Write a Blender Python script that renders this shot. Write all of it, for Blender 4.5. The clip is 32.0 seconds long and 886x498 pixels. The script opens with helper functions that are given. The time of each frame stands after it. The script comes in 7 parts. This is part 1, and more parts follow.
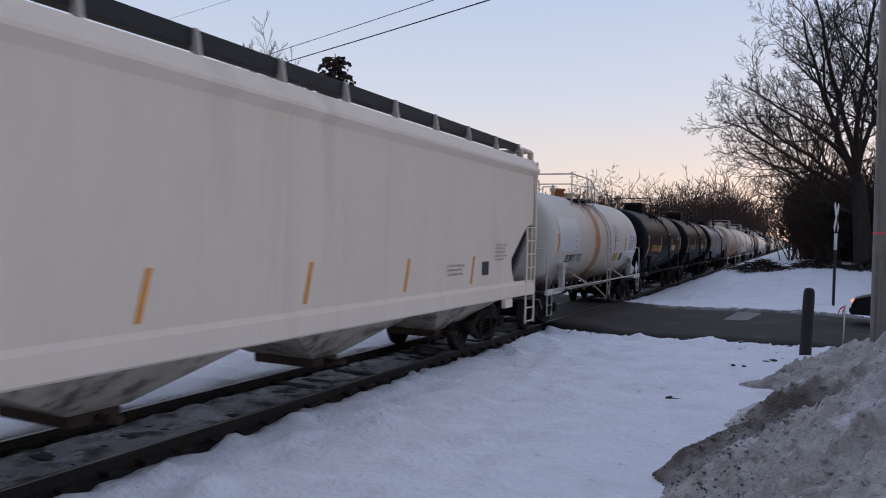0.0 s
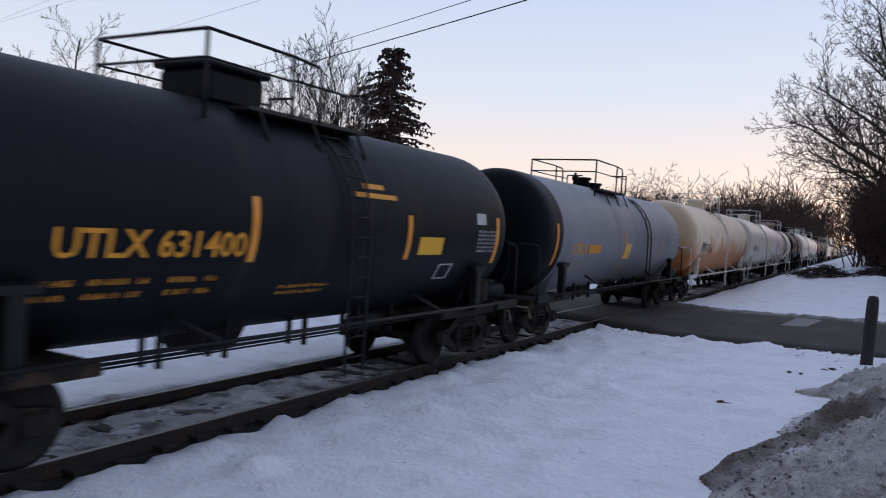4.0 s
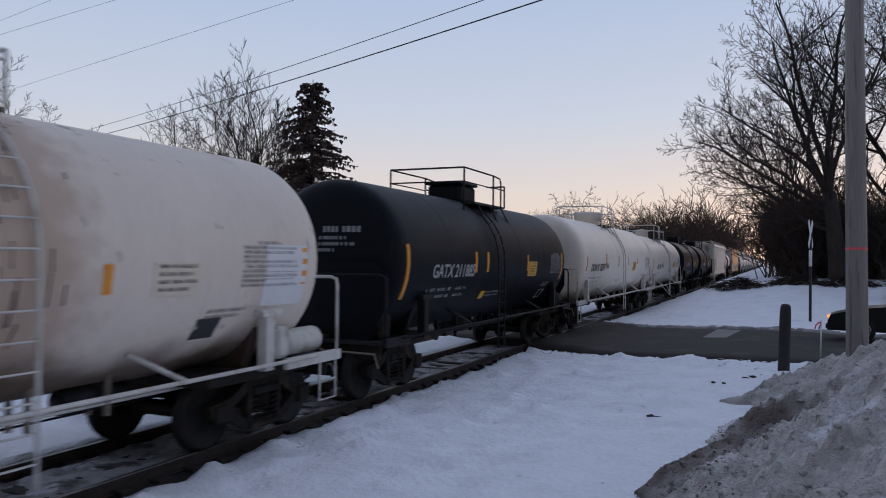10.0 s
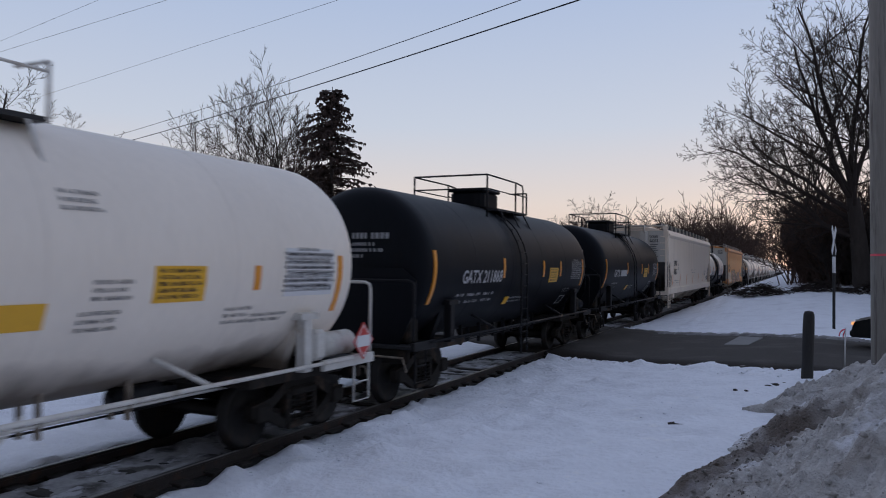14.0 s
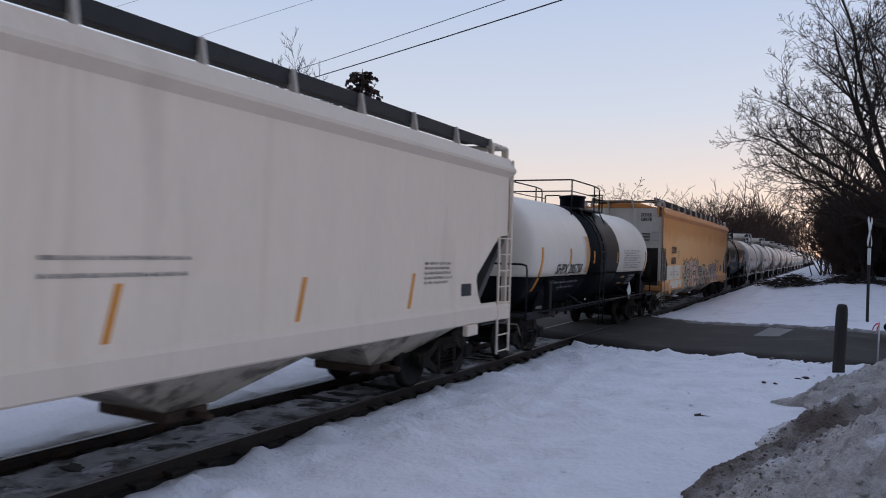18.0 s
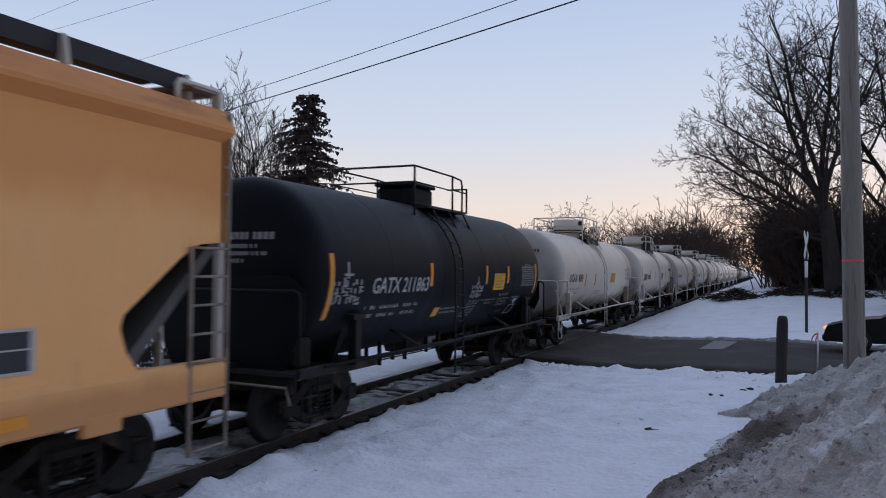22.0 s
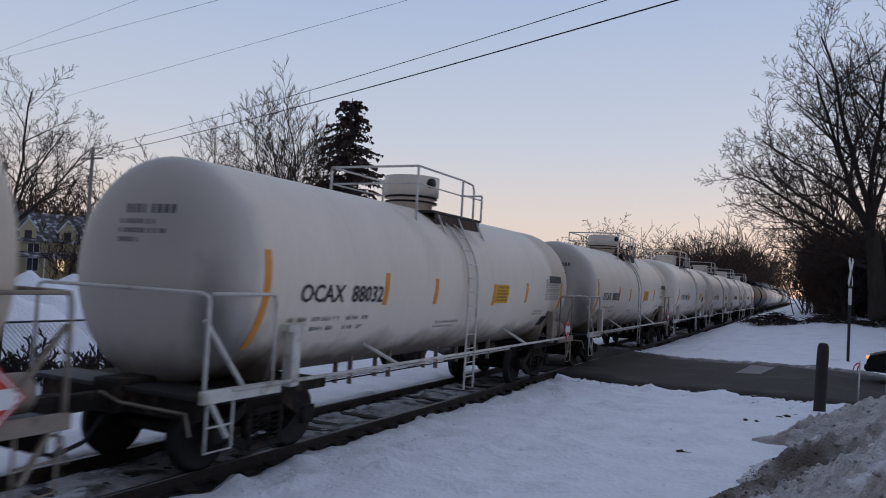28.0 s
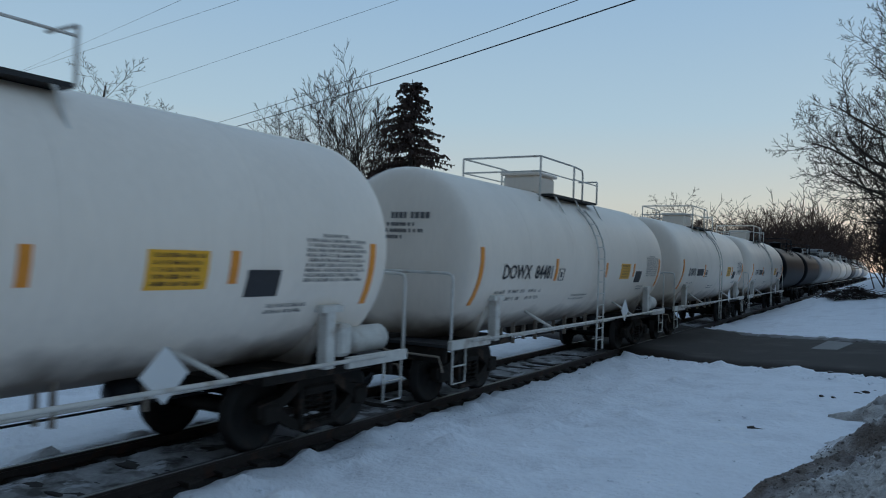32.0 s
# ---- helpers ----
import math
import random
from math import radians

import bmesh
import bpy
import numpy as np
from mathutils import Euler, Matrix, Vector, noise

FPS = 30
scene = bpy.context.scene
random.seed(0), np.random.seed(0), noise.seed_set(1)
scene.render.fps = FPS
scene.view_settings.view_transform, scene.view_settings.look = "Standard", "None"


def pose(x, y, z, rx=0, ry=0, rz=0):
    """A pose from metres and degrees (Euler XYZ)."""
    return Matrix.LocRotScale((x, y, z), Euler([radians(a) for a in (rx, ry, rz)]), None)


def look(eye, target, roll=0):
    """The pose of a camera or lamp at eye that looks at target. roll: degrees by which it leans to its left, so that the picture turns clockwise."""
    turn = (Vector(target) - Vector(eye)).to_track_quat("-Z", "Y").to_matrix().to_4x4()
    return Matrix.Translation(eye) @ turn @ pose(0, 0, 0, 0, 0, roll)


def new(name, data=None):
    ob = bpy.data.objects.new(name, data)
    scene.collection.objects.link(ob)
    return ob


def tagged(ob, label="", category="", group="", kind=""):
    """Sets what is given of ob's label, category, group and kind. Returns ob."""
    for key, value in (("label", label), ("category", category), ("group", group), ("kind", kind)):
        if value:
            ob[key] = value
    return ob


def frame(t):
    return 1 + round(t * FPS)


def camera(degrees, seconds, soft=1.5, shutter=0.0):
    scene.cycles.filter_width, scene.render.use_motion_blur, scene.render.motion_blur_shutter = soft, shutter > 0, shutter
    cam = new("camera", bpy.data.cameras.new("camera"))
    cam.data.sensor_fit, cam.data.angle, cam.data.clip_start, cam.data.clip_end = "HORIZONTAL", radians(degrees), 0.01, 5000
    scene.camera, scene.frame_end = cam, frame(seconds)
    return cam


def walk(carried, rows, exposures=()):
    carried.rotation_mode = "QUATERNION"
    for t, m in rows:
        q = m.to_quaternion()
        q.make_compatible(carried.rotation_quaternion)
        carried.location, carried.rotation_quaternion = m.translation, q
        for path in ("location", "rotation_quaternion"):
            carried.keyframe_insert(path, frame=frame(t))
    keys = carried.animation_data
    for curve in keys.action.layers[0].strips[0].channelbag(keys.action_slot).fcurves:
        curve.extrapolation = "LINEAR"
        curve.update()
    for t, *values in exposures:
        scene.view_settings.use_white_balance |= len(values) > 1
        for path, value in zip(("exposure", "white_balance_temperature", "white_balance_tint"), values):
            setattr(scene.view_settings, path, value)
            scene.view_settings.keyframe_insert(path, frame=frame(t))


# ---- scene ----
cam = camera(61.0, 32.0, soft=1.0, shutter=0.22)
EYE = 2.5
# seconds, sway of the hand-held eye (x, y, z), yaw, pitch, roll
ROWS = [
    (0.0, -0.014, 0.001, 0.010, 25.30, -1.08, -1.55),
    (0.5, -0.006, 0.001, -0.001, 24.66, -1.76, -0.56),
    (1.0, 0.021, 0.007, 0.005, 25.72, -2.62, 0.34),
    (1.5, 0.000, 0.001, 0.000, 26.96, -2.35, -1.22),
    (2.0, -0.007, 0.001, 0.002, 26.41, -2.65, -1.46),
    (2.5, 0.001, 0.002, 0.003, 26.10, -2.85, -1.38),
    (3.0, 0.005, -0.003, -0.006, 26.52, -2.91, -1.59),
    (3.5, -0.003, 0.000, 0.004, 31.03, -2.87, -1.66),
    (4.0, 0.006, -0.007, -0.003, 29.34, -1.78, -3.47),
    (4.5, 0.002, -0.011, -0.004, 25.50, 0.67, -2.80),
    (6.5, -0.024, -0.004, -0.005, 23.92, 0.02, -2.03),
    (7.0, -0.026, -0.002, -0.002, 24.13, -1.02, -1.92),
    (7.5, -0.022, -0.005, -0.005, 24.27, 0.09, -1.83),
    (8.0, -0.013, -0.008, -0.018, 24.63, -0.07, -1.74),
    (8.5, 0.013, -0.005, -0.018, 23.94, -0.11, -1.77),
    (9.0, 0.018, -0.003, -0.016, 23.20, 0.14, -1.29),
    (9.5, 0.012, 0.002, -0.011, 24.03, 0.48, -1.11),
    (10.0, 0.018, 0.002, -0.014, 23.83, 0.76, -0.58),
    (10.5, 0.036, -0.004, -0.014, 23.85, 0.95, -0.94),
    (11.0, 0.033, -0.010, -0.027, 23.31, 0.24, -1.19),
    (11.5, 0.040, -0.003, -0.018, 26.50, -0.05, -1.02),
    (12.0, 0.021, -0.007, -0.019, 26.92, 0.31, -0.08),
    (12.5, 0.024, -0.009, -0.026, 26.61, -0.14, 0.59),
    (13.0, 0.036, -0.001, -0.006, 25.42, -0.21, 0.15),
    (13.5, 0.010, -0.008, -0.019, 25.29, 1.48, 0.71),
    (14.0, 0.005, -0.011, -0.017, 25.23, 1.21, -0.65),
    (14.5, -0.028, -0.005, -0.000, 23.87, 0.27, -1.37),
    (16.5, -0.021, -0.005, -0.003, 24.35, -0.32, -0.60),
    (17.0, 0.005, 0.003, 0.001, 25.10, -0.28, -1.08),
    (17.5, -0.008, 0.007, 0.012, 25.72, 0.17, -1.14),
    (18.0, -0.012, 0.010, 0.019, 27.28, -0.09, -1.68),
    (18.5, 0.003, 0.008, 0.013, 26.20, 0.22, -1.00),
    (19.0, 0.005, 0.012, 0.012, 25.44, 0.76, -0.30),
    (19.5, 0.018, 0.008, 0.006, 25.57, 1.59, -0.09),
    (20.0, 0.036, 0.000, -0.004, 24.72, 1.52, 0.17),
    (20.5, -0.016, 0.012, 0.026, 23.02, 1.99, -1.66),
    (21.0, -0.016, 0.006, 0.021, 24.03, 2.22, -1.16),
    (21.5, -0.010, 0.006, 0.019, 24.61, 2.69, -1.93),
    (22.0, -0.006, 0.008, 0.019, 23.52, 1.58, -0.48),
    (22.5, -0.004, 0.009, 0.019, 24.89, 1.74, -0.89),
    (23.0, 0.005, 0.006, 0.008, 23.75, 1.46, -0.89),
    (23.5, -0.009, 0.003, 0.007, 22.42, 1.68, 0.26),
    (24.0, -0.023, -0.002, 0.003, 20.75, 1.39, 0.43),
    (24.5, -0.017, 0.009, 0.017, 22.20, 1.01, -0.16),
    (26.5, -0.014, 0.005, 0.015, 24.35, 1.17, -1.15),
    (27.0, -0.017, -0.001, 0.008, 23.50, 1.46, -2.61),
    (27.5, -0.012, -0.001, 0.010, 23.40, 2.06, -3.34),
    (28.0, -0.012, -0.003, 0.007, 26.14, 2.26, -3.09),
    (28.5, -0.022, -0.001, 0.008, 26.62, 2.86, -2.14),
    (29.0, -0.029, -0.000, 0.010, 26.29, 3.41, -1.77),
    (29.5, -0.029, 0.003, 0.011, 28.40, 2.86, -0.05),
    (30.0, 0.013, -0.007, -0.016, 30.60, 2.48, 0.06),
    (30.5, 0.028, -0.008, -0.027, 29.22, 2.70, -1.96),
    (31.0, 0.029, -0.007, -0.025, 29.10, 2.44, -2.91),
    (31.5, 0.029, -0.006, -0.025, 31.25, 1.76, -2.30),
    (32.0, 0.030, -0.008, -0.029, 31.02, 0.55, -2.03),
]
walk(cam, [(t, pose(x, y, EYE + z, 90 + pitch, roll, yaw)) for t, x, y, z, yaw, pitch, roll in ROWS],
     exposures=[(0.0, 0.03, 6650, 14), (1.2, 0.07, 6650, 14), (3.0, 0.27, 6700, 14), (4.0, 0.22, 6700, 14), (7.0, -0.08, 6650, 13), (9.0, -0.14, 6600, 13), (10.0, -0.1, 6600, 13), (11.0, 0.04, 6600, 13), (12.0, -0.14, 6600, 13), (14.5, -0.14, 6550, 13), (17.0, 0.24, 6650, 13), (18.0, 0.03, 6650, 13), (19.0, 0.0, 6600, 12), (22.0, 0.04, 6550, 12), (24.0, -0.1, 6550, 12), (28.5, -0.2, 6600, 13), (28.8, -0.4, 5350, -7), (30.5, -0.38, 5650, -7), (32.0, -0.36, 5750, -7)])

# ---- world and light ----
world = bpy.data.worlds.new("world")
scene.world = world
world.use_nodes = True
wn, wl = world.node_tree.nodes, world.node_tree.links
wbg = wn["Background"]
sky = wn.new("ShaderNodeTexSky")
sky.sky_type, sky.sun_disc = "NISHITA", False
sky.sun_elevation, sky.sun_rotation = radians(1.5), radians(8)
sky.air_density, sky.dust_density, sky.ozone_density = 1.0, 0.6, 2.0
tc = wn.new("ShaderNodeTexCoord")
sep = wn.new("ShaderNodeSeparateXYZ")
wl.new(tc.outputs["Generated"], sep.inputs[0])
ramp = wn.new("ShaderNodeValToRGB")
wl.new(sep.outputs["Z"], ramp.inputs[0])
el = ramp.color_ramp.elements
el[0].position, el[0].color = 0.0, (0.88, 0.69, 0.58, 1)
el[1].position, el[1].color = 1.0, (0.42, 0.49, 0.69, 1)
for at, col in ((0.08, (0.83, 0.75, 0.71, 1)), (0.18, (0.635, 0.71, 0.83, 1)), (0.36, (0.46, 0.585, 0.82, 1))):
    e = el.new(at)
    e.color = col
mixs = wn.new("ShaderNodeMix")
mixs.data_type = "RGBA"
mixs.inputs["Factor"].default_value = 0.85
scl = wn.new("ShaderNodeMix")
scl.data_type, scl.blend_type = "RGBA", "MULTIPLY"
scl.inputs["Factor"].default_value = 1.0
scl.inputs["B"].default_value = (0.12, 0.12, 0.12, 1)
wl.new(sky.outputs[0], scl.inputs["A"])
wl.new(scl.outputs["Result"], mixs.inputs["A"])
wl.new(ramp.outputs[0], mixs.inputs["B"])
# the dusk sky is dimmer away from the sunset
dim = wn.new("ShaderNodeMapRange")
dim.interpolation_type = "SMOOTHSTEP"
dim.inputs["From Min"].default_value, dim.inputs["From Max"].default_value = -0.65, 0.2
dim.inputs["To Min"].default_value, dim.inputs["To Max"].default_value = 0.36, 1.0
wl.new(sep.outputs["Y"], dim.inputs["Value"])
fade = wn.new("ShaderNodeVectorMath")
fade.operation = "SCALE"
wl.new(mixs.outputs["Result"], fade.inputs[0])
wl.new(dim.outputs[0], fade.inputs["Scale"])
wl.new(fade.outputs[0], wbg.inputs["Color"])
wbg.inputs["Strength"].default_value = 1.1

sun = new("sun", bpy.data.lights.new("sun", "SUN"))
sun.data.energy, sun.data.angle, sun.data.color = 0.15, radians(25), (1.0, 0.72, 0.55)
sun.matrix_world = look((20, 140, 16), (0, 0, 0))


# ---- materials ----
def mat(name, color, rough=0.6, metal=0.0, var=0.15, scale=3.0, fine=40.0, bump=0.15, second=None, amount=0.0, stretch=(1, 1, 1), emit=0.0, spot=0.55, tint=0.06, spec=0.5, deep=0.02):
    m = bpy.data.materials.new(name)
    m.use_nodes = True
    n, l = m.node_tree.nodes, m.node_tree.links
    b = n["Principled BSDF"]
    b.inputs["Roughness"].default_value, b.inputs["Metallic"].default_value = rough, metal
    b.inputs["Specular IOR Level"].default_value = spec
    t = n.new("ShaderNodeTexCoord")
    mp = n.new("ShaderNodeMapping")
    mp.inputs["Scale"].default_value = stretch
    l.new(t.outputs["Object"], mp.inputs["Vector"])
    big, small = n.new("ShaderNodeTexNoise"), n.new("ShaderNodeTexNoise")
    for q, s, d in ((big, scale, 6), (small, fine, 4)):
        q.inputs["Scale"].default_value, q.inputs["Detail"].default_value = s, d
        l.new(mp.outputs[0], q.inputs["Vector"])
    add = n.new("ShaderNodeMath")
    add.operation = "MULTIPLY_ADD"
    add.inputs[1].default_value, add.inputs[2].default_value = 0.6, 0.2
    mx = n.new("ShaderNodeMath")
    mx.operation = "ADD"
    l.new(big.outputs["Fac"], add.inputs[0])
    half = n.new("ShaderNodeMath")
    half.operation = "MULTIPLY"
    half.inputs[1].default_value = 0.4
    l.new(small.outputs["Fac"], half.inputs[0])
    l.new(add.outputs[0], mx.inputs[0])
    l.new(half.outputs[0], mx.inputs[1])
    hsv = n.new("ShaderNodeHueSaturation")
    hsv.inputs["Color"].default_value = (*color, 1)
    rng = n.new("ShaderNodeMapRange")
    rng.inputs["From Min"].default_value, rng.inputs["From Max"].default_value = 0.45, 0.95
    rng.inputs["To Min"].default_value, rng.inputs["To Max"].default_value = 1 - var, 1 + var
    l.new(mx.outputs[0], rng.inputs["Value"])
    info = n.new("ShaderNodeObjectInfo")
    rnd = n.new("ShaderNodeMapRange")
    rnd.inputs["To Min"].default_value, rnd.inputs["To Max"].default_value = 1 - tint, 1 + tint
    l.new(info.outputs["Random"], rnd.inputs["Value"])
    mul = n.new("ShaderNodeMath")
    mul.operation = "MULTIPLY"
    l.new(rng.outputs[0], mul.inputs[0])
    l.new(rnd.outputs[0], mul.inputs[1])
    l.new(mul.outputs[0], hsv.inputs["Value"])
    out = hsv.outputs[0]
    if second:
        stain = n.new("ShaderNodeTexNoise")
        stain.inputs["Scale"].default_value, stain.inputs["Detail"].default_value = scale * 0.7, 8
        off = n.new("ShaderNodeVectorMath")
        off.inputs[1].default_value = (13.1, 4.7, 2.2)
        l.new(mp.outputs[0], off.inputs[0])
        l.new(off.outputs[0], stain.inputs["Vector"])
        r2 = n.new("ShaderNodeMapRange")
        r2.inputs["From Min"].default_value, r2.inputs["From Max"].default_value = spot, spot + 0.15
        r2.inputs["To Max"].default_value = amount
        l.new(stain.outputs["Fac"], r2.inputs["Value"])
        mm = n.new("ShaderNodeMix")
        mm.data_type = "RGBA"
        mm.inputs["B"].default_value = (*second, 1)
        l.new(r2.outputs[0], mm.inputs["Factor"])
        l.new(out, mm.inputs["A"])
        out = mm.outputs["Result"]
    l.new(out, b.inputs["Base Color"])
    if bump:
        bp = n.new("ShaderNodeBump")
        bp.inputs["Strength"].default_value, bp.inputs["Distance"].default_value = bump, deep
        l.new(mx.outputs[0], bp.inputs["Height"])
        l.new(bp.outputs[0], b.inputs["Normal"])
    if emit:
        b.inputs["Emission Color"].default_value, b.inputs["Emission Strength"].default_value = (*color, 1), emit
    return m


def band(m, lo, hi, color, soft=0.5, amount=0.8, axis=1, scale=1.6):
    """Runs a stain or painted shade with ragged edges across the material between two places on one axis of the object.
    """
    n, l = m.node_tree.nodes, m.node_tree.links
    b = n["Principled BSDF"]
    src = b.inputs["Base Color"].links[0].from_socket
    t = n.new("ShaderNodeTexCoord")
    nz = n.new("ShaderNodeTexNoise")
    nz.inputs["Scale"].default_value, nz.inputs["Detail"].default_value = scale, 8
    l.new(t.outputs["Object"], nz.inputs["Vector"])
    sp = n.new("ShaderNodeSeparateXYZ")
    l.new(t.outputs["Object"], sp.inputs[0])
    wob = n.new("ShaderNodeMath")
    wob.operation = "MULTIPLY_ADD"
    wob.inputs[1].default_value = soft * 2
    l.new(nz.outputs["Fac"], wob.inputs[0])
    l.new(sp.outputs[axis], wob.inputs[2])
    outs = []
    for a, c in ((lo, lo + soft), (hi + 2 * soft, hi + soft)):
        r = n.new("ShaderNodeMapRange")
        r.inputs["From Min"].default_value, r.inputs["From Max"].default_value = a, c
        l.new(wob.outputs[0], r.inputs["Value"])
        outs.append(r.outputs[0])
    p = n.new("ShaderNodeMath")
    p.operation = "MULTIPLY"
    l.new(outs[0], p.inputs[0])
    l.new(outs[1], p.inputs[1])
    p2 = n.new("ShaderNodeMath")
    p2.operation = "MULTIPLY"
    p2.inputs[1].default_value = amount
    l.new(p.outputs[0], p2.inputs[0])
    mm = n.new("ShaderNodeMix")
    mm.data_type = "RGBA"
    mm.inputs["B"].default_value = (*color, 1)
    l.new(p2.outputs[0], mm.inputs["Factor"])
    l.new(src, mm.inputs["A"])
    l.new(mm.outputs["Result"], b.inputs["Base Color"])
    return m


def smear(m, at, size, color, amount=0.85):
    """A ragged soot stain round one spot of the object; size: its reach on the three axes."""
    n, l = m.node_tree.nodes, m.node_tree.links
    b = n["Principled BSDF"]
    src = b.inputs["Base Color"].links[0].from_socket
    t = n.new("ShaderNodeTexCoord")
    sub, div, ln = n.new("ShaderNodeVectorMath"), n.new("ShaderNodeVectorMath"), n.new("ShaderNodeVectorMath")
    sub.operation, div.operation, ln.operation = "SUBTRACT", "DIVIDE", "LENGTH"
    sub.inputs[1].default_value, div.inputs[1].default_value = at, size
    l.new(t.outputs["Object"], sub.inputs[0])
    l.new(sub.outputs[0], div.inputs[0])
    l.new(div.outputs[0], ln.inputs[0])
    nz = n.new("ShaderNodeTexNoise")
    nz.inputs["Scale"].default_value, nz.inputs["Detail"].default_value = 2.5, 6
    l.new(t.outputs["Object"], nz.inputs["Vector"])
    add = n.new("ShaderNodeMath")
    add.operation = "MULTIPLY_ADD"
    add.inputs[1].default_value = 0.9
    l.new(nz.outputs["Fac"], add.inputs[0])
    l.new(ln.outputs["Value"], add.inputs[2])
    r = n.new("ShaderNodeMapRange")
    r.inputs["From Min"].default_value, r.inputs["From Max"].default_value = 1.45, 0.75
    r.inputs["To Max"].default_value = amount
    l.new(add.outputs[0], r.inputs["Value"])
    mm = n.new("ShaderNodeMix")
    mm.data_type = "RGBA"
    mm.inputs["B"].default_value = (*color, 1)
    l.new(r.outputs[0], mm.inputs["Factor"])
    l.new(src, mm.inputs["A"])
    l.new(mm.outputs["Result"], b.inputs["Base Color"])
    return m


def blotch(m, color, scale, spot, amount, width=0.08, stretch=(1, 1, 1), shift=0.0):
    """Lays ragged patches of another colour over a material."""
    n, l = m.node_tree.nodes, m.node_tree.links
    b = n["Principled BSDF"]
    src = b.inputs["Base Color"].links[0].from_socket
    t, mp, nz, r, mm = n.new("ShaderNodeTexCoord"), n.new("ShaderNodeMapping"), n.new("ShaderNodeTexNoise"), n.new("ShaderNodeMapRange"), n.new("ShaderNodeMix")
    mp.inputs["Scale"].default_value, mp.inputs["Location"].default_value = stretch, (shift, shift, 0)
    l.new(t.outputs["Object"], mp.inputs["Vector"])
    l.new(mp.outputs[0], nz.inputs["Vector"])
    nz.inputs["Scale"].default_value, nz.inputs["Detail"].default_value, nz.inputs["Roughness"].default_value = scale, 10, 0.65
    r.inputs["From Min"].default_value, r.inputs["From Max"].default_value, r.inputs["To Max"].default_value = spot, spot + width, amount
    l.new(nz.outputs["Fac"], r.inputs["Value"])
    mm.data_type = "RGBA"
    mm.inputs["B"].default_value = (*color, 1)
    l.new(r.outputs[0], mm.inputs["Factor"])
    l.new(src, mm.inputs["A"])
    l.new(mm.outputs["Result"], b.inputs["Base Color"])
    return m


WEAR = dict(stretch=(1, 1, 0.25), scale=1.2, fine=14, bump=0.03)
# white bellies darken to brown: grime with underside shade painted in
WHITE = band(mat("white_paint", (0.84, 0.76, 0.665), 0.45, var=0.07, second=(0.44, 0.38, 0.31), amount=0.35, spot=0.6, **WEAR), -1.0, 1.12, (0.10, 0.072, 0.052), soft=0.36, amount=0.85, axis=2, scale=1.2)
HOPWHITE = blotch(mat("dusty_cream_hopper_paint", (0.88, 0.745, 0.605), 0.5, var=0.06, second=(0.56, 0.46, 0.36), amount=0.4, spot=0.58, **WEAR), (0.60, 0.43, 0.28), 0.9, 0.6, 0.35, 0.16, (1, 1.6, 0.1))
CREAM = mat("weathered_white_paint", (0.60, 0.55, 0.49), 0.5, var=0.1, second=(0.36, 0.25, 0.16), amount=0.45, spot=0.58, **WEAR)
BLACK = blotch(blotch(mat("black_paint", (0.0055, 0.007, 0.0105), 0.5, var=0.25, second=(0.014, 0.016, 0.02), amount=0.5, spot=0.57, spec=0.13, **WEAR), (0.024, 0.022, 0.022), 0.9, 0.57, 0.6, 0.12, (1, 1.8, 0.12)), (0.02, 0.013, 0.009), 2.4, 0.6, 0.5, 0.12, (1, 1, 0.35), 6.0)
GREY = mat("grey_paint", (0.20, 0.21, 0.24), 0.5, var=0.15, second=(0.1, 0.09, 0.09), amount=0.5, **WEAR)
PALE = mat("pale_grey_paint", (0.33, 0.325, 0.315), 0.5, var=0.1, second=(0.25, 0.22, 0.2), amount=0.5, **WEAR)
TAN = blotch(band(mat("rust_washed_tan_paint", (0.76, 0.64, 0.485), 0.55, var=0.08, second=(0.58, 0.38, 0.2), amount=0.45, **WEAR), -0.6, 1.85, (0.46, 0.17, 0.04), soft=0.8, amount=0.95, axis=2, scale=0.8), (0.50, 0.20, 0.07), 1.1, 0.58, 0.6, 0.16, (1, 0.7, 0.35), 2.0)
# soot marks and belly grime, with underside shade painted into the brown
SOOTSHADE = smear(smear(smear(band(mat("soot_and_shade_white_paint", (0.79, 0.705, 0.605), 0.5, var=0.08, second=(0.44, 0.37, 0.30), amount=0.4, spot=0.6, **WEAR), -1.0, 1.18, (0.09, 0.064, 0.046), soft=0.42, amount=0.88, axis=2, scale=1.2), (1.12, -6.35, 1.6), (0.42, 0.8, 1.15), (0.03, 0.026, 0.024), 0.98), (0.9, 6.6, 1.35), (1.2, 0.9, 0.8), (0.05, 0.042, 0.038)), (0.9, 0.35, 3.7), (0.9, 1.0, 0.65), (0.22, 0.14, 0.095), 0.75)
# these two bellies also hold grime and painted shade in one brown band
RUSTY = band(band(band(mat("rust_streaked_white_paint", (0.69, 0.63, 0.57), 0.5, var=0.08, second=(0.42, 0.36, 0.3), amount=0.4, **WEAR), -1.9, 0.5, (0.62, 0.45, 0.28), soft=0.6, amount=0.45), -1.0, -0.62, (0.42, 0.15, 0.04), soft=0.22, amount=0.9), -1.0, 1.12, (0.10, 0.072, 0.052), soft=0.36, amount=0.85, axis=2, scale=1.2)
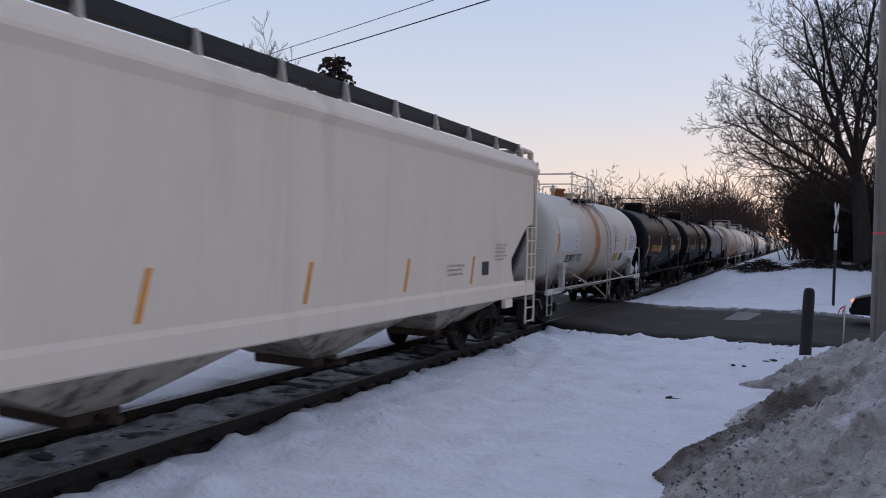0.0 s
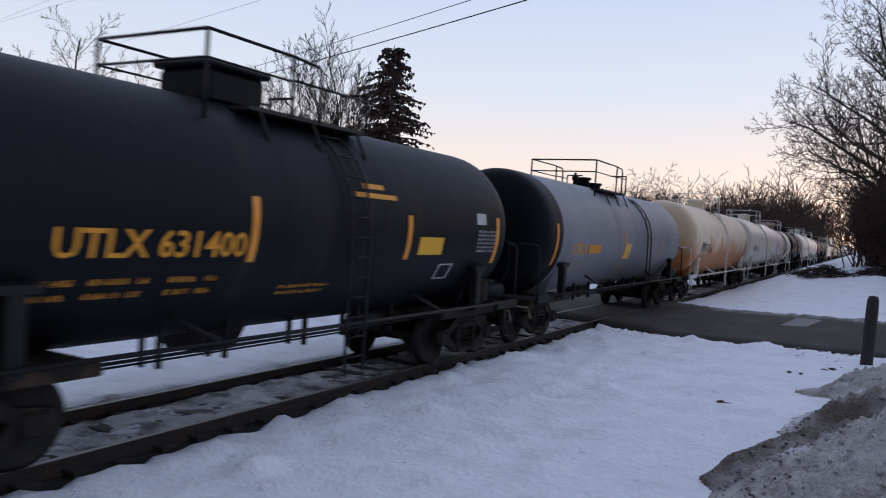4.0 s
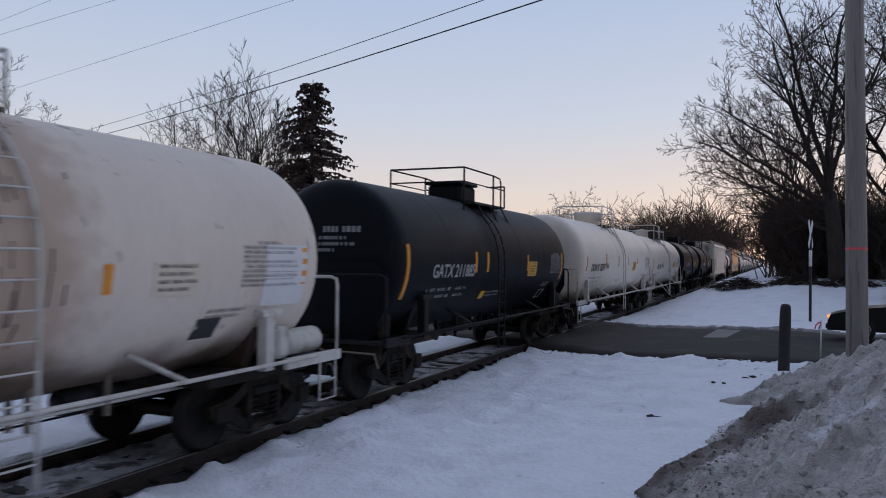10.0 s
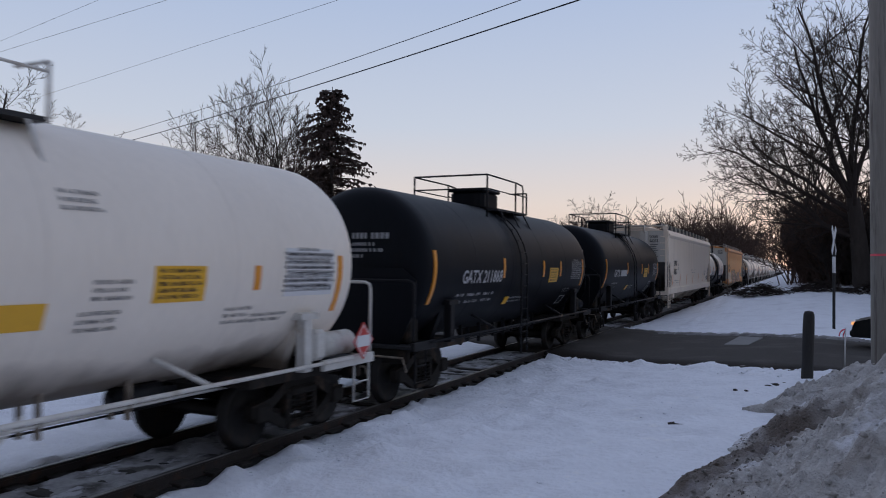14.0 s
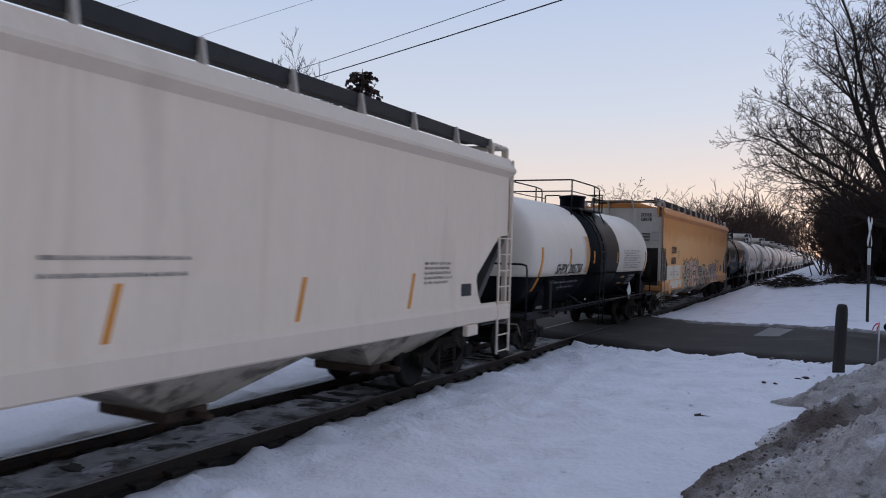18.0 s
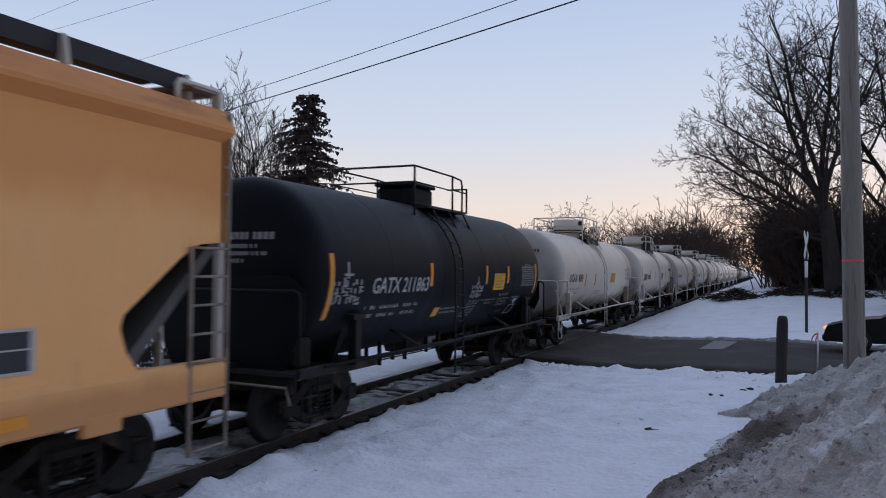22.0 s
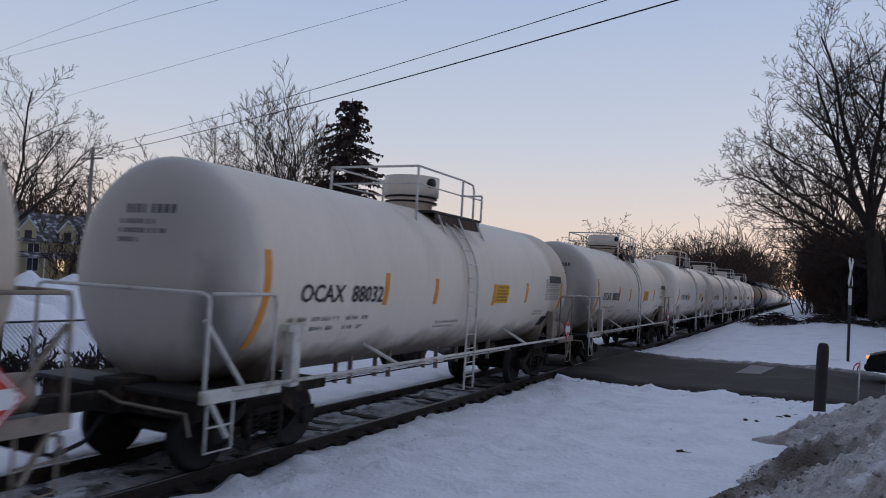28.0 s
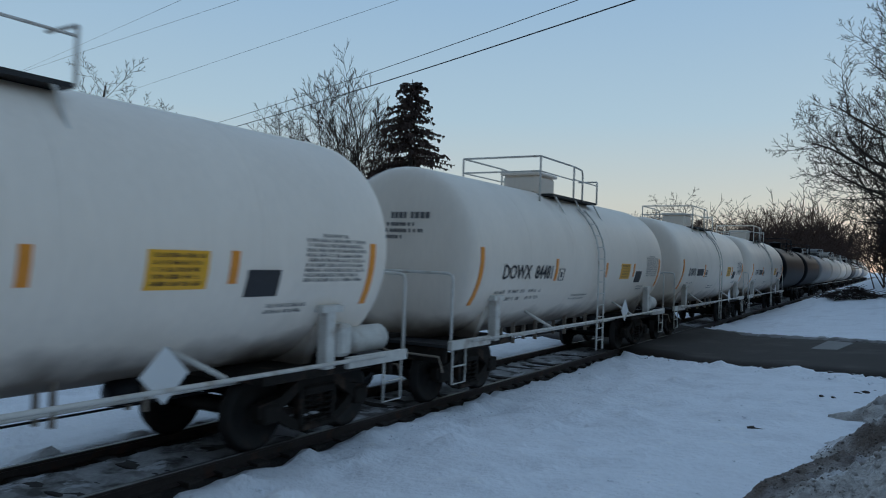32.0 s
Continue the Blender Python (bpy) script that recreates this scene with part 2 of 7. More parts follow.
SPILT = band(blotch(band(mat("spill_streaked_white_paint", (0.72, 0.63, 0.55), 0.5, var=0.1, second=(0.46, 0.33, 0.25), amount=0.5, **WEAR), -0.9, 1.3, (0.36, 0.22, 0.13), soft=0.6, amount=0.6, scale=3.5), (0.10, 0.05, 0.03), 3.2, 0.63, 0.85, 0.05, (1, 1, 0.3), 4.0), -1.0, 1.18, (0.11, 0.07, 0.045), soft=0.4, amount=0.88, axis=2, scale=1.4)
ORANGE = band(band(blotch(blotch(mat("faded_orange_paint", (0.86, 0.43, 0.155), 0.6, var=0.07, second=(0.68, 0.29, 0.09), amount=0.5, stretch=(1, 1, 0.4), scale=0.6, fine=12, bump=0.03), (0.80, 0.50, 0.25), 0.4, 0.47, 0.6, 0.25, (1, 1, 0.7), 7.0), (0.40, 0.13, 0.035), 1.1, 0.64, 0.5, 0.14, (1, 1.6, 0.4)), 3.5, 6.0, (0.66, 0.23, 0.045), soft=0.45, amount=0.6, axis=2, scale=0.9), -1.0, 1.22, (0.42, 0.16, 0.05), soft=0.2, amount=0.5, axis=2, scale=2.2)
CHORD = blotch(mat("rust_stained_orange_paint", (0.62, 0.25, 0.07), 0.6, var=0.1, second=(0.42, 0.15, 0.05), amount=0.6, stretch=(1, 0.3, 1), scale=1.5, fine=12, bump=0.03), (0.28, 0.10, 0.04), 1.2, 0.58, 0.6, 0.1, (1, 0.25, 1.5))
BRIGHT = mat("bright_cream_white_paint", (0.87, 0.79, 0.69), 0.45, var=0.05, second=(0.6, 0.52, 0.42), amount=0.25, spot=0.6, **WEAR)
HOPEND = blotch(mat("soiled_end_sheet_paint", (0.66, 0.62, 0.56), 0.6, var=0.12, second=(0.40, 0.31, 0.23), amount=0.5, **WEAR), (0.22, 0.15, 0.10), 1.2, 0.6, 0.6, 0.12, (1.4, 1, 0.25))
HOPGRIME = blotch(mat("grimy_hopper_paint", (0.46, 0.40, 0.32), 0.8, var=0.2, scale=3, second=(0.12, 0.08, 0.055), amount=0.7), (0.05, 0.04, 0.035), 2.0, 0.5, 0.8, 0.12)
PATCH = mat("primer_cream_paint", (0.76, 0.67, 0.53), 0.55, var=0.1, second=(0.5, 0.3, 0.15), amount=0.5, **WEAR)
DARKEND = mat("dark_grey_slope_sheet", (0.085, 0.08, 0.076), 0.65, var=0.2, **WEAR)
# the front heads' shade is painted in as grey; the rear is soil
band(SOOTSHADE, -9.0, -6.16, (0.36, 0.35, 0.345), soft=0.3, amount=0.6, scale=1.0)
band(SOOTSHADE, 5.5, 9.0, (0.36, 0.29, 0.205), soft=0.35, amount=0.55, scale=1.0)
TRUCK = mat("grimy_cast_steel", (0.020, 0.017, 0.0145), 0.85, 0.0, var=0.4, scale=5, fine=50, bump=0.4, second=(0.085, 0.055, 0.038), amount=0.75, spec=0.2)
WHEEL = mat("worn_wheel_steel", (0.018, 0.016, 0.015), 0.65, 0.2, var=0.3, scale=4, fine=30, second=(0.05, 0.03, 0.02), amount=0.5, spec=0.3)
WORNINK = mat("worn_white_spray", (0.30, 0.30, 0.31), 0.6, var=0.35, scale=9)
STRIPE = mat("amber_reflective_tape", (0.78, 0.30, 0.03), 0.35, var=0.12, scale=8)
YELLOW = mat("yellow_decal", (0.80, 0.43, 0.025), 0.4, var=0.1, scale=8)
INK = mat("black_stencil_paint", (0.03, 0.03, 0.035), 0.6, var=0.2, scale=9)
FAINT = mat("faint_stencil_paint", (0.12, 0.12, 0.125), 0.6, var=0.3, scale=9)
PALEINK = mat("white_stencil_paint", (0.44, 0.44, 0.45), 0.6, var=0.15, scale=9)
GOLDINK = mat("amber_stencil_paint", (0.70, 0.30, 0.02), 0.5, var=0.15, scale=9)
RED = mat("red_decal", (0.55, 0.05, 0.04), 0.5, var=0.1)
GRATE = mat("dark_walkway_grating", (0.02, 0.021, 0.024), 0.6, 0.2, var=0.3, scale=10, fine=120, bump=0.5)
GALV = mat("weathered_white_pipe_paint", (0.62, 0.60, 0.56), 0.5, var=0.2, scale=6, second=(0.25, 0.17, 0.1), amount=0.5)
SOILPIPE = mat("soiled_pipe_paint", (0.26, 0.215, 0.17), 0.7, var=0.3, scale=5, second=(0.09, 0.06, 0.045), amount=0.7)
DARKPIPE = mat("black_pipe_paint", (0.010, 0.010, 0.012), 0.55, var=0.3, scale=6, spec=0.25)
SNOW = blotch(mat("old_snow", (0.875, 0.895, 0.95), 0.75, var=0.08, scale=1.6, fine=11, bump=1.0, second=(0.70, 0.71, 0.76), amount=0.55, tint=0, deep=0.09), (0.92, 0.925, 0.94), 3.2, 0.6, 0.6, 0.05)
DIRTY = blotch(blotch(mat("dirty_ploughed_snow", (0.54, 0.515, 0.495), 0.9, var=0.35, scale=5, fine=38, bump=1.0, second=(0.33, 0.295, 0.265), amount=0.75, spot=0.5, tint=0, deep=0.08), (0.78, 0.78, 0.82), 1.3, 0.56, 0.85, 0.1), (0.10, 0.082, 0.067), 2.1, 0.6, 0.75, 0.1, (1, 0.6, 1), 3.0)
for spot_ in ((-0.45, 10.6, 0.35), (-0.2, 11.5, 0.45), (0.25, 12.4, 0.6), (0.9, 9.2, 1.2)):
    smear(DIRTY, spot_, (0.6, 0.8, 0.7), (0.84, 0.84, 0.88), 0.8)
for spot_ in ((-1.15, 7.75, 0.3), (-0.85, 8.4, 0.4), (-0.45, 9.1, 0.5), (-0.05, 9.8, 0.6)):
    smear(DIRTY, spot_, (0.7, 0.85, 0.9), (0.105, 0.076, 0.058), 0.85)
smear(DIRTY, (-0.2, 13.6, 0.35), (0.5, 0.35, 0.4), (0.17, 0.155, 0.145), 0.7)
blotch(DIRTY, (0.05, 0.042, 0.036), 16, 0.64, 0.75, 0.05)
blotch(DIRTY, (0.62, 0.61, 0.62), 13, 0.63, 0.6, 0.06, (1, 1, 1), 9.0)
GRAVEL = blotch(blotch(mat("frozen_gravel", (0.19, 0.17, 0.15), 0.95, var=0.6, scale=30, fine=110, bump=1.0, second=(0.075, 0.063, 0.053), amount=0.85, spot=0.46, tint=0, deep=0.03), (0.40, 0.39, 0.39), 11, 0.56, 0.8, 0.08), (0.14, 0.105, 0.08), 2.2, 0.55, 0.6, 0.1)
SLUSH = blotch(mat("grey_road_slush", (0.27, 0.26, 0.26), 0.8, var=0.35, scale=4, fine=26, bump=1.0, second=(0.13, 0.12, 0.11), amount=0.8, spot=0.48, tint=0, deep=0.05), (0.55, 0.55, 0.58), 2.5, 0.6, 0.8, 0.05)
ICE = blotch(mat("trodden_track_snow", (0.36, 0.35, 0.36), 0.8, var=0.4, scale=3.5, fine=16, bump=1.0, second=(0.05, 0.043, 0.038), amount=0.95, spot=0.475, tint=0, deep=0.04), (0.58, 0.58, 0.62), 2.6, 0.55, 0.85, 0.05, (1, 0.45, 1))
BALLAST = mat("oily_ballast", (0.016, 0.014, 0.013), 0.95, var=0.5, scale=9, fine=60, bump=1.0, tint=0)
ASPHALT = mat("worn_asphalt", (0.034, 0.028, 0.024), 0.88, var=0.25, scale=1.2, fine=70, bump=0.5, second=(0.11, 0.095, 0.085), amount=0.35, tint=0)
CONCRETE = mat("pale_concrete_patch", (0.22, 0.215, 0.21), 0.85, var=0.15, scale=3, fine=50)
STEEL = mat("rail_steel", (0.05, 0.04, 0.036), 0.5, 0.5, var=0.3, scale=6, second=(0.1, 0.05, 0.03), amount=0.6)
SHINE = mat("polished_rail_head", (0.16, 0.15, 0.145), 0.45, 1.0, var=0.1, scale=6)
TIMBER = mat("creosoted_timber", (0.028, 0.022, 0.018), 0.9, var=0.4, scale=6, fine=40, stretch=(0.2, 1, 1), bump=0.6)
POST = mat("tarred_wooden_post", (0.035, 0.033, 0.032), 0.85, var=0.35, scale=5, fine=40, stretch=(1, 1, 0.15), bump=0.6)
POLEWOOD = blotch(blotch(mat("weathered_pole_wood", (0.26, 0.24, 0.215), 0.9, var=0.3, scale=5, fine=60, stretch=(1, 1, 0.06), bump=0.8), (0.10, 0.088, 0.078), 3, 0.55, 0.7, 0.1, (4, 4, 0.25)), (0.38, 0.355, 0.32), 2, 0.58, 0.6, 0.12, (4, 4, 0.4), 5.0)
BARK = mat("winter_bark", (0.052, 0.042, 0.037), 0.95, var=0.35, scale=5, fine=30, stretch=(1, 1, 0.3), bump=0.8)
TWIG = mat("winter_twigs", (0.048, 0.038, 0.034), 0.95, var=0.3, scale=2, bump=0, spec=0.2)
FARTWIG = mat("far_winter_twigs", (0.075, 0.048, 0.038), 0.95, var=0.3, scale=0.3, bump=0, spec=0.2)
NEEDLE = mat("spruce_needles", (0.085, 0.062, 0.054), 0.9, var=0.4, scale=2, bump=0, second=(0.14, 0.08, 0.06), amount=0.6, spec=0.2)
WIRE = mat("black_cable", (0.02, 0.02, 0.022), 0.6, var=0.1, bump=0)
SIGNWHITE = mat("reflective_white_sign", (0.72, 0.72, 0.72), 0.4, var=0.05)
PINK = mat("fluorescent_pink_tape", (0.9, 0.12, 0.16), 0.6, var=0.1)
CARPAINT = mat("black_car_paint", (0.008, 0.009, 0.011), 0.35, var=0.1, bump=0, spec=0.3)
GLASS = mat("dark_car_glass", (0.02, 0.022, 0.026), 0.05, var=0.1, bump=0)
RUBBER = mat("tyre_rubber", (0.02, 0.02, 0.02), 0.85, var=0.2, scale=8)
ALLOY = mat("alloy_wheel", (0.5, 0.5, 0.52), 0.3, 0.9, var=0.1)
LAMPGLOW = mat("amber_lamp_glow", (1.0, 0.40, 0.14), 0.3, emit=1.1, var=0.0, bump=0)
SIDING = mat("cream_house_siding", (0.55, 0.47, 0.30), 0.8, var=0.1, scale=3, stretch=(1, 1, 6))
TRIMW = mat("white_house_trim", (0.66, 0.66, 0.64), 0.7, var=0.08)
ROOFM = mat("snowy_roof_shingle", (0.10, 0.09, 0.09), 0.9, var=0.3, scale=2, second=(0.7, 0.72, 0.78), amount=0.9, spot=0.5)
WINDOWM = mat("dark_window_pane", (0.03, 0.035, 0.045), 0.1, var=0.1, bump=0)
LITPANE = mat("lit_window_pane", (1.0, 0.75, 0.4), 0.3, emit=1.2, var=0.0, bump=0)
FENCEM = mat("dark_fence_pipe", (0.03, 0.032, 0.036), 0.6, 0.3, var=0.2)
RUSTGATE = mat("rusty_outlet_gate", (0.07, 0.042, 0.03), 0.8, var=0.4, scale=6)
G_BLACK = mat("graffiti_black_line", (0.04, 0.035, 0.035), 0.6, var=0.2)
G_ROSE = mat("graffiti_rose_fill", (0.60, 0.385, 0.29), 0.6, var=0.2, scale=4)
G_MINT = mat("graffiti_mint_fill", (0.46, 0.42, 0.27), 0.6, var=0.2, scale=4)
G_PALE = mat("graffiti_pale_fill", (0.70, 0.48, 0.33), 0.6, var=0.2, scale=4)
G_LILAC = mat("graffiti_lilac_fill", (0.52, 0.37, 0.33), 0.6, var=0.2, scale=4)
G_GREY = mat("graffiti_grey_fill", (0.32, 0.25, 0.21), 0.6, var=0.3, scale=4)
G_RED = mat("graffiti_red_fill", (0.55, 0.17, 0.12), 0.6, var=0.2, scale=4)


# ---- geometry tools ----
class Geo:
    def __init__(self):
        self.v, self.f, self.s = [], [], []

    def add(self, verts, faces, smooth=False):
        k = len(self.v)
        self.v += [tuple(p) for p in verts]
        self.f += [tuple(i + k for i in q) for q in faces]
        self.s += [smooth] * len(faces)
        return self

    def box(self, x0, x1, y0, y1, z0, z1, bevel=0.0):
        b = min(bevel, (x1 - x0) / 3, (y1 - y0) / 3, (z1 - z0) / 3)
        if b <= 0:
            v = [(x, y, z) for x in (x0, x1) for y in (y0, y1) for z in (z0, z1)]
            return self.add(v, [(0, 1, 3, 2), (4, 6, 7, 5), (0, 4, 5, 1), (2, 3, 7, 6), (0, 2, 6, 4), (1, 5, 7, 3)])
        rings = []
        for z, c in ((z0, b), (z0 + b, 0), (z1 - b, 0), (z1, b)):
            a, d = c, b
            rings.append([(x0 + a + (d if c == 0 else 0), y0 + a, z), (x1 - a - (d if c == 0 else 0), y0 + a, z), (x1 - a, y0 + a + (d if c == 0 else 0), z), (x1 - a, y1 - a - (d if c == 0 else 0), z),
                          (x1 - a - (d if c == 0 else 0), y1 - a, z), (x0 + a + (d if c == 0 else 0), y1 - a, z), (x0 + a, y1 - a - (d if c == 0 else 0), z), (x0 + a, y0 + a + (d if c == 0 else 0), z)])
        v = [p for r in rings for p in r]
        f = [tuple(range(7, -1, -1)), tuple(range(24, 32))]
        for i in range(3):
            for j in range(8):
                k = (j + 1) % 8
                f.append((i * 8 + j, i * 8 + k, i * 8 + 8 + k, i * 8 + 8 + j))
        return self.add(v, f)

    def tube(self, pts, r, n=6, r2=None, caps=True):
        pts = [Vector(p) for p in pts]
        v, f = [], []
        m = len(pts)
        side = None
        for i, p in enumerate(pts):
            d = (pts[min(i + 1, m - 1)] - pts[max(i - 1, 0)]).normalized()
            if side is None or abs(side.dot(d)) > 0.95:
                side = d.orthogonal().normalized()
            side = (side - d * side.dot(d)).normalized()
            up = d.cross(side)
            rr = r if r2 is None else r + (r2 - r) * i / max(m - 1, 1)
            for j in range(n):
                a = 2 * math.pi * j / n
                v.append(p + (side * math.cos(a) + up * math.sin(a)) * rr)
        for i in range(m - 1):
            for j in range(n):
                k = (j + 1) % n
                f.append((i * n + j, i * n + k, i * n + n + k, i * n + n + j))
        if caps:
            f += [tuple(range(n - 1, -1, -1)), tuple(range((m - 1) * n, m * n))]
        return self.add(v, f, n > 4)

    def lathe(self, prof, n=24, axis="y", at=(0, 0, 0)):
        """prof: (distance along the axis, radius)."""
        v, f = [], []
        for a, r in prof:
            for j in range(n):
                t = 2 * math.pi * j / n
                c, s = r * math.cos(t), r * math.sin(t)
                v.append({"y": (at[0] + c, at[1] + a, at[2] + s), "z": (at[0] + c, at[1] + s, at[2] + a), "x": (at[0] + a, at[1] + c, at[2] + s)}[axis])
        for i in range(len(prof) - 1):
            for j in range(n):
                k = (j + 1) % n
                q = (i * n + j, i * n + k, i * n + n + k, i * n + n + j)
                f.append(q if axis != "y" else q[::-1])
        return self.add(v, f, True)

    def prism(self, poly, axis, a, b):
        """Extrudes a closed outline from a to b along an axis; the outline is in the two other axes, in order."""
        def at(p, w):
            return {"x": (w, p[0], p[1]), "y": (p[0], w, p[1]), "z": (p[0], p[1], w)}[axis]
        n = len(poly)
        v = [at(p, a) for p in poly] + [at(p, b) for p in poly]
        f = [tuple(range(n)), tuple(range(2 * n - 1, n - 1, -1))] + [(i, i + n, (i + 1) % n + n, (i + 1) % n) for i in range(n)]
        return self.add(v, f)

    def mesh(self, name, *mats):
        me = bpy.data.meshes.new(name)
        me.from_pydata(self.v, [], self.f)
        me.polygons.foreach_set("use_smooth", self.s)
        for m in mats:
            me.materials.append(m)
        return me


JOINED = {"data_stencil", "data_table", "weld_seam", "frame_stencil", "faded_stencil", "name_stencil", "end_stencil", "decal_print", "tar_drip", "graffiti", "placard_colour", "lettering"}


def part(name, geo, material, parent, label=""):
    """One mesh object under a thing or under a part."""
    me = geo.mesh(name, material) if isinstance(geo, Geo) else geo
    ob = new(name, me)
    ob.parent = parent
    if label:
        ob["label"] = label
    if name in JOINED:
        ob["kind"] = "stuff"
    return ob


def thing(name, label, category, m=None, group="", kind=""):
    ob = new(name)
    ob.empty_display_size = 0.2
    if m is not None:
        ob.matrix_world = m
    return tagged(ob, label, category, group, kind)


def solid(name, geo, material, label="", category="", kind="structure", group=""):
    ob = new(name, geo.mesh(name, *(material if isinstance(material, (list, tuple)) else (material,))))
    return tagged(ob, label, category, group, kind)


CACHE = {}


def shared(key, make, material):
    if key not in CACHE:
        CACHE[key] = make().mesh(key if isinstance(key, str) else key[0], material)
    return CACHE[key]


def rnd(a, b):
    return random.uniform(a, b)


def smooth(a, b, x):
    s = min(max((x - a) / (b - a), 0.0), 1.0)
    return s * s * (3 - 2 * s)

# ---- the ground ----
XC = -7.47          # middle of the track; the rail heads are at z = 0


def ground_z(x, y):
    z = -0.1 + 0.4 * smooth(-5.6, 1.4, x)
    z += 1.25 * smooth(31, 51, y) * min(max((x + 6.2) / 3, 0), 1)
    if x < -8:
        z = -0.06
    return z


def road_near(x):
    return 18.25 - (0.45 * x if x < 2 else 0.9 + 0.15 * (x - 2))


def road_far(x):
    return 27.0 - (0.62 * x if x < 2 else 1.24 + 0.15 * (x - 2))


def axis_steps(marks):
    out = []
    for (a, b, d) in marks:
        n = max(1, round((b - a) / d))
        out += [a + (b - a) * i / n for i in range(n)]
    return out + [marks[-1][1]]


def build_ground():
    xs = axis_steps([(-1600, -200, 350), (-200, -40, 20), (-40, -14, 2), (-14, -8.42, 0.35), (-8.42, -8.34, 0.08), (-8.34, -6.48, 0.93), (-6.48, -6.40, 0.08), (-6.40, -5.4, 0.12), (-5.4, 3, 0.14), (3, 10, 0.5), (10, 60, 5), (60, 200, 35), (200, 1600, 350)])
    ys = axis_steps([(-400, -40, 90), (-40, 0, 5), (0, 4, 0.5), (4, 20, 0.14), (20, 34, 0.4), (34, 60, 2), (60, 300, 20), (300, 2000, 340)])
    cut = min(range(len(xs)), key=lambda i: abs(xs[i] + 6.48))
    v, f = [], []
    for y in ys:
        for x in xs:
            z = ground_z(x, y)
            sh = 0.0
            if x in (xs[cut], xs[cut + 1]) and y < 60:
                sh = 0.10 * noise.noise(Vector((3, y * 0.5, 0))) + 0.06 * noise.noise(Vector((3, y * 1.7, 0))) + 0.06 * noise.noise(Vector((3, y * 4.1, 0)))
            if -8.40 < x < -6.42:
                z = -0.42
            elif abs(x) < 30 and -20 < y < 60:
                p = Vector((x, y, 0))
                calm = 0.4 + 0.6 * smooth(-1.0, -5.0, x)
                z += 0.05 * noise.noise(p * 0.35) + 0.03 * noise.noise(p * 1.1) + calm * (0.034 * noise.noise(p * 2.3 + Vector((5, 3, 1))) + 0.02 * noise.noise(p * 4.7))
                lump = noise.noise(p * 2.4 + Vector((9, 2, 4)))
                z += calm * (0.30 * max(0, lump - 0.25) - 0.22 * max(0, -lump - 0.3))
                if x < -8:
                    z = max(z, -0.12)
                edge = min(abs(y - road_near(x)), abs(y - road_far(x)))
                if road_near(x) - 0.15 < y < road_far(x) + 0.15:
                    z = ground_z(x, y) - 0.12
                elif edge < 1.3:
                    z += 0.13 * (1 - edge / 1.3) * (0.6 + noise.noise(p * 1.3)) + 0.05 * noise.noise(p * 3.1)
                if -6.42 < x < -5.2:
                    z += 0.05 * noise.noise(p * 2.2)
            v.append((x + sh, y, z))
    n = len(xs)
    for j in range(len(ys) - 1):
        for i in range(n - 1):
            a = j * n + i
            f.append((a, a + 1, a + n + 1, a + n))
    solid("ground", Geo().add(v, f, True), SNOW, "flat ground under old grey-blue snow", "snow")


build_ground()


def build_road():
    v, f = [], []
    xs = axis_steps([(-60, -9.2, 3), (-9.2, -5.7, 0.5), (-5.7, 3, 0.3), (3, 60, 3)])
    for x in xs:
        for k in range(9):
            y = road_near(x) + (road_far(x) - road_near(x)) * k / 8
            z = 0.0 if -9.3 < x < -5.65 else max(ground_z(x, 0), -0.02 if x < -5 else -0.1) + 0.012
            if -9.3 < x < -5.65:
                z = -0.012
            v.append((x, y, z + 0.05 * (1 - (k / 4 - 1) ** 2)*(0 if -9.3 < x < -5.65 else 1)))
    for i in range(len(xs) - 1):
        for k in range(8):
            f.append((i * 9 + k, i * 9 + 9 + k, i * 9 + 10 + k, i * 9 + k + 1))
    n = len(v)
    v += [(x, y, z - 0.35) for x, y, z in v]
    for i in range(len(xs) - 1):
        f.append((i * 9, i * 9 + n, i * 9 + 9 + n, i * 9 + 9))
        f.append((i * 9 + 8, i * 9 + 17, i * 9 + 17 + n, i * 9 + 8 + n))
    road = solid("road", Geo().add(v, f, True), ASPHALT, "dark worn asphalt road over the level crossing", "road")
    g = Geo()
    q = [(-2.0, 24.1), (-1.3, 23.8), (-1.0, 26.3), (-1.75, 27.1)]
    top = [(x, y, ground_z(x, 0) + 0.075) for x, y in q]
    g.add(top + [(x, y, z - 0.05) for x, y, z in top], [(0, 1, 2, 3), (0, 4, 5, 1), (1, 5, 6, 2), (2, 6, 7, 3), (3, 7, 4, 0)])
    part("repair_patch", g, CONCRETE, road, "pale concrete repair in the asphalt")


build_road()


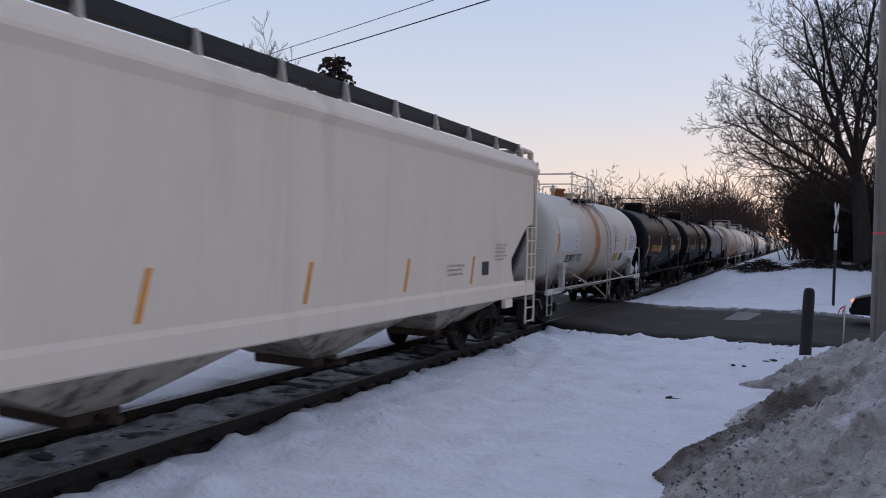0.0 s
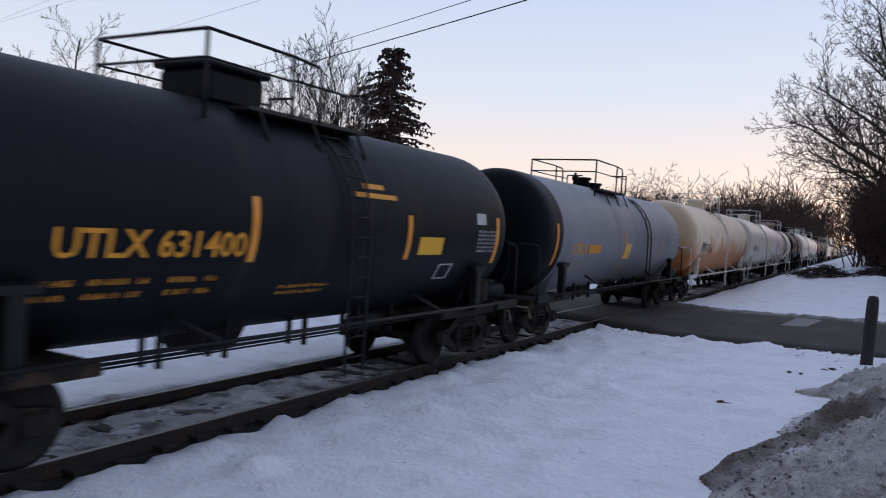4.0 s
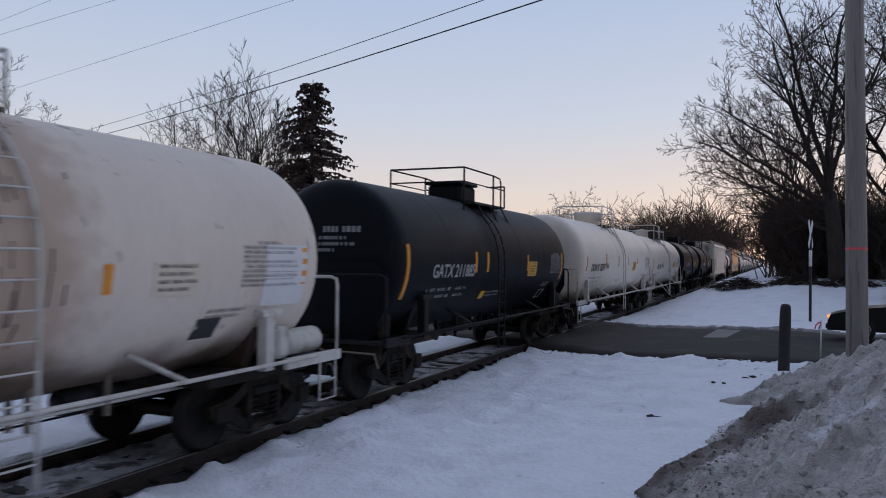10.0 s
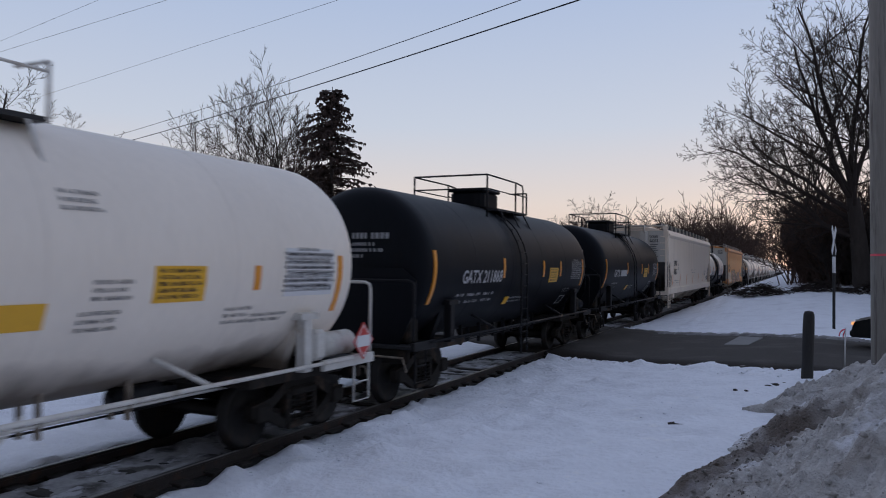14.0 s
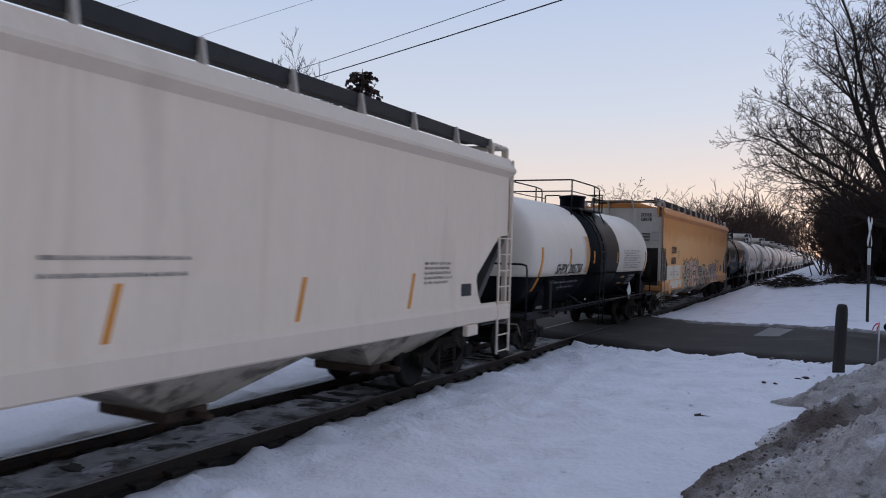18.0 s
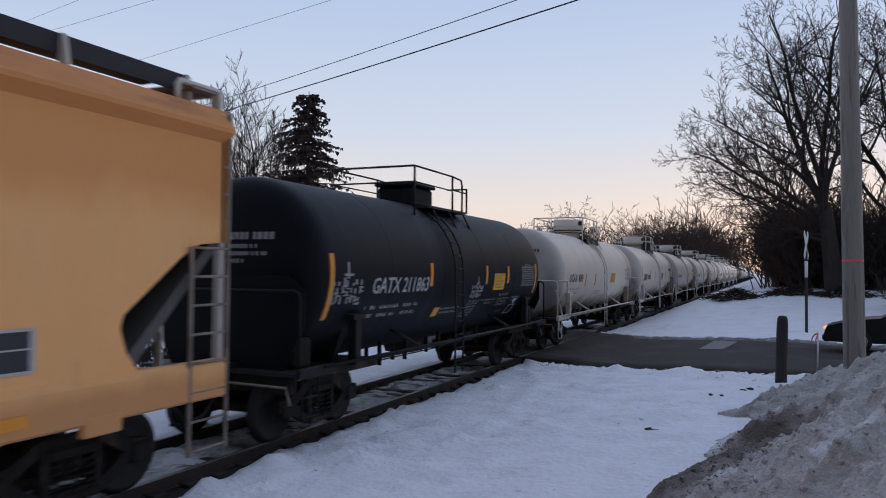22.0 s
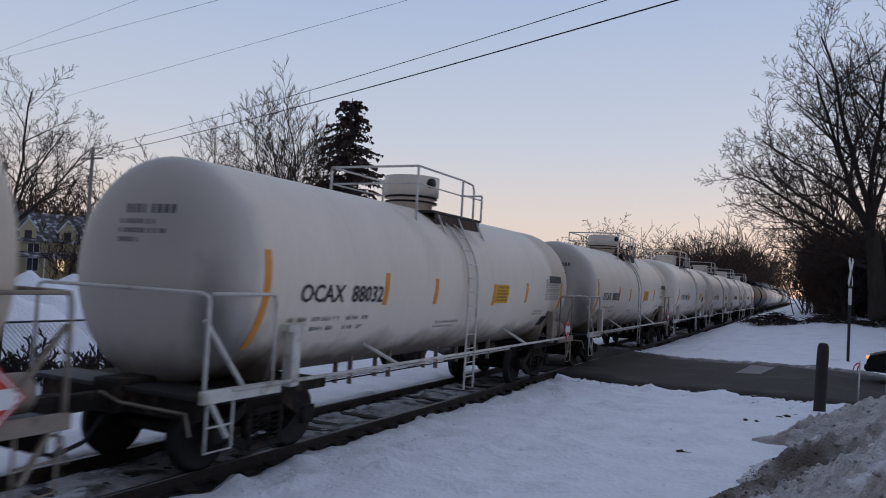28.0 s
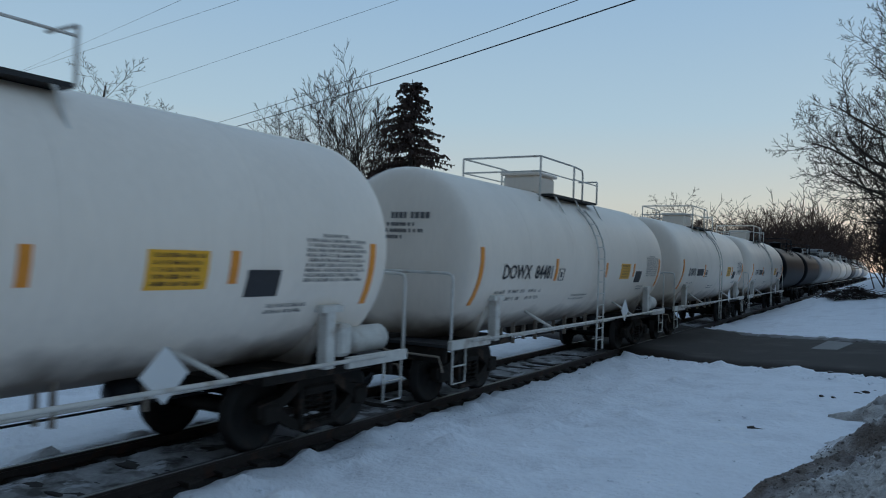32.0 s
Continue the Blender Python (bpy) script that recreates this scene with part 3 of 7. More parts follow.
def build_track():
    bed = Geo()
    ys = axis_steps([(-60, 0, 3), (0, 24, 0.12), (24, 60, 1.0), (60, 420, 12)])
    prof = [(-2.15, -0.40), (-1.75, -0.22), (-0.95, -0.17), (0.95, -0.17), (1.55, -0.2), (1.95, -0.4)]
    v, f = [], []
    for y in ys:
        for i, (x, z) in enumerate(prof):
            p = Vector((x, y, 0))
            wob = 0.16 * noise.noise(p * 0.7) + 0.08 * noise.noise(p * 2.3) if i in (0, 5) else 0
            v.append((XC + x + wob, y, z + 0.03 * noise.noise(p * 3)))
    for j in range(len(ys) - 1):
        for i in range(5):
            f.append((j * 6 + i, j * 6 + i + 1, j * 6 + i + 7, j * 6 + i + 6))
    bed.add(v, f, False)
    solid("track_bed", bed, BALLAST, "dark oily ballast of the single track", "ballast")
    # trodden snow lies between the rails
    v, f = [], []
    cols = [-0.66, -0.52, -0.38, -0.24, -0.1, 0.05, 0.2, 0.35, 0.5, 0.64]
    for y in ys:
        for i, x in enumerate(cols):
            p = Vector((x, y, 3))
            w = 0.10 * noise.noise(p * 1.1) + 0.06 * noise.noise(p * 3.7) if i in (0, 9) else 0
            v.append((XC + x + w, y, -0.115 + 0.05 * noise.noise(p * 1.1) + 0.05 * noise.noise(p * 3.3) + 0.02 * noise.noise(p * 8) - (0.05 if i in (0, 9) else 0)))
    m = len(cols)
    for j in range(len(ys) - 1):
        if road_near(XC) - 0.2 < ys[j] < road_far(XC) + 0.2:
            continue
        for i in range(m - 1):
            f.append((j * m + i, j * m + i + 1, j * m + i + m + 1, j * m + i + m))
    solid("track_snow", Geo().add(v, f, True), ICE, "trodden grey snow between the rails", "snow")
    for k, x in ((1, XC - 0.75), (2, XC + 0.75)):
        rail = thing("rail_%d" % k, "rusty steel rail with a polished head", "rail", kind="structure")
        web = [(x - 0.07, -0.165), (x + 0.07, -0.165), (x + 0.07, -0.15), (x + 0.012, -0.135), (x + 0.012, -0.045), (x + 0.035, -0.035), (x + 0.036, -0.006), (x - 0.036, -0.006), (x - 0.035, -0.035), (x - 0.012, -0.045), (x - 0.012, -0.135), (x - 0.07, -0.15)]
        part("rail_web", Geo().prism(web, "y", -60, 420), STEEL, rail)
        part("rail_head", Geo().prism([(x - 0.03, -0.006), (x + 0.03, -0.006), (x + 0.026, 0.001), (x - 0.026, 0.001)], "y", -60, 420), SHINE, rail)
    # sleepers of the near stretch show at their ends
    bedob = bpy.data.objects["track_bed"]
    sleeper = shared("sleeper", lambda: Geo().box(-0.93, 0.93, -0.11, 0.11, -0.33, -0.145, 0.012), TIMBER)
    y = 1.0
    while y < 70:
        if not road_near(XC) - 0.3 < y < road_far(XC) + 0.3:
            ob = part("sleeper", sleeper, TIMBER, bedob)
            ob.location = (XC + rnd(-0.05, 0.05), y, rnd(0.0, 0.035))
            ob.rotation_euler = (0, 0, rnd(-0.02, 0.02))
        y += 0.53
    stones = Geo()
    for i in range(900):
        side = random.choice((-1, 1, 1))
        x, y = XC + side * rnd(0.85, 2.0), rnd(3, 24)
        r = rnd(0.02, 0.055)
        z = -0.19 + (0 if abs(x - XC) < 1.6 else -0.08)
        stones.add([(x + r * rnd(.7, 1.2) * a, y + r * rnd(.7, 1.2) * b, z + r * rnd(.7, 1.2) * c) for a, b, c in ((1, 0, 0), (-1, 0, 0), (0, 1, 0), (0, -1, 0), (0, 0, 1), (0, 0, -1))],
                   [(0, 2, 4), (2, 1, 4), (1, 3, 4), (3, 0, 4), (2, 0, 5), (1, 2, 5), (3, 1, 5), (0, 3, 5)])
    solid("ballast_stones", stones, BALLAST, "loose dark ballast stones", "ballast", "stuff")


build_track()


# ---- the dirty snow bank ----
EDGE = ((2.0, -1.0), (7.0, -1.08), (7.6, -1.22), (8.5, -0.98), (9.45, -0.50), (9.75, -0.40), (10.0, -0.80), (11.0, -0.72), (12.3, -0.15), (13.0, -0.38), (13.2, -0.85), (13.6, -0.5), (16.5, 0.3), (19.4, 1.1), (24.0, 2.4))


def bank_edge(y):
    """Where the bank's foot lies: three tongues with bays of clean snow between them."""
    for (a, p), (b, q) in zip(EDGE, EDGE[1:]):
        if y <= b:
            break
    return p + (q - p) * (y - a) / (b - a) + 0.10 * noise.noise(Vector((0, y * 0.9, 2))) + 0.08 * noise.noise(Vector((0, y * 3.1, 2)))


def bank_height(x, y):
    d = x - bank_edge(y)
    if d < 0:
        return None
    p = Vector((x, y, 0))
    crest = 1.75 * smooth(20.0, 9.0, y) * (0.35 + 0.65 * smooth(0.0, 4.5, y))
    h = crest * (0.75 * smooth(0.7, 3.4, d) + 0.25 * smooth(0.0, 1.5, d)) + 0.09 * min(d * 3, 1)
    # the dark tongue stands up as a low ridge
    off = x - (-1.15 + 0.45 * (y - 7.7))
    h += 0.16 * math.exp(-(off / 0.32) ** 2) * smooth(7.3, 8.2, y) * smooth(11.6, 10.2, y)
    rough = min(d * 2.5, 1)
    cell = noise.voronoi(p * 4.6 + Vector((noise.noise(p * 3), noise.noise(p * 3 + Vector((7, 0, 0))), 0)) * 0.5)[0][0]
    fine = noise.voronoi(p * 11.0)[0][0]
    h += rough * (0.16 * noise.noise(p * 1.1) + 0.10 * noise.noise(p * 2.6) + 0.05 * noise.noise(p * 6) + 0.30 * max(0.0, 0.5 - cell) * (0.5 + noise.noise(p * 1.7 + Vector((4, 4, 0)))) + 0.17 * max(0.0, 0.45 - fine) + 0.055 * noise.noise(p * 8) + 0.04 * noise.noise(p * 17))
    fade = smooth(2.7, 4.3, y) * smooth(8.4, 6.6, x)
    return h * smooth(21.0, 17.5, y) * fade - 0.08 * (1 - fade)


def build_bank():
    v, f = [], []
    nx, ny = 250, 360
    for j in range(ny):
        for i in range(nx):
            x, y = -1.7 + 0.032 * i + 0.00004 * i * i, 2.6 + j * 0.0505
            h = bank_height(x, y)
            z = ground_z(x, y) + (h if h is not None else -0.2)
            v.append((x, y, z))
    for j in range(ny - 1):
        for i in range(nx - 1):
            a = j * nx + i
            f.append((a, a + 1, a + nx + 1, a + nx))
    solid("snow_bank", Geo().add(v, f, True), DIRTY, "dirty ploughed snow bank mixed with gravel", "snow bank", "stuff")
    pebbles = Geo()
    for i in range(900):
        y = rnd(6.0, 11.0)
        x = bank_edge(y) + rnd(0.03, 0.8)
        h = bank_height(x, y)
        z = ground_z(x, y) + (h or 0.0)
        r = 0.006 + 0.016 * random.random() ** 2
        pebbles.add([(x + r * rnd(.7, 1.3) * a, y + r * rnd(.7, 1.3) * b, z + r * rnd(.5, 1.0) * c) for a, b, c in ((1, 0, 0), (-1, 0, 0), (0, 1, 0), (0, -1, 0), (0, 0, 1), (0, 0, -1))],
                    [(0, 2, 4), (2, 1, 4), (1, 3, 4), (3, 0, 4), (2, 0, 5), (1, 2, 5), (3, 1, 5), (0, 3, 5)])
    solid("pebbles", pebbles, GRAVEL, "loose dark pebbles on the snow bank", "gravel", "stuff")
    lumps = Geo()
    for i in range(3600):
        x, y = rnd(-1.6, 4), rnd(4.5, 18)
        h = bank_height(x, y)
        if h is None or h < 0.05:
            continue
        z = ground_z(x, y) + h
        r = 0.008 + 0.035 * random.random() ** 3
        pts = []
        for t in range(3):
            for a in range(6):
                q = math.pi * (t + 0.5) / 3
                w = r * rnd(0.7, 1.25)
                pts.append((x + w * math.sin(q) * math.cos(a * 1.047), y + w * math.sin(q) * math.sin(a * 1.047), z + 0.6 * w * math.cos(q)))
        fc = [(t * 6 + a, t * 6 + 6 + a, t * 6 + 6 + (a + 1) % 6, t * 6 + (a + 1) % 6) for t in range(2) for a in range(6)] + [(0, 1, 2, 3, 4, 5), (17, 16, 15, 14, 13, 12)]
        lumps.add(pts, fc, True)
    solid("snow_lumps", lumps, DIRTY, "frozen lumps on the ploughed bank", "snow", "stuff")


build_bank()


def crumbs(name, label, places, material, seed):
    """Many small broken pieces lying on the ground; places: (x, y, size, squash)."""
    random.seed(seed)
    g = Geo()
    for x, y, r, sq in places:
        z = ground_z(x, y)
        g.add([(x + r * rnd(.6, 1.3) * a, y + r * rnd(.6, 1.3) * b, z + sq * r * rnd(.6, 1.3) * c) for a, b, c in ((1, 0, 0), (-1, 0, 0), (0, 1, 0), (0, -1, 0), (0.2, 0.1, 1), (0, 0, -1), (0.6, 0.6, 0.5), (-0.6, -0.5, 0.6))],
              [(0, 6, 4), (6, 2, 4), (2, 1, 4), (1, 7, 4), (7, 3, 4), (3, 0, 4), (0, 2, 6), (1, 3, 7), (2, 0, 5), (1, 2, 5), (3, 1, 5), (0, 3, 5)])
    solid(name, g, material, label, "snow", "stuff")


def build_crumbs():
    random.seed(19)
    near = [(x, road_near(x) - abs(random.gauss(0, 0.35)) - 0.1, 0.02 + 0.10 * random.random() ** 2.5, 0.6) for x in [rnd(-6.0, 2.0) for k in range(620)]]
    side = [(-6.2 + abs(random.gauss(0, 0.35)), rnd(3, 18), 0.01 + 0.03 * random.random() ** 3, 0.4) for k in range(300)]
    field = [(rnd(-5.8, -1.2), rnd(4, 19), 0.01 + 0.03 * random.random() ** 4, 0.4) for k in range(260)]
    crumbs("snow_crumbs", "loose crumbs of frozen snow", near + side + field, SNOW, 4)
    far = [(x, road_far(x) + random.gauss(0.15, 0.25), 0.03 + 0.10 * random.random() ** 2, 0.5) for x in [rnd(-6.0, 6.0) for k in range(420)]]
    edge = [(x, road_near(x) + random.gauss(-0.05, 0.12), 0.02 + 0.06 * random.random() ** 2, 0.5) for x in [rnd(-6.0, 3.0) for k in range(300)]]
    v, f = [], []
    xs = axis_steps([(-5.9, 8.0, 0.12)])
    for x in xs:
        w = 0.55 + 0.3 * noise.noise(Vector((x * 0.8, 5, 0))) + 0.15 * noise.noise(Vector((x * 3, 5, 0)))
        for k in range(8):
            y = road_far(x) - 0.12 + (w + 0.12) * k / 7 + (0.06 * noise.noise(Vector((x * 4, k, 0))))
            z = ground_z(x, 0) + (0.0 if k == 0 else 0.07 + 0.05 * noise.noise(Vector((x * 3, y * 3, 1)))) - (0.1 if k == 7 else 0)
            v.append((x, y, z))
    for i in range(len(xs) - 1):
        for k in range(7):
            f.append((i * 8 + k, i * 8 + 8 + k, i * 8 + 9 + k, i * 8 + k + 1))
    solid("verge_slush", Geo().add(v, f, True), SLUSH, "strip of grey ploughed slush along the far road edge", "slush", "stuff")
    crumbs("road_slush", "grey slush along the road edges", far + edge, SLUSH, 6)


build_crumbs()


# ---- roadside things ----
def on_ground(x, y, dz=0.0):
    return pose(x, y, ground_z(x, y) + dz)


def build_roadside():
    b = thing("bollard", "dark tarred wooden bollard post at the road edge", "bollard", on_ground(0.18, 16.9, -0.1))
    part("post", Geo().lathe([(0, 0.115), (0.5, 0.11), (0.7, 0.113), (1.28, 0.108), (1.40, 0.10), (1.46, 0.075), (1.475, 0.0)], 16, "z"), POST, b)
    b.rotation_euler = (0, radians(1.5), 0)

    s = thing("crossbuck_sign", "white railway crossbuck sign on a thin dark post, seen edge-on", "road sign", on_ground(1.22, 31.2))
    part("post", Geo().tube([(0, 0, -0.1), (0, 0, 3.3)], 0.05, 8), POST, s)
    rotz = radians(79)
    for sgn in (1, -1):
        g = Geo().box(-0.62, 0.62, -0.012, 0.012, -0.11, 0.11, 0.004)
        ob = part("blade", g, SIGNWHITE, s, "white reflective blade")
        ob.matrix_basis = Matrix.Translation((0, -0.06 - 0.014 * sgn, 3.25)) @ Matrix.Rotation(rotz, 4, "Z") @ Matrix.Rotation(radians(48) * sgn, 4, "Y")
    part("post_band", Geo().tube([(0, 0, 2.05), (0, 0, 2.65)], 0.056, 8), SIGNWHITE, s, "white reflective strip on the post")

    k = thing("marker_stake", "thin pale survey stake with a fluorescent pink ribbon", "stake", on_ground(0.95, 18.9, -0.1))
    part("stake", Geo().tube([(0, 0, 0), (0.02, 0, 1.0)], 0.016, 6), SIGNWHITE, k)
    g = Geo().tube([(0.02, 0, 0.96), (-0.04, 0.01, 0.94), (-0.09, -0.01, 0.88), (-0.11, 0.0, 0.80)], 0.02, 5, 0.012).tube([(0.02, 0, 0.93), (-0.02, 0.02, 0.85), (-0.03, 0.0, 0.78)], 0.02, 5, 0.01)
    part("ribbon", g, PINK, k, "pink plastic ribbon")

    p = thing("utility_pole", "tall weathered grey wooden utility pole", "utility pole", on_ground(1.35, 15.0, -0.3))
    part("shaft", Geo().lathe([(0, 0.185), (2, 0.175), (6, 0.155), (13.4, 0.115), (13.45, 0.0)], 18, "z"), POLEWOOD, p)
    part("paint_mark", Geo().lathe([(2.72, 0.1735), (2.76, 0.1735)], 18, "z"), PINK, p, "sprayed pink band")
    for z in (9.35, 10.75):
        part("crossarm", Geo().box(-0.6, 0.6, -0.05, 0.05, z, z + 0.12, 0.01), POLEWOOD, p)
    p.rotation_euler = (0, radians(-0.6), 0)

    st = thing("fallen_stick", "dark broken stick lying in the snow", "stick", on_ground(-1.71, 11.6, 0.0) @ Matrix.Scale(0.75, 4))
    part("stem", Geo().tube([(0, 0, 0.05), (0.12, 0.03, 0.04), (0.5, 0.12, 0.01)], 0.02, 6, 0.004), BARK, st)
    part("clod", Geo().tube([(-0.03, -0.01, 0.02), (0.09, 0.02, 0.06)], 0.045, 6, 0.03), BARK, st)
    for x, y, r in ((-0.48, 15.65, 0.07), (-0.35, 15.8, 0.09), (-0.42, 15.9, 0.06), (-1.05, 15.2, 0.05), (-0.85, 15.1, 0.04), (-0.2, 16.1, 0.05)):
        ob = tagged(new("clod", Geo().lathe([(-r * 0.6, 0.0), (-r * 0.3, r * 0.8), (r * 0.2, r), (r * 0.6, r * 0.5), (r * 0.75, 0)], 7, "z").mesh("clod", BARK)), "dark clod of frozen earth on the snow", "clod", "clods on the snow")
        ob.matrix_world = on_ground(x, y, 0.0) @ pose(0, 0, 0, rnd(0, 20), rnd(0, 20), rnd(0, 90)) @ Matrix.Diagonal((1.3, 0.9, 0.8, 1))


build_roadside()


def build_warning_sign():
    s = thing("warning_sign", "yellow diamond warning sign on a post beyond the track", "road sign", on_ground(-42.6, 26.2))
    part("post", Geo().box(-0.03, 0.03, -0.03, 0.03, -0.2, 2.7, 0.01), POST, s)
    blade = part("blade", Geo().prism([(-0.54, 0.0), (0.0, -0.54), (0.54, 0.0), (0.0, 0.54)], "y", -0.008, 0.008), YELLOW, s, "yellow diamond blade")
    blade.matrix_basis = Matrix.Translation((0.05, -0.035, 2.17)) @ Matrix.Rotation(radians(58), 4, "Z")
    part("sign_mark", Geo().box(-0.05, 0.05, -0.013, -0.009, -0.2, 0.2).box(-0.2, 0.2, -0.013, -0.009, -0.04, 0.04), INK, blade, "dark crossing mark")


build_warning_sign()


def build_car():
    car = thing("parked_car", "black saloon car waiting on the road with its side lamp lit", "car", on_ground(2.45, 23.9, 0.05) @ pose(0, 0, 0, 0, 0, -8))
    # the car heads towards -x; its side faces the track-side bank
    side = [(-1.0, 0.30), (-1.0, 0.55), (-0.93, 0.72), (-0.3, 0.90), (0.35, 0.97), (1.15, 1.38), (1.8, 1.45), (2.7, 1.40), (3.35, 1.03), (3.75, 1.0), (3.82, 0.6), (3.8, 0.28)]
    g = Geo()
    v, f = [], []
    for k, (y, ins, low) in enumerate(((-0.86, 0.10, 0), (-0.88, 0.0, 0), (0.88, 0.0, 0), (0.86, 0.10, 0))):
        for x, z in side:
            top = max(0, z - 0.95)
            v.append((x + (0.06 if k in (0, 3) and x < -0.8 else 0), y * (1 - 0.28 * top), z))
    n = len(side)
    for k in range(3):
        for i in range(n):
            j = (i + 1) % n
            f.append((k * n + i, k * n + j, k * n + n + j, k * n + n + i))
    f += [tuple(range(n - 1, -1, -1)), tuple(range(3 * n, 4 * n))]
    g.add(v, f, False)
    body = part("body", g, CARPAINT, car)
    wnd = [(0.55, 0.99), (1.2, 1.33), (1.85, 1.39), (1.9, 1.0)]
    wnd2 = [(1.98, 1.0), (1.94, 1.39), (2.6, 1.35), (3.1, 1.04)]
    for w in (wnd, wnd2):
        for s in (-1, 1):
            vv = [(x, s * (0.885 * (1 - 0.28 * max(0, z - 0.95)) + 0.004), z) for x, z in w]
            part("side_window", Geo().add(vv + [(x, y - s * 0.01, z) for x, y, z in vv], [(0, 1, 2, 3), (7, 6, 5, 4), (0, 4, 5, 1), (1, 5, 6, 2), (2, 6, 7, 3), (3, 7, 4, 0)]), GLASS, car)
    for s in (-1, 1):
        part("headlamp", Geo().tube([(-1.0, s * 0.62, 0.66), (-0.88, s * 0.76, 0.68)], 0.05, 8), LAMPGLOW if s < 0 else ALLOY, car, "lit amber side lamp" if s < 0 else "")
        part("mirror", Geo().box(0.62, 0.78, s * 0.98 - 0.09, s * 0.98 + 0.09, 0.98, 1.12, 0.03), CARPAINT, car)
        for x in (-0.18, 2.62):
            w = part("wheel", Geo().lathe([(-0.1, 0.2), (-0.1, 0.31), (-0.07, 0.33), (0.07, 0.33), (0.1, 0.31), (0.1, 0.2)], 24, "y", (x, s * 0.79, 0.33)), RUBBER, car)
            rim = Geo().lathe([(s * 0.06, 0.0), (s * 0.075, 0.05), (s * 0.05, 0.07)], 12, "y", (x, s * 0.82, 0.33))
            rim.lathe([(s * 0.03, 0.19), (s * 0.075, 0.205), (s * 0.075, 0.225), (s * 0.03, 0.23)], 24, "y", (x, s * 0.82, 0.33))
            for a in range(5):
                t = a * 2 * math.pi / 5
                rim.tube([(x + 0.04 * math.cos(t), s * 0.885, 0.33 + 0.04 * math.sin(t)), (x + 0.21 * math.cos(t), s * 0.88, 0.33 + 0.21 * math.sin(t))], 0.022, 6)
            part("rim", rim, ALLOY, w)
    part("bumper", Geo().box(-1.06, -0.9, -0.8, 0.8, 0.3, 0.5, 0.05), CARPAINT, car)


build_car()


# ---- trees ----
def grow(geo, start, direction, length, radius, level, kids, spread=45, up=0.05, minr=0.012, wander=0.2):
    """One crooked limb and all that grows from it; kids: how many shoots a limb has, level by level."""
    seg = 8 if length > 5 else 6 if length > 2.5 else 4 if length > 1.2 else 3
    if minr > 0.027:
        seg = max(2, seg // 2)
    pts = [Vector(start)]
    d = Vector(direction).normalized()
    sway = wander * (1.0, 0.6, 0.35, 0.3, 0.3)[level]
    for i in range(seg):
        d = (d + Vector((rnd(-1, 1), rnd(-1, 1), rnd(-0.8, 0.8))) * sway + Vector((0, 0, up * (1 + level)))).normalized()
        pts.append(pts[-1] + d * length / seg)
    end = max(radius * 0.3, minr * 0.45)
    geo.tube(pts, radius, 9 if radius > 0.12 else 5 if radius > 0.045 else 3, end, caps=False)
    if level >= len(kids):
        return
    n = kids[level]
    turn = rnd(0, 6.28)
    for k in range(n):
        t = min(0.22 + 0.78 * (k + rnd(0.2, 0.9)) / n, 0.995)
        q = t * seg
        i = int(q)
        p = pts[i].lerp(pts[i + 1], q - i)
        ax = (pts[i + 1] - pts[i]).normalized()
        turn += 2.4 + rnd(-0.5, 0.5)
        side = Matrix.Rotation(turn, 3, ax) @ ax.orthogonal().normalized()
        a = radians(rnd(spread * 0.75, spread * 1.3) * (1 if level < 2 else 0.85))
        r = max((radius + (end - radius) * t) * rnd(0.45, 0.68), minr)
        grow(geo, p, ax * math.cos(a) + side * math.sin(a), length * (rnd(0.36, 0.6) if level == 0 else rnd(0.3, 0.5)) * (1.12 - 0.5 * t), r, level + 1, kids, spread, up, minr, wander)


def bare_tree(x, y, height, trunk_r, limbs, kids, seed, label="leafless deciduous tree with a wide crown", fork=0.25, spread=45, up=0.05, minr=0.012, material=None, group="", lean=0.0):
    """limbs: how many, or a list of (azimuth, tilt from upright, length, height where it leaves the trunk)."""
    random.seed(seed)
    t = thing("tree", label, "tree", pose(x, y, ground_z(x, y) - 0.2), group)
    fh = height * fork
    if not isinstance(limbs, (list, tuple)):
        n = limbs
        limbs = [(360 * (i + rnd(-0.2, 0.2)) / n, rnd(22, 50) if i else 6, (height - fh) * (rnd(0.62, 0.85) if i else 0.92), fh * rnd(0.85, 1.0)) for i in range(n)]
    part("trunk", Geo().tube([(0, 0, 0), (lean * 0.25 * fh, 0.05, fh * 0.35), (lean * 0.6 * fh, -0.05, fh * 0.7), (lean * fh, 0, fh)], trunk_r * 1.3, 12, trunk_r * 0.85, caps=False), BARK, t)
    crown = Geo()
    for az, tilt, ln, z in limbs:
        a, b = radians(az), radians(tilt)
        grow(crown, (lean * z, 0, z), (math.sin(b) * math.cos(a), math.sin(b) * math.sin(a), math.cos(b)), ln, trunk_r * min(0.46, 0.16 + 0.022 * ln), 0, kids, spread, up, minr)
    part("crown", crown, material or TWIG, t, "bare branches and twigs")
    return t


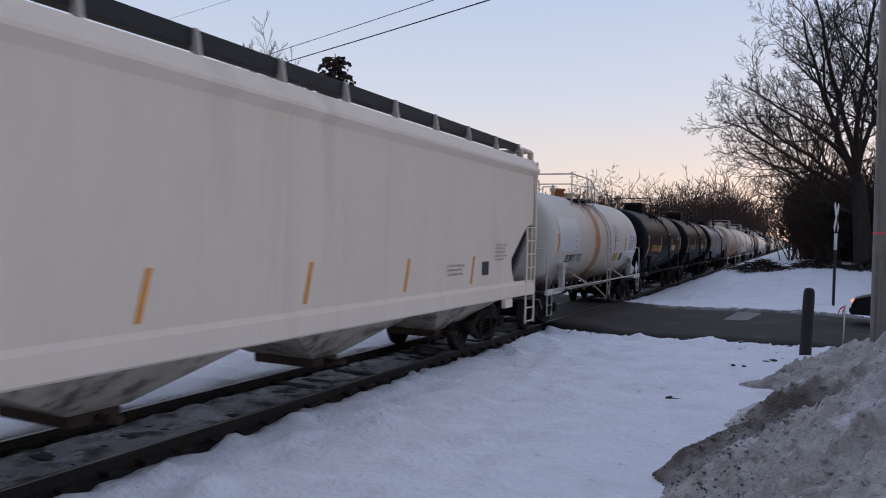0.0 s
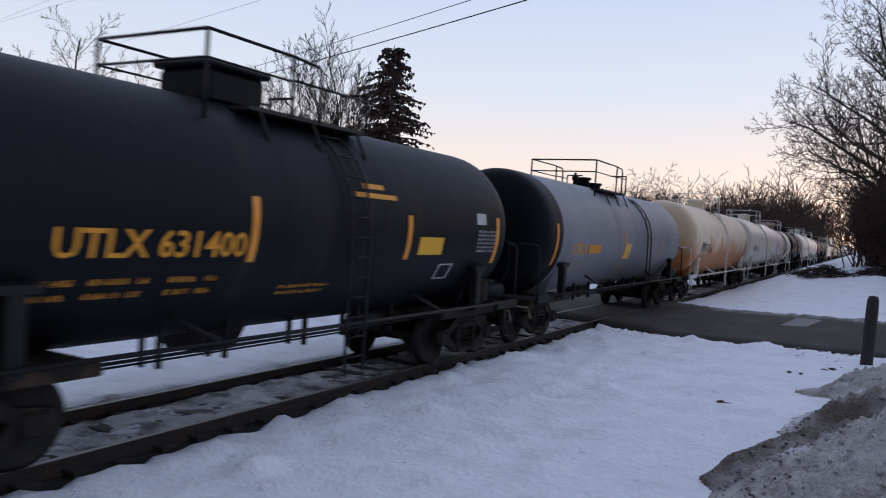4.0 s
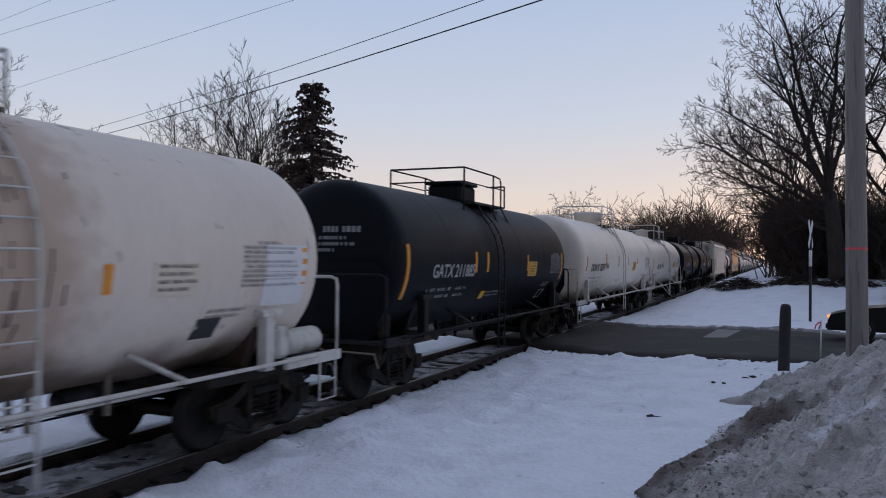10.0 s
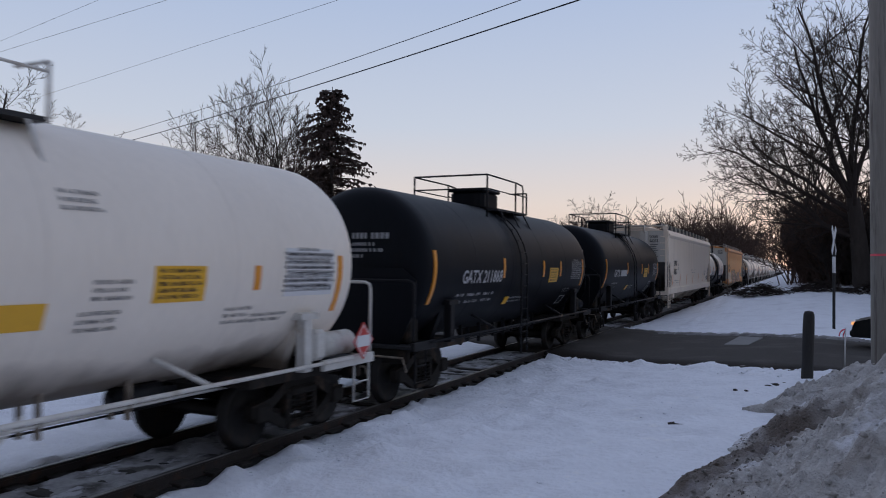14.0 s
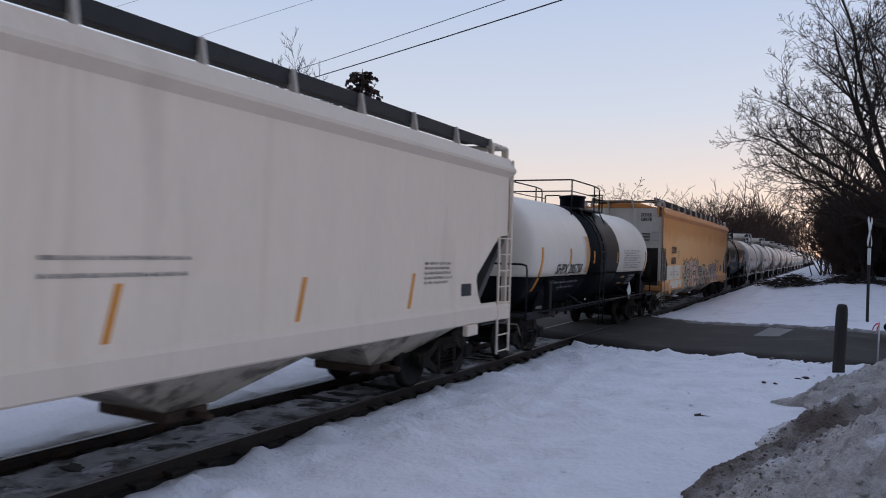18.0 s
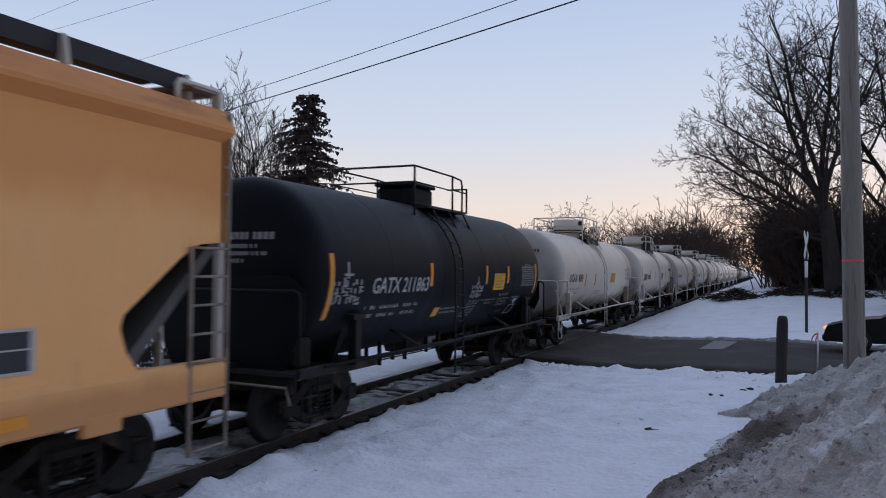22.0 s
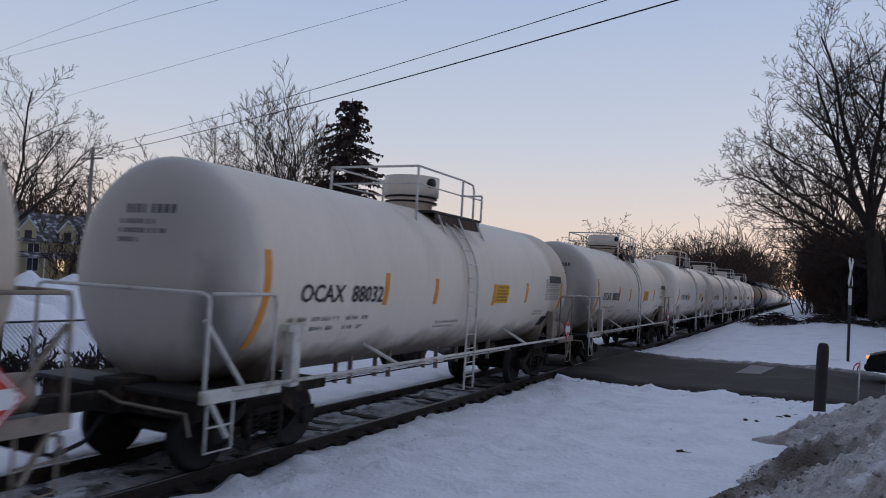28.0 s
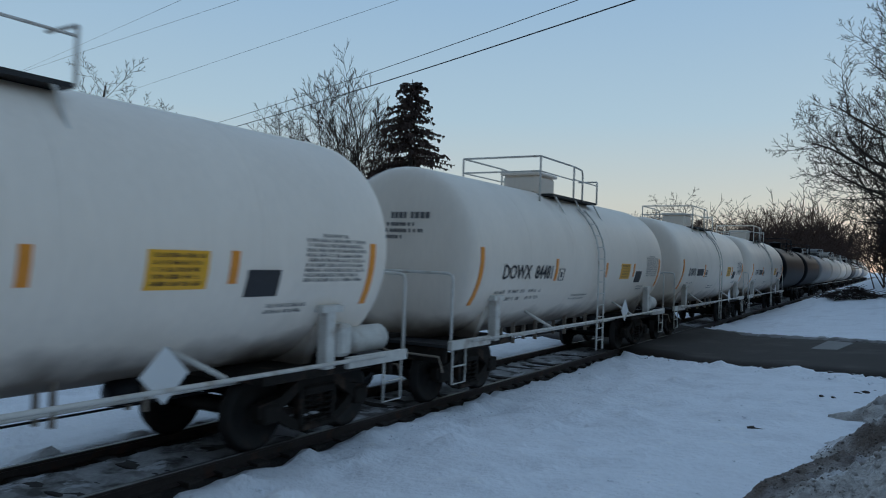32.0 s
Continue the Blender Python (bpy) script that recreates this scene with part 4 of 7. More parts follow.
def spruce(x, y, height, seed):
    random.seed(seed)
    t = thing("spruce_tree", "dark spruce with drooping ragged branches", "tree", pose(x, y, ground_z(x, y) - 0.2))
    part("trunk", Geo().tube([(0, 0, 0), (0.1, 0, height * 0.5), (0, 0.05, height)], 0.32, 8, 0.03), BARK, t)
    c = Geo()
    z = height * 0.1
    while z < height * 0.985:
        k = 1 - z / height
        for b in range(max(3, int(5 * k + 3))):
            a = rnd(0, 2 * math.pi)
            ln = (0.7 + 6.6 * k ** 0.75) * (rnd(0.75, 1.1) if random.random() < 0.65 else rnd(0.35, 0.8))
            zz = z + rnd(-0.15, 0.15)
            pts = [Vector((0, 0, zz)), Vector((math.cos(a) * ln * 0.5, math.sin(a) * ln * 0.5, zz - 0.06 * ln + 0.1)), Vector((math.cos(a) * ln, math.sin(a) * ln, zz - 0.22 * ln + 0.3 * rnd(0, 1)))]
            c.tube(pts, 0.04 + 0.008 * ln, 3, 0.012, caps=False)
            for s in range(int(10 + 13 * ln / 2)):
                q = rnd(0.1, 1.0)
                p = pts[0].lerp(pts[1], q * 2) if q < 0.5 else pts[1].lerp(pts[2], q * 2 - 1)
                w = rnd(0.14, 0.46)
                a2 = a + rnd(-1.3, 1.3)
                e = p + Vector((math.cos(a2) * w, math.sin(a2) * w, rnd(-0.7, 0.15) * w))
                m = p.lerp(e, 0.5) + Vector((rnd(-0.1, 0.1), rnd(-0.1, 0.1), rnd(-0.34, -0.04)))
                m2 = p.lerp(e, 0.5) + Vector((rnd(-0.08, 0.08), rnd(-0.08, 0.08), rnd(0.0, 0.08)))
                c.add([p, m, e, m2], [(0, 1, 2), (0, 2, 3)])
        z += 0.10 + 0.17 * k
    part("crown", c, NEEDLE, t, "dark drooping needle branches")


def thicket(name, label, x0, x1, y0, y1, count, hmin, hmax, seed, material=None, minr=0.02, stems=5, kids=(5, 4)):
    random.seed(seed)
    g = Geo()
    for i in range(count):
        x, y = rnd(x0, x1), rnd(y0, y1)
        h = rnd(hmin, hmax)
        for s in range(stems):
            a = rnd(0, 6.28)
            b = rnd(0.1, 0.75)
            grow(g, (x + rnd(-.4, .4), y + rnd(-.4, .4), ground_z(x, y) - 0.1), (math.cos(a) * b, math.sin(a) * b, 1), h * rnd(0.5, 0.95), 0.045, 0, kids, 45, 0.06, minr)
    solid(name, g, material or TWIG, label, "bushes", "stuff")


def build_trees():
    # behind the snow field across the road
    wide = "large leafless tree with wide low limbs"
    bare_tree(3.4, 49, 22, 0.42, [(178, 64, 8.9, 3.9), (184, 74, 7.6, 3.0), (172, 40, 8.2, 4.9), (190, 24, 9.4, 5.4), (178, 12, 11.0, 5.8), (60, 14, 11, 6.0), (330, 24, 9.8, 5.4), (260, 44, 7, 4.6), (170, 80, 5.0, 3.4), (200, 52, 7.4, 4.4), (160, 30, 8.6, 5.2)], (11, 9, 6, 3), 11, wide, 0.24, 46, 0.02, 0.0135, lean=-0.10)
    bare_tree(6.7, 51, 23, 0.46, [(180, 22, 10.4, 5.0), (165, 9, 11.6, 6.0), (10, 20, 11, 6.0), (330, 42, 9.2, 5.2), (250, 36, 9, 5.0), (200, 50, 6.5, 4.2), (20, 58, 8, 4.6)], (11, 9, 6, 3), 12, wide, 0.26, 46, 0.02, 0.0135, lean=0.06)
    bare_tree(10.5, 53, 20, 0.35, 6, (7, 5, 5, 3), 13, minr=0.02)
    bare_tree(1.0, 66, 13, 0.25, 6, (7, 5, 5), 15, minr=0.03, material=FARTWIG)
    bare_tree(15, 54, 17, 0.35, 6, (7, 5, 5), 17, minr=0.02)
    thicket("roadside_bushes", "low dark bushes beyond the road", 5.2, 15, 35, 48, 45, 1.2, 3.6, 27, TWIG, 0.02, 5, (6, 4))
    thicket("hedge", "dense dark leafless bushes along the field edge", 2.0, 17, 49.5, 57, 100, 2.6, 6.0, 21, TWIG, 0.03, 6, (6, 5))
    thicket("back_hedge", "tall brown leafless thicket behind the field edge", 1.5, 22, 60, 68, 70, 4.5, 9.0, 33, FARTWIG, 0.04, 6, (6, 4))
    thicket("low_hedge", "brown leafless bushes at the field corner", -0.9, 3.0, 51, 60, 44, 2.2, 5.6, 24, FARTWIG, 0.028, 5, (6, 5))
    thicket("trackside_bushes", "brown leafless bushes beside the far track", -22, -10.6, 95, 140, 52, 6, 12.0, 22, FARTWIG, 0.04, 6, (5, 4))
    thicket("far_trackside_bushes", "brown leafless bushes far down the track", -20, -10, 150, 235, 44, 10, 17, 28, FARTWIG, 0.06, 6, (5, 4))
    thicket("field_bushes", "brown leafless bushes behind the field corner", 0.5, 9, 62, 120, 50, 5.5, 9, 30, FARTWIG, 0.045, 6, (5, 4))
    # along the track towards the horizon
    for i, (x, y, h) in enumerate(((3.4, 84, 9.5), (4.2, 74, 9.0), (2.6, 100, 11), (1.5, 128, 12), (-12.8, 122, 12.5), (-16.5, 112, 12.5), (2.6, 140, 13), (-13.5, 165, 15), (-12, 190, 14))):
        bare_tree(x, y, h, 0.2, 9, (8, 7, 5), 40 + i, "leafless tree beside the far track", 0.22, 50, 0.0, 0.026, FARTWIG, "far trackside trees")
    for i, (x, y, h) in enumerate(((-37, 150, 16.5), (-41, 152, 15.5), (-34, 146, 15), (-46, 150, 13), (-29, 165, 14), (-24, 150, 11))):
        bare_tree(x, y, h, 0.28, 9, (8, 7, 5), 60 + i, "leafless tree behind the train", 0.22, 50, 0.0, 0.035, FARTWIG, "far trees behind the train")
    # behind the train
    spruce(-37.5, 56, 18.5, 3)
    bare_tree(-45.3, 58, 18.2, 0.26, [(0, 4, 13.6, 5.5), (200, 12, 11.8, 5.2), (340, 18, 10.4, 5.0), (170, 24, 9.6, 5.0), (100, 15, 11.0, 5.4), (270, 13, 11.2, 5.4), (10, 32, 8, 5.2), (190, 36, 7, 5.2)], (12, 8, 6), 71, "tall slender leafless tree with upright limbs", 0.3, 38, 0.03, 0.024)
    bare_tree(-42.0, 60, 15, 0.18, 6, (9, 7, 5), 78, "small leafless tree beside the spruce", 0.25, 44, 0.03, 0.025)
    bare_tree(-58, 62, 19.0, 0.26, 9, (10, 8, 6), 72, "leafless tree behind the train", 0.2, 48, 0.02, 0.026)
    bare_tree(-51.5, 62, 13.0, 0.14, 6, (8, 6, 5), 73, "small leafless tree behind the train", 0.2, 40, 0.03, 0.022)
    bare_tree(-64, 66, 16, 0.22, 8, (8, 6, 5), 74, "leafless tree behind the train", 0.2, 42, 0.02, 0.024)
    bare_tree(-60.5, 40.4, 17.5, 0.36, [(0, 5, 11.4, 5.2), (60, 26, 9.6, 5.0), (150, 28, 9.4, 5.4), (230, 34, 9.4, 4.8), (300, 30, 9.6, 5.2), (185, 44, 7.6, 5.0), (10, 46, 7.6, 5.0)], (10, 8, 6, 3), 75, "large leafless tree with sinuous limbs behind the train", 0.3, 44, 0.02, 0.018)
    bare_tree(-53.5, 46, 12, 0.3, 6, (7, 5, 4), 76, "leafless tree beside the house", 0.2, 45, 0.05, 0.028)
    bare_tree(-62, 35, 14, 0.35, 6, (7, 5, 4), 77, "leafless tree beside the house", 0.2, 45, 0.05, 0.028)
    thicket("garden_bushes", "reddish brown leafless bushes behind the house", -66, -41, 45, 62, 60, 3.5, 7, 23, FARTWIG, 0.03, 5, (5, 4))
    thicket("woods_behind_house", "brown leafless woods behind the houses", -122, -76, 70, 100, 85, 9, 15, 26, FARTWIG, 0.07, 5, (5, 4))
    thicket("side_woods", "dark leafless woods beside the houses", -112, -82, 38, 64, 60, 8, 14, 34, FARTWIG, 0.07, 5, (5, 4))
    # low dark brush along the fence
    thicket("trackside_brush", "low dark dead brush along the fence", -15.9, -12.8, 3, 22, 110, 0.3, 1.0, 29, TWIG, 0.028, 4, (5, 3))
    # piles of cut brush half covered by snow
    random.seed(5)
    for x, y, w in ((-1.7, 44.5, 1.8), (1.2, 45.5, 1.6), (3.6, 45.2, 1.7)):
        b = thing("brush_pile", "pile of cut brush half covered by snow", "brush pile", pose(x, y, ground_z(x, y)), "brush piles")
        g = Geo()
        for i in range(420):
            a, r = rnd(0, 6.28), rnd(0, w * 0.95)
            p = Vector((math.cos(a) * r, math.sin(a) * r * 0.6, rnd(0, 0.62) * (1 - r / w)))
            d = Vector((rnd(-1, 1), rnd(-1, 1), rnd(0, 0.35))) * rnd(0.3, 0.8)
            g.tube([p - d, p + d], 0.025, 3, 0.008, caps=False)
        part("brush", g, TWIG, b)
        s = Geo().lathe([(-0.1, w * 0.6), (0.12, w * 0.5), (0.3, w * 0.35), (0.42, 0)], 14, "z")
        s.v = [(x_ * (1 + 0.2 * noise.noise(Vector((x_, y_, z_)) * 2)), y_ * 0.5, z_ * (0.75 + 0.6 * noise.noise(Vector((x_, y_, z_)) * 1.5))) for x_, y_, z_ in s.v]
        part("snow_cap", s, SNOW, b, "snow lying on the brush")
    far = Geo()
    random.seed(9)
    for i in range(260):
        a = radians(rnd(-78, 60))
        d = rnd(240, 420)
        x, y = math.sin(a) * d, math.cos(a) * d
        if abs(x - XC) < 9:
            continue
        h = rnd(7, 13)
        for k in range(17):
            b = rnd(0, 6.28)
            grow(far, (x + rnd(-3, 3), y + rnd(-3, 3), 0), (math.cos(b) * 0.4, math.sin(b) * 0.4, 1), h * rnd(0.5, 1), 0.12, 0, (), 40, 0.1, 0.08)
    solid("far_woods", far, FARTWIG, "distant leafless woods on the horizon", "woods", "stuff")


build_trees()


# ---- houses, fence and wires ----
def build_house(x, y, rz, w, d, h, porch, label):
    hs = thing("house", label, "house", pose(x, y, ground_z(x, y), 0, 0, rz))
    part("wall", Geo().box(-w / 2, w / 2, -d / 2, d / 2, -0.3, h), SIDING, hs)
    for s in (-1, 1):
        part("gable", Geo().prism([(-w / 2, h), (w / 2, h), (0, h + w * 0.34)], "y", s * (d / 2 - 0.12), s * (d / 2)), SIDING, hs)
    for s in (-1, 1):
        part("roof", Geo().prism([(s * (w / 2 + 0.4), h - 0.35), (s * (w / 2 + 0.4), h - 0.17), (0, h + w * 0.34 + 0.2), (0, h + w * 0.34)], "y", -d / 2 - 0.4, d / 2 + 0.4), ROOFM, hs)
    for k, (wx, wz) in enumerate(((-w * 0.28, 1.0), (w * 0.05, 1.0), (w * 0.3, 1.0), (-w * 0.2, h * 0.58), (w * 0.2, h * 0.58))[:5 if h > 4 else 3]):
        fr = part("window", Geo().box(wx - 0.62, wx + 0.62, -d / 2 - 0.06, -d / 2 + 0.02, wz - 0.1, wz + 1.5, 0.02), TRIMW, hs)
        for s in (-1, 1):
            part("pane", Geo().box(wx + s * 0.28 - 0.24, wx + s * 0.28 + 0.24, -d / 2 - 0.075, -d / 2 - 0.05, wz + 0.05, wz + 1.38), LITPANE if k == 1 and s > 0 and porch else WINDOWM, fr)
    for wy in (-d * 0.25, d * 0.2):
        for wz in (1.0, h * 0.58)[:2 if h > 4 else 1]:
            fr = part("window", Geo().box(w / 2 - 0.02, w / 2 + 0.06, wy - 0.62, wy + 0.62, wz - 0.1, wz + 1.5, 0.02), TRIMW, hs)
            for s in (-1, 1):
                part("pane", Geo().box(w / 2 + 0.05, w / 2 + 0.075, wy + s * 0.28 - 0.24, wy + s * 0.28 + 0.24, wz + 0.05, wz + 1.38), WINDOWM, fr)
    for yy in (-d * 0.3, d * 0.02, d * 0.34):
        dm = part("dormer", Geo().prism([(yy - 0.8, h - 0.3), (yy + 0.8, h - 0.3), (yy + 0.8, h + 1.0), (yy, h + 2.1), (yy - 0.8, h + 1.0)], "x", w / 2 - 2.2, w / 2 + 0.05), SIDING, hs, "small gabled dormer")
        for s in (-1, 1):
            part("dormer_roof", Geo().prism([(yy, h + 2.1), (yy, h + 2.3), (yy + s * 1.05, h + 0.85), (yy + s * 1.0, h + 0.72)], "x", w / 2 - 2.3, w / 2 + 0.25), TRIMW, dm)
        part("pane", Geo().box(w / 2 + 0.04, w / 2 + 0.08, yy - 0.35, yy + 0.35, h - 0.1, h + 0.9), WINDOWM, dm)
    if porch:
        part("pane", Geo().box(w / 2 + 0.05, w / 2 + 0.09, -0.6, 0.2, 1.2, 2.3), LITPANE, hs, "lit window pane")
        part("porch_roof", Geo().prism([(w / 2, 2.9), (w / 2 + 2.0, 2.45), (w / 2 + 2.0, 2.6), (w / 2, 3.1)], "y", -d / 2, d / 2), ROOFM, hs)
        for k in range(4):
            yy = -d / 2 + 0.15 + k * (d - 0.3) / 3
            part("porch_post", Geo().box(w / 2 + 1.8, w / 2 + 1.92, yy - 0.06, yy + 0.06, 0, 2.5, 0.01), TRIMW, hs)
        part("porch_floor", Geo().box(w / 2, w / 2 + 2.0, -d / 2, d / 2, -0.2, 0.3), TRIMW, hs)
    return hs


build_house(-78.0, 58.5, -33, 8.5, 12, 4.5, True, "cream two-storey house with gabled dormers, a porch and a lit window")
build_house(-92.0, 74.0, -30, 9, 10, 4.6, False, "cream house with a snowy gable roof behind trees")


def build_fence():
    f = thing("chain_link_fence", "low dark chain-link fence in the snow beside the track", "fence")
    x = -16.2
    g = Geo()
    for i in range(13):
        y = 3 + i * 2.6
        part("fence_post", shared("fence_post", lambda: Geo().tube([(0, 0, -0.3), (0, 0, 1.12)], 0.035, 8), FENCEM), FENCEM, f).location = (x, y, -0.1)
    part("top_rail", Geo().tube([(x, 3, 1.0), (x, 34.2, 1.0)], 0.025, 6), FENCEM, f)
    y = 3.0
    while y < 34:
        for s in (-1, 1):
            g.tube([(x, y, -0.12), (x, y + s * 1.1, 0.98)], 0.0045, 3, caps=False)
        y += 0.11
    part("mesh", g, FENCEM, f, "woven wire mesh")
    random.seed(31)
    for x, y, r, h in ((-21, 14, 2.6, 1.5), (-25, 18, 3.2, 1.7), (-22, 20, 2.4, 1.2), (-29, 23, 3.2, 1.6), (-19.5, 10.5, 2.0, 1.1)):
        s = Geo().lathe([(-0.3, r), (0.2, r * 0.9), (h * 0.7, r * 0.5), (h, r * 0.15), (h * 1.02, 0)], 20, "z")
        s.v = [(a * (1 + 0.3 * noise.noise(Vector((a, b, c)) * 0.8)), b * (1 + 0.3 * noise.noise(Vector((a, b, c + 5)) * 0.8)), c * (1 + 0.35 * noise.noise(Vector((a, b, c)) * 1.4))) for a, b, c in s.v]
        ob = tagged(new("snow_mound", s.mesh("snow_mound", SNOW)), "mound of shovelled snow behind the fence", "snow mound", "snow mounds")
        ob.location = (x, y, ground_z(x, y))


build_fence()


def build_wires():
    def far_pole(x, y, arms):
        far = thing("far_utility_pole", "distant wooden utility pole with a crossarm", "utility pole", pose(x, y, -0.2), "distant poles")
        part("shaft", Geo().lathe([(0, 0.17), (arms[-1] + 0.9, 0.11), (arms[-1] + 0.95, 0)], 12, "z"), POLEWOOD, far)
        for z in arms:
            part("crossarm", Geo().box(-1.1, 1.1, -0.06, 0.06, z, z + 0.13, 0.01), POLEWOOD, far)
    far_pole(-47.0, 37.2, (9.95,))
    far_pole(-60.0, 29.0, (10.2, 12.4))
    for pts, r, sag in ((((1.2, 15.0, 8.95), (-47, 37.1, 9.98)), 0.020, 0.3), (((1.2, 15.0, 9.45), (-47, 36.9, 10.45)), 0.013, 0.3), (((1.2, 15.0, 10.28), (-38, 25.5, 10.3), (-60, 29.4, 10.4)), 0.006, 0.0),
                        (((1.2, 15.0, 11.1), (-38, 21.5, 11.1), (-60, 28.8, 11.6)), 0.006, 0.0), (((1.2, 14.9, 12.9), (-38, 24.0, 12.9), (-60, 29.0, 12.9)), 0.006, 0.0)):
        w = thing("overhead_wire", "thin black overhead wire", "cable", group="overhead wires")
        run_ = []
        for a, b in zip(pts, pts[1:]):
            for i in range(17):
                t = i / 16
                p = Vector(a).lerp(Vector(b), t)
                run_.append((p.x, p.y, p.z - sag * 4 * t * (1 - t)))
        part("strand", Geo().tube(run_, r, 5, caps=False), WIRE, w)


build_wires()

# ---- the train ----
RADIUS, AXLE = 1.47, 2.43      # tank radius and height of its middle
V1, V2, V3, V4 = 351.34, 36.52, -64.16, 25.04


def run(t):
    """Metres that the train has gone by t seconds; it comes down the y axis."""
    q = t / 32.0
    return V1 * q + V2 * q * q + V3 * q ** 3 + V4 * q ** 4


def gauge(radius, axle):
    """Sets the tank's radius and height for the cars that follow."""
    global RADIUS, AXLE
    RADIUS, AXLE = radius, axle


def skin(z):
    return math.sqrt(max(RADIUS * RADIUS - (z - AXLE) ** 2, 0.0))


CARS = []        # (thing, place in the train, its wheelsets)


def bars(rows, depth=0.004, x=None, at=0.0):
    """Rows of (y0, y1, z0, z1) as thin plates that lie on the tank's side, or on a flat side at x."""
    g = Geo()
    for y0, y1, z0, z1 in rows:
        n = 1 if x is not None else max(1, int((z1 - z0) / 0.15))
        v, f = [], []
        for k in range(n + 1):
            z = z0 + (z1 - z0) * k / n
            w = x if x is not None else skin(z)
            o, i = w + 0.008 + depth + at, w - 0.01
            v += [(o, y0, z), (o, y1, z), (i, y0, z), (i, y1, z)]
        for k in range(n):
            a, b = 4 * k, 4 * k + 4
            f += [(a, a + 1, b + 1, b), (a + 2, a, b, b + 2), (a + 1, a + 3, b + 3, b + 1)]
        f += [(0, 2, 3, 1), (4 * n, 4 * n + 1, 4 * n + 3, 4 * n + 2)]
        g.add(v, f)
    return g


def script(rows, x=None, at=0.0):
    """Rows of (y0, y1, z0, z1) filled with small plain strokes, as print too fine to read."""
    g = Geo()
    dice = random.Random(int(1000 * abs(rows[0][0])) + len(rows))
    for y0, y1, z0, z1 in rows:
        h = max(z1 - z0, 0.042)
        zm = (z0 + z1) / 2
        y, left = y0, dice.randint(2, 6)
        while y + 0.5 * h <= y1:
            if left == 0:
                left = dice.randint(2, 7)
                y += 0.5 * h
                continue
            left -= 1
            w, th = h * dice.uniform(0.42, 0.6), 0.17 * h
            strokes = [(y, y + th, zm - h / 2, zm + h / 2)]
            if dice.random() < 0.7:
                strokes.append((y + w - th, y + w, zm - h / 2, zm + h / 2 * dice.choice((1, 0.1))))
            lvl = dice.choice((-0.5, -0.08, 0.33))
            strokes.append((y + th, y + w - th, zm + lvl * h, zm + (lvl + 0.17) * h))
            for a, b, c, d in strokes:
                p, q = ((x, x) if x is not None else (skin(c), skin(d)))
                g.add([(p + 0.011 + at, a, c), (p + 0.011 + at, b, c), (q + 0.011 + at, b, d), (q + 0.011 + at, a, d)], [(0, 1, 2, 3)])
            y += w + 0.16 * h
    return g


def lines_block(y0, z1, widths, pitch=0.07, thick=0.035):
    return [(y0 + (s if isinstance(w, tuple) else 0), y0 + (w[1] if isinstance(w, tuple) else w), z1 - k * pitch - thick, z1 - k * pitch) for k, w in enumerate(widths) for s in [w[0] if isinstance(w, tuple) else 0]]


def lettering(text, y0, z0, height, material, parent, x=None, shear=0.0, label="", width=None, bold=0.022):
    cu = bpy.data.curves.new("lettering", "FONT")
    cu.body, cu.size, cu.resolution_u, cu.extrude, cu.shear = text, height / 0.7, 2, 0.0, shear
    cu.offset = (bold if x is None else 0.032) * height
    tmp = bpy.data.objects.new("lettering", cu)
    scene.collection.objects.link(tmp)
    bpy.context.view_layer.update()
    me = bpy.data.meshes.new_from_object(tmp.evaluated_get(bpy.context.evaluated_depsgraph_get()))
    bpy.data.objects.remove(tmp)
    lo, hi = min(v.co.x for v in me.vertices), max(v.co.x for v in me.vertices)
    k = width / (hi - lo) if width else 1.0
    for v in me.vertices:
        y, z = y0 + (v.co.x - lo) * k, z0 + v.co.y
        v.co = ((x if x is not None else skin(z)) + 0.012, y, z)
    me.materials.clear()
    me.materials.append(material)
    me.name = "lettering"
    ob = new("lettering", me)
    ob.parent = parent
    ob["kind"] = "stuff"
    if label:
        ob["label"] = label
    return ob


def wheel_geo():
    g = Geo()
    for s in (-1, 1):
        g.lathe([(s * 0.67, 0.09), (s * 0.70, 0.10), (s * 0.715, 0.33), (s * 0.69, 0.40), (s * 0.685, 0.482), (s * 0.715, 0.485), (s * 0.73, 0.462), (s * 0.81, 0.452), (s * 0.815, 0.40), (s * 0.775, 0.34), (s * 0.76, 0.13), (s * 0.82, 0.11), (s * 0.825, 0.08), (s * 0.95, 0.075), (s * 0.96, 0.0)], 28, "x")
        for k in range(3):
            a = k * 2.094
            g.tube([(s * 0.955, 0.045 * math.cos(a), 0.045 * math.sin(a)), (s * 0.985, 0.045 * math.cos(a), 0.045 * math.sin(a))], 0.014, 6)
    g.tube([(-0.68, 0, 0), (0.68, 0, 0)], 0.085, 10)
    return g


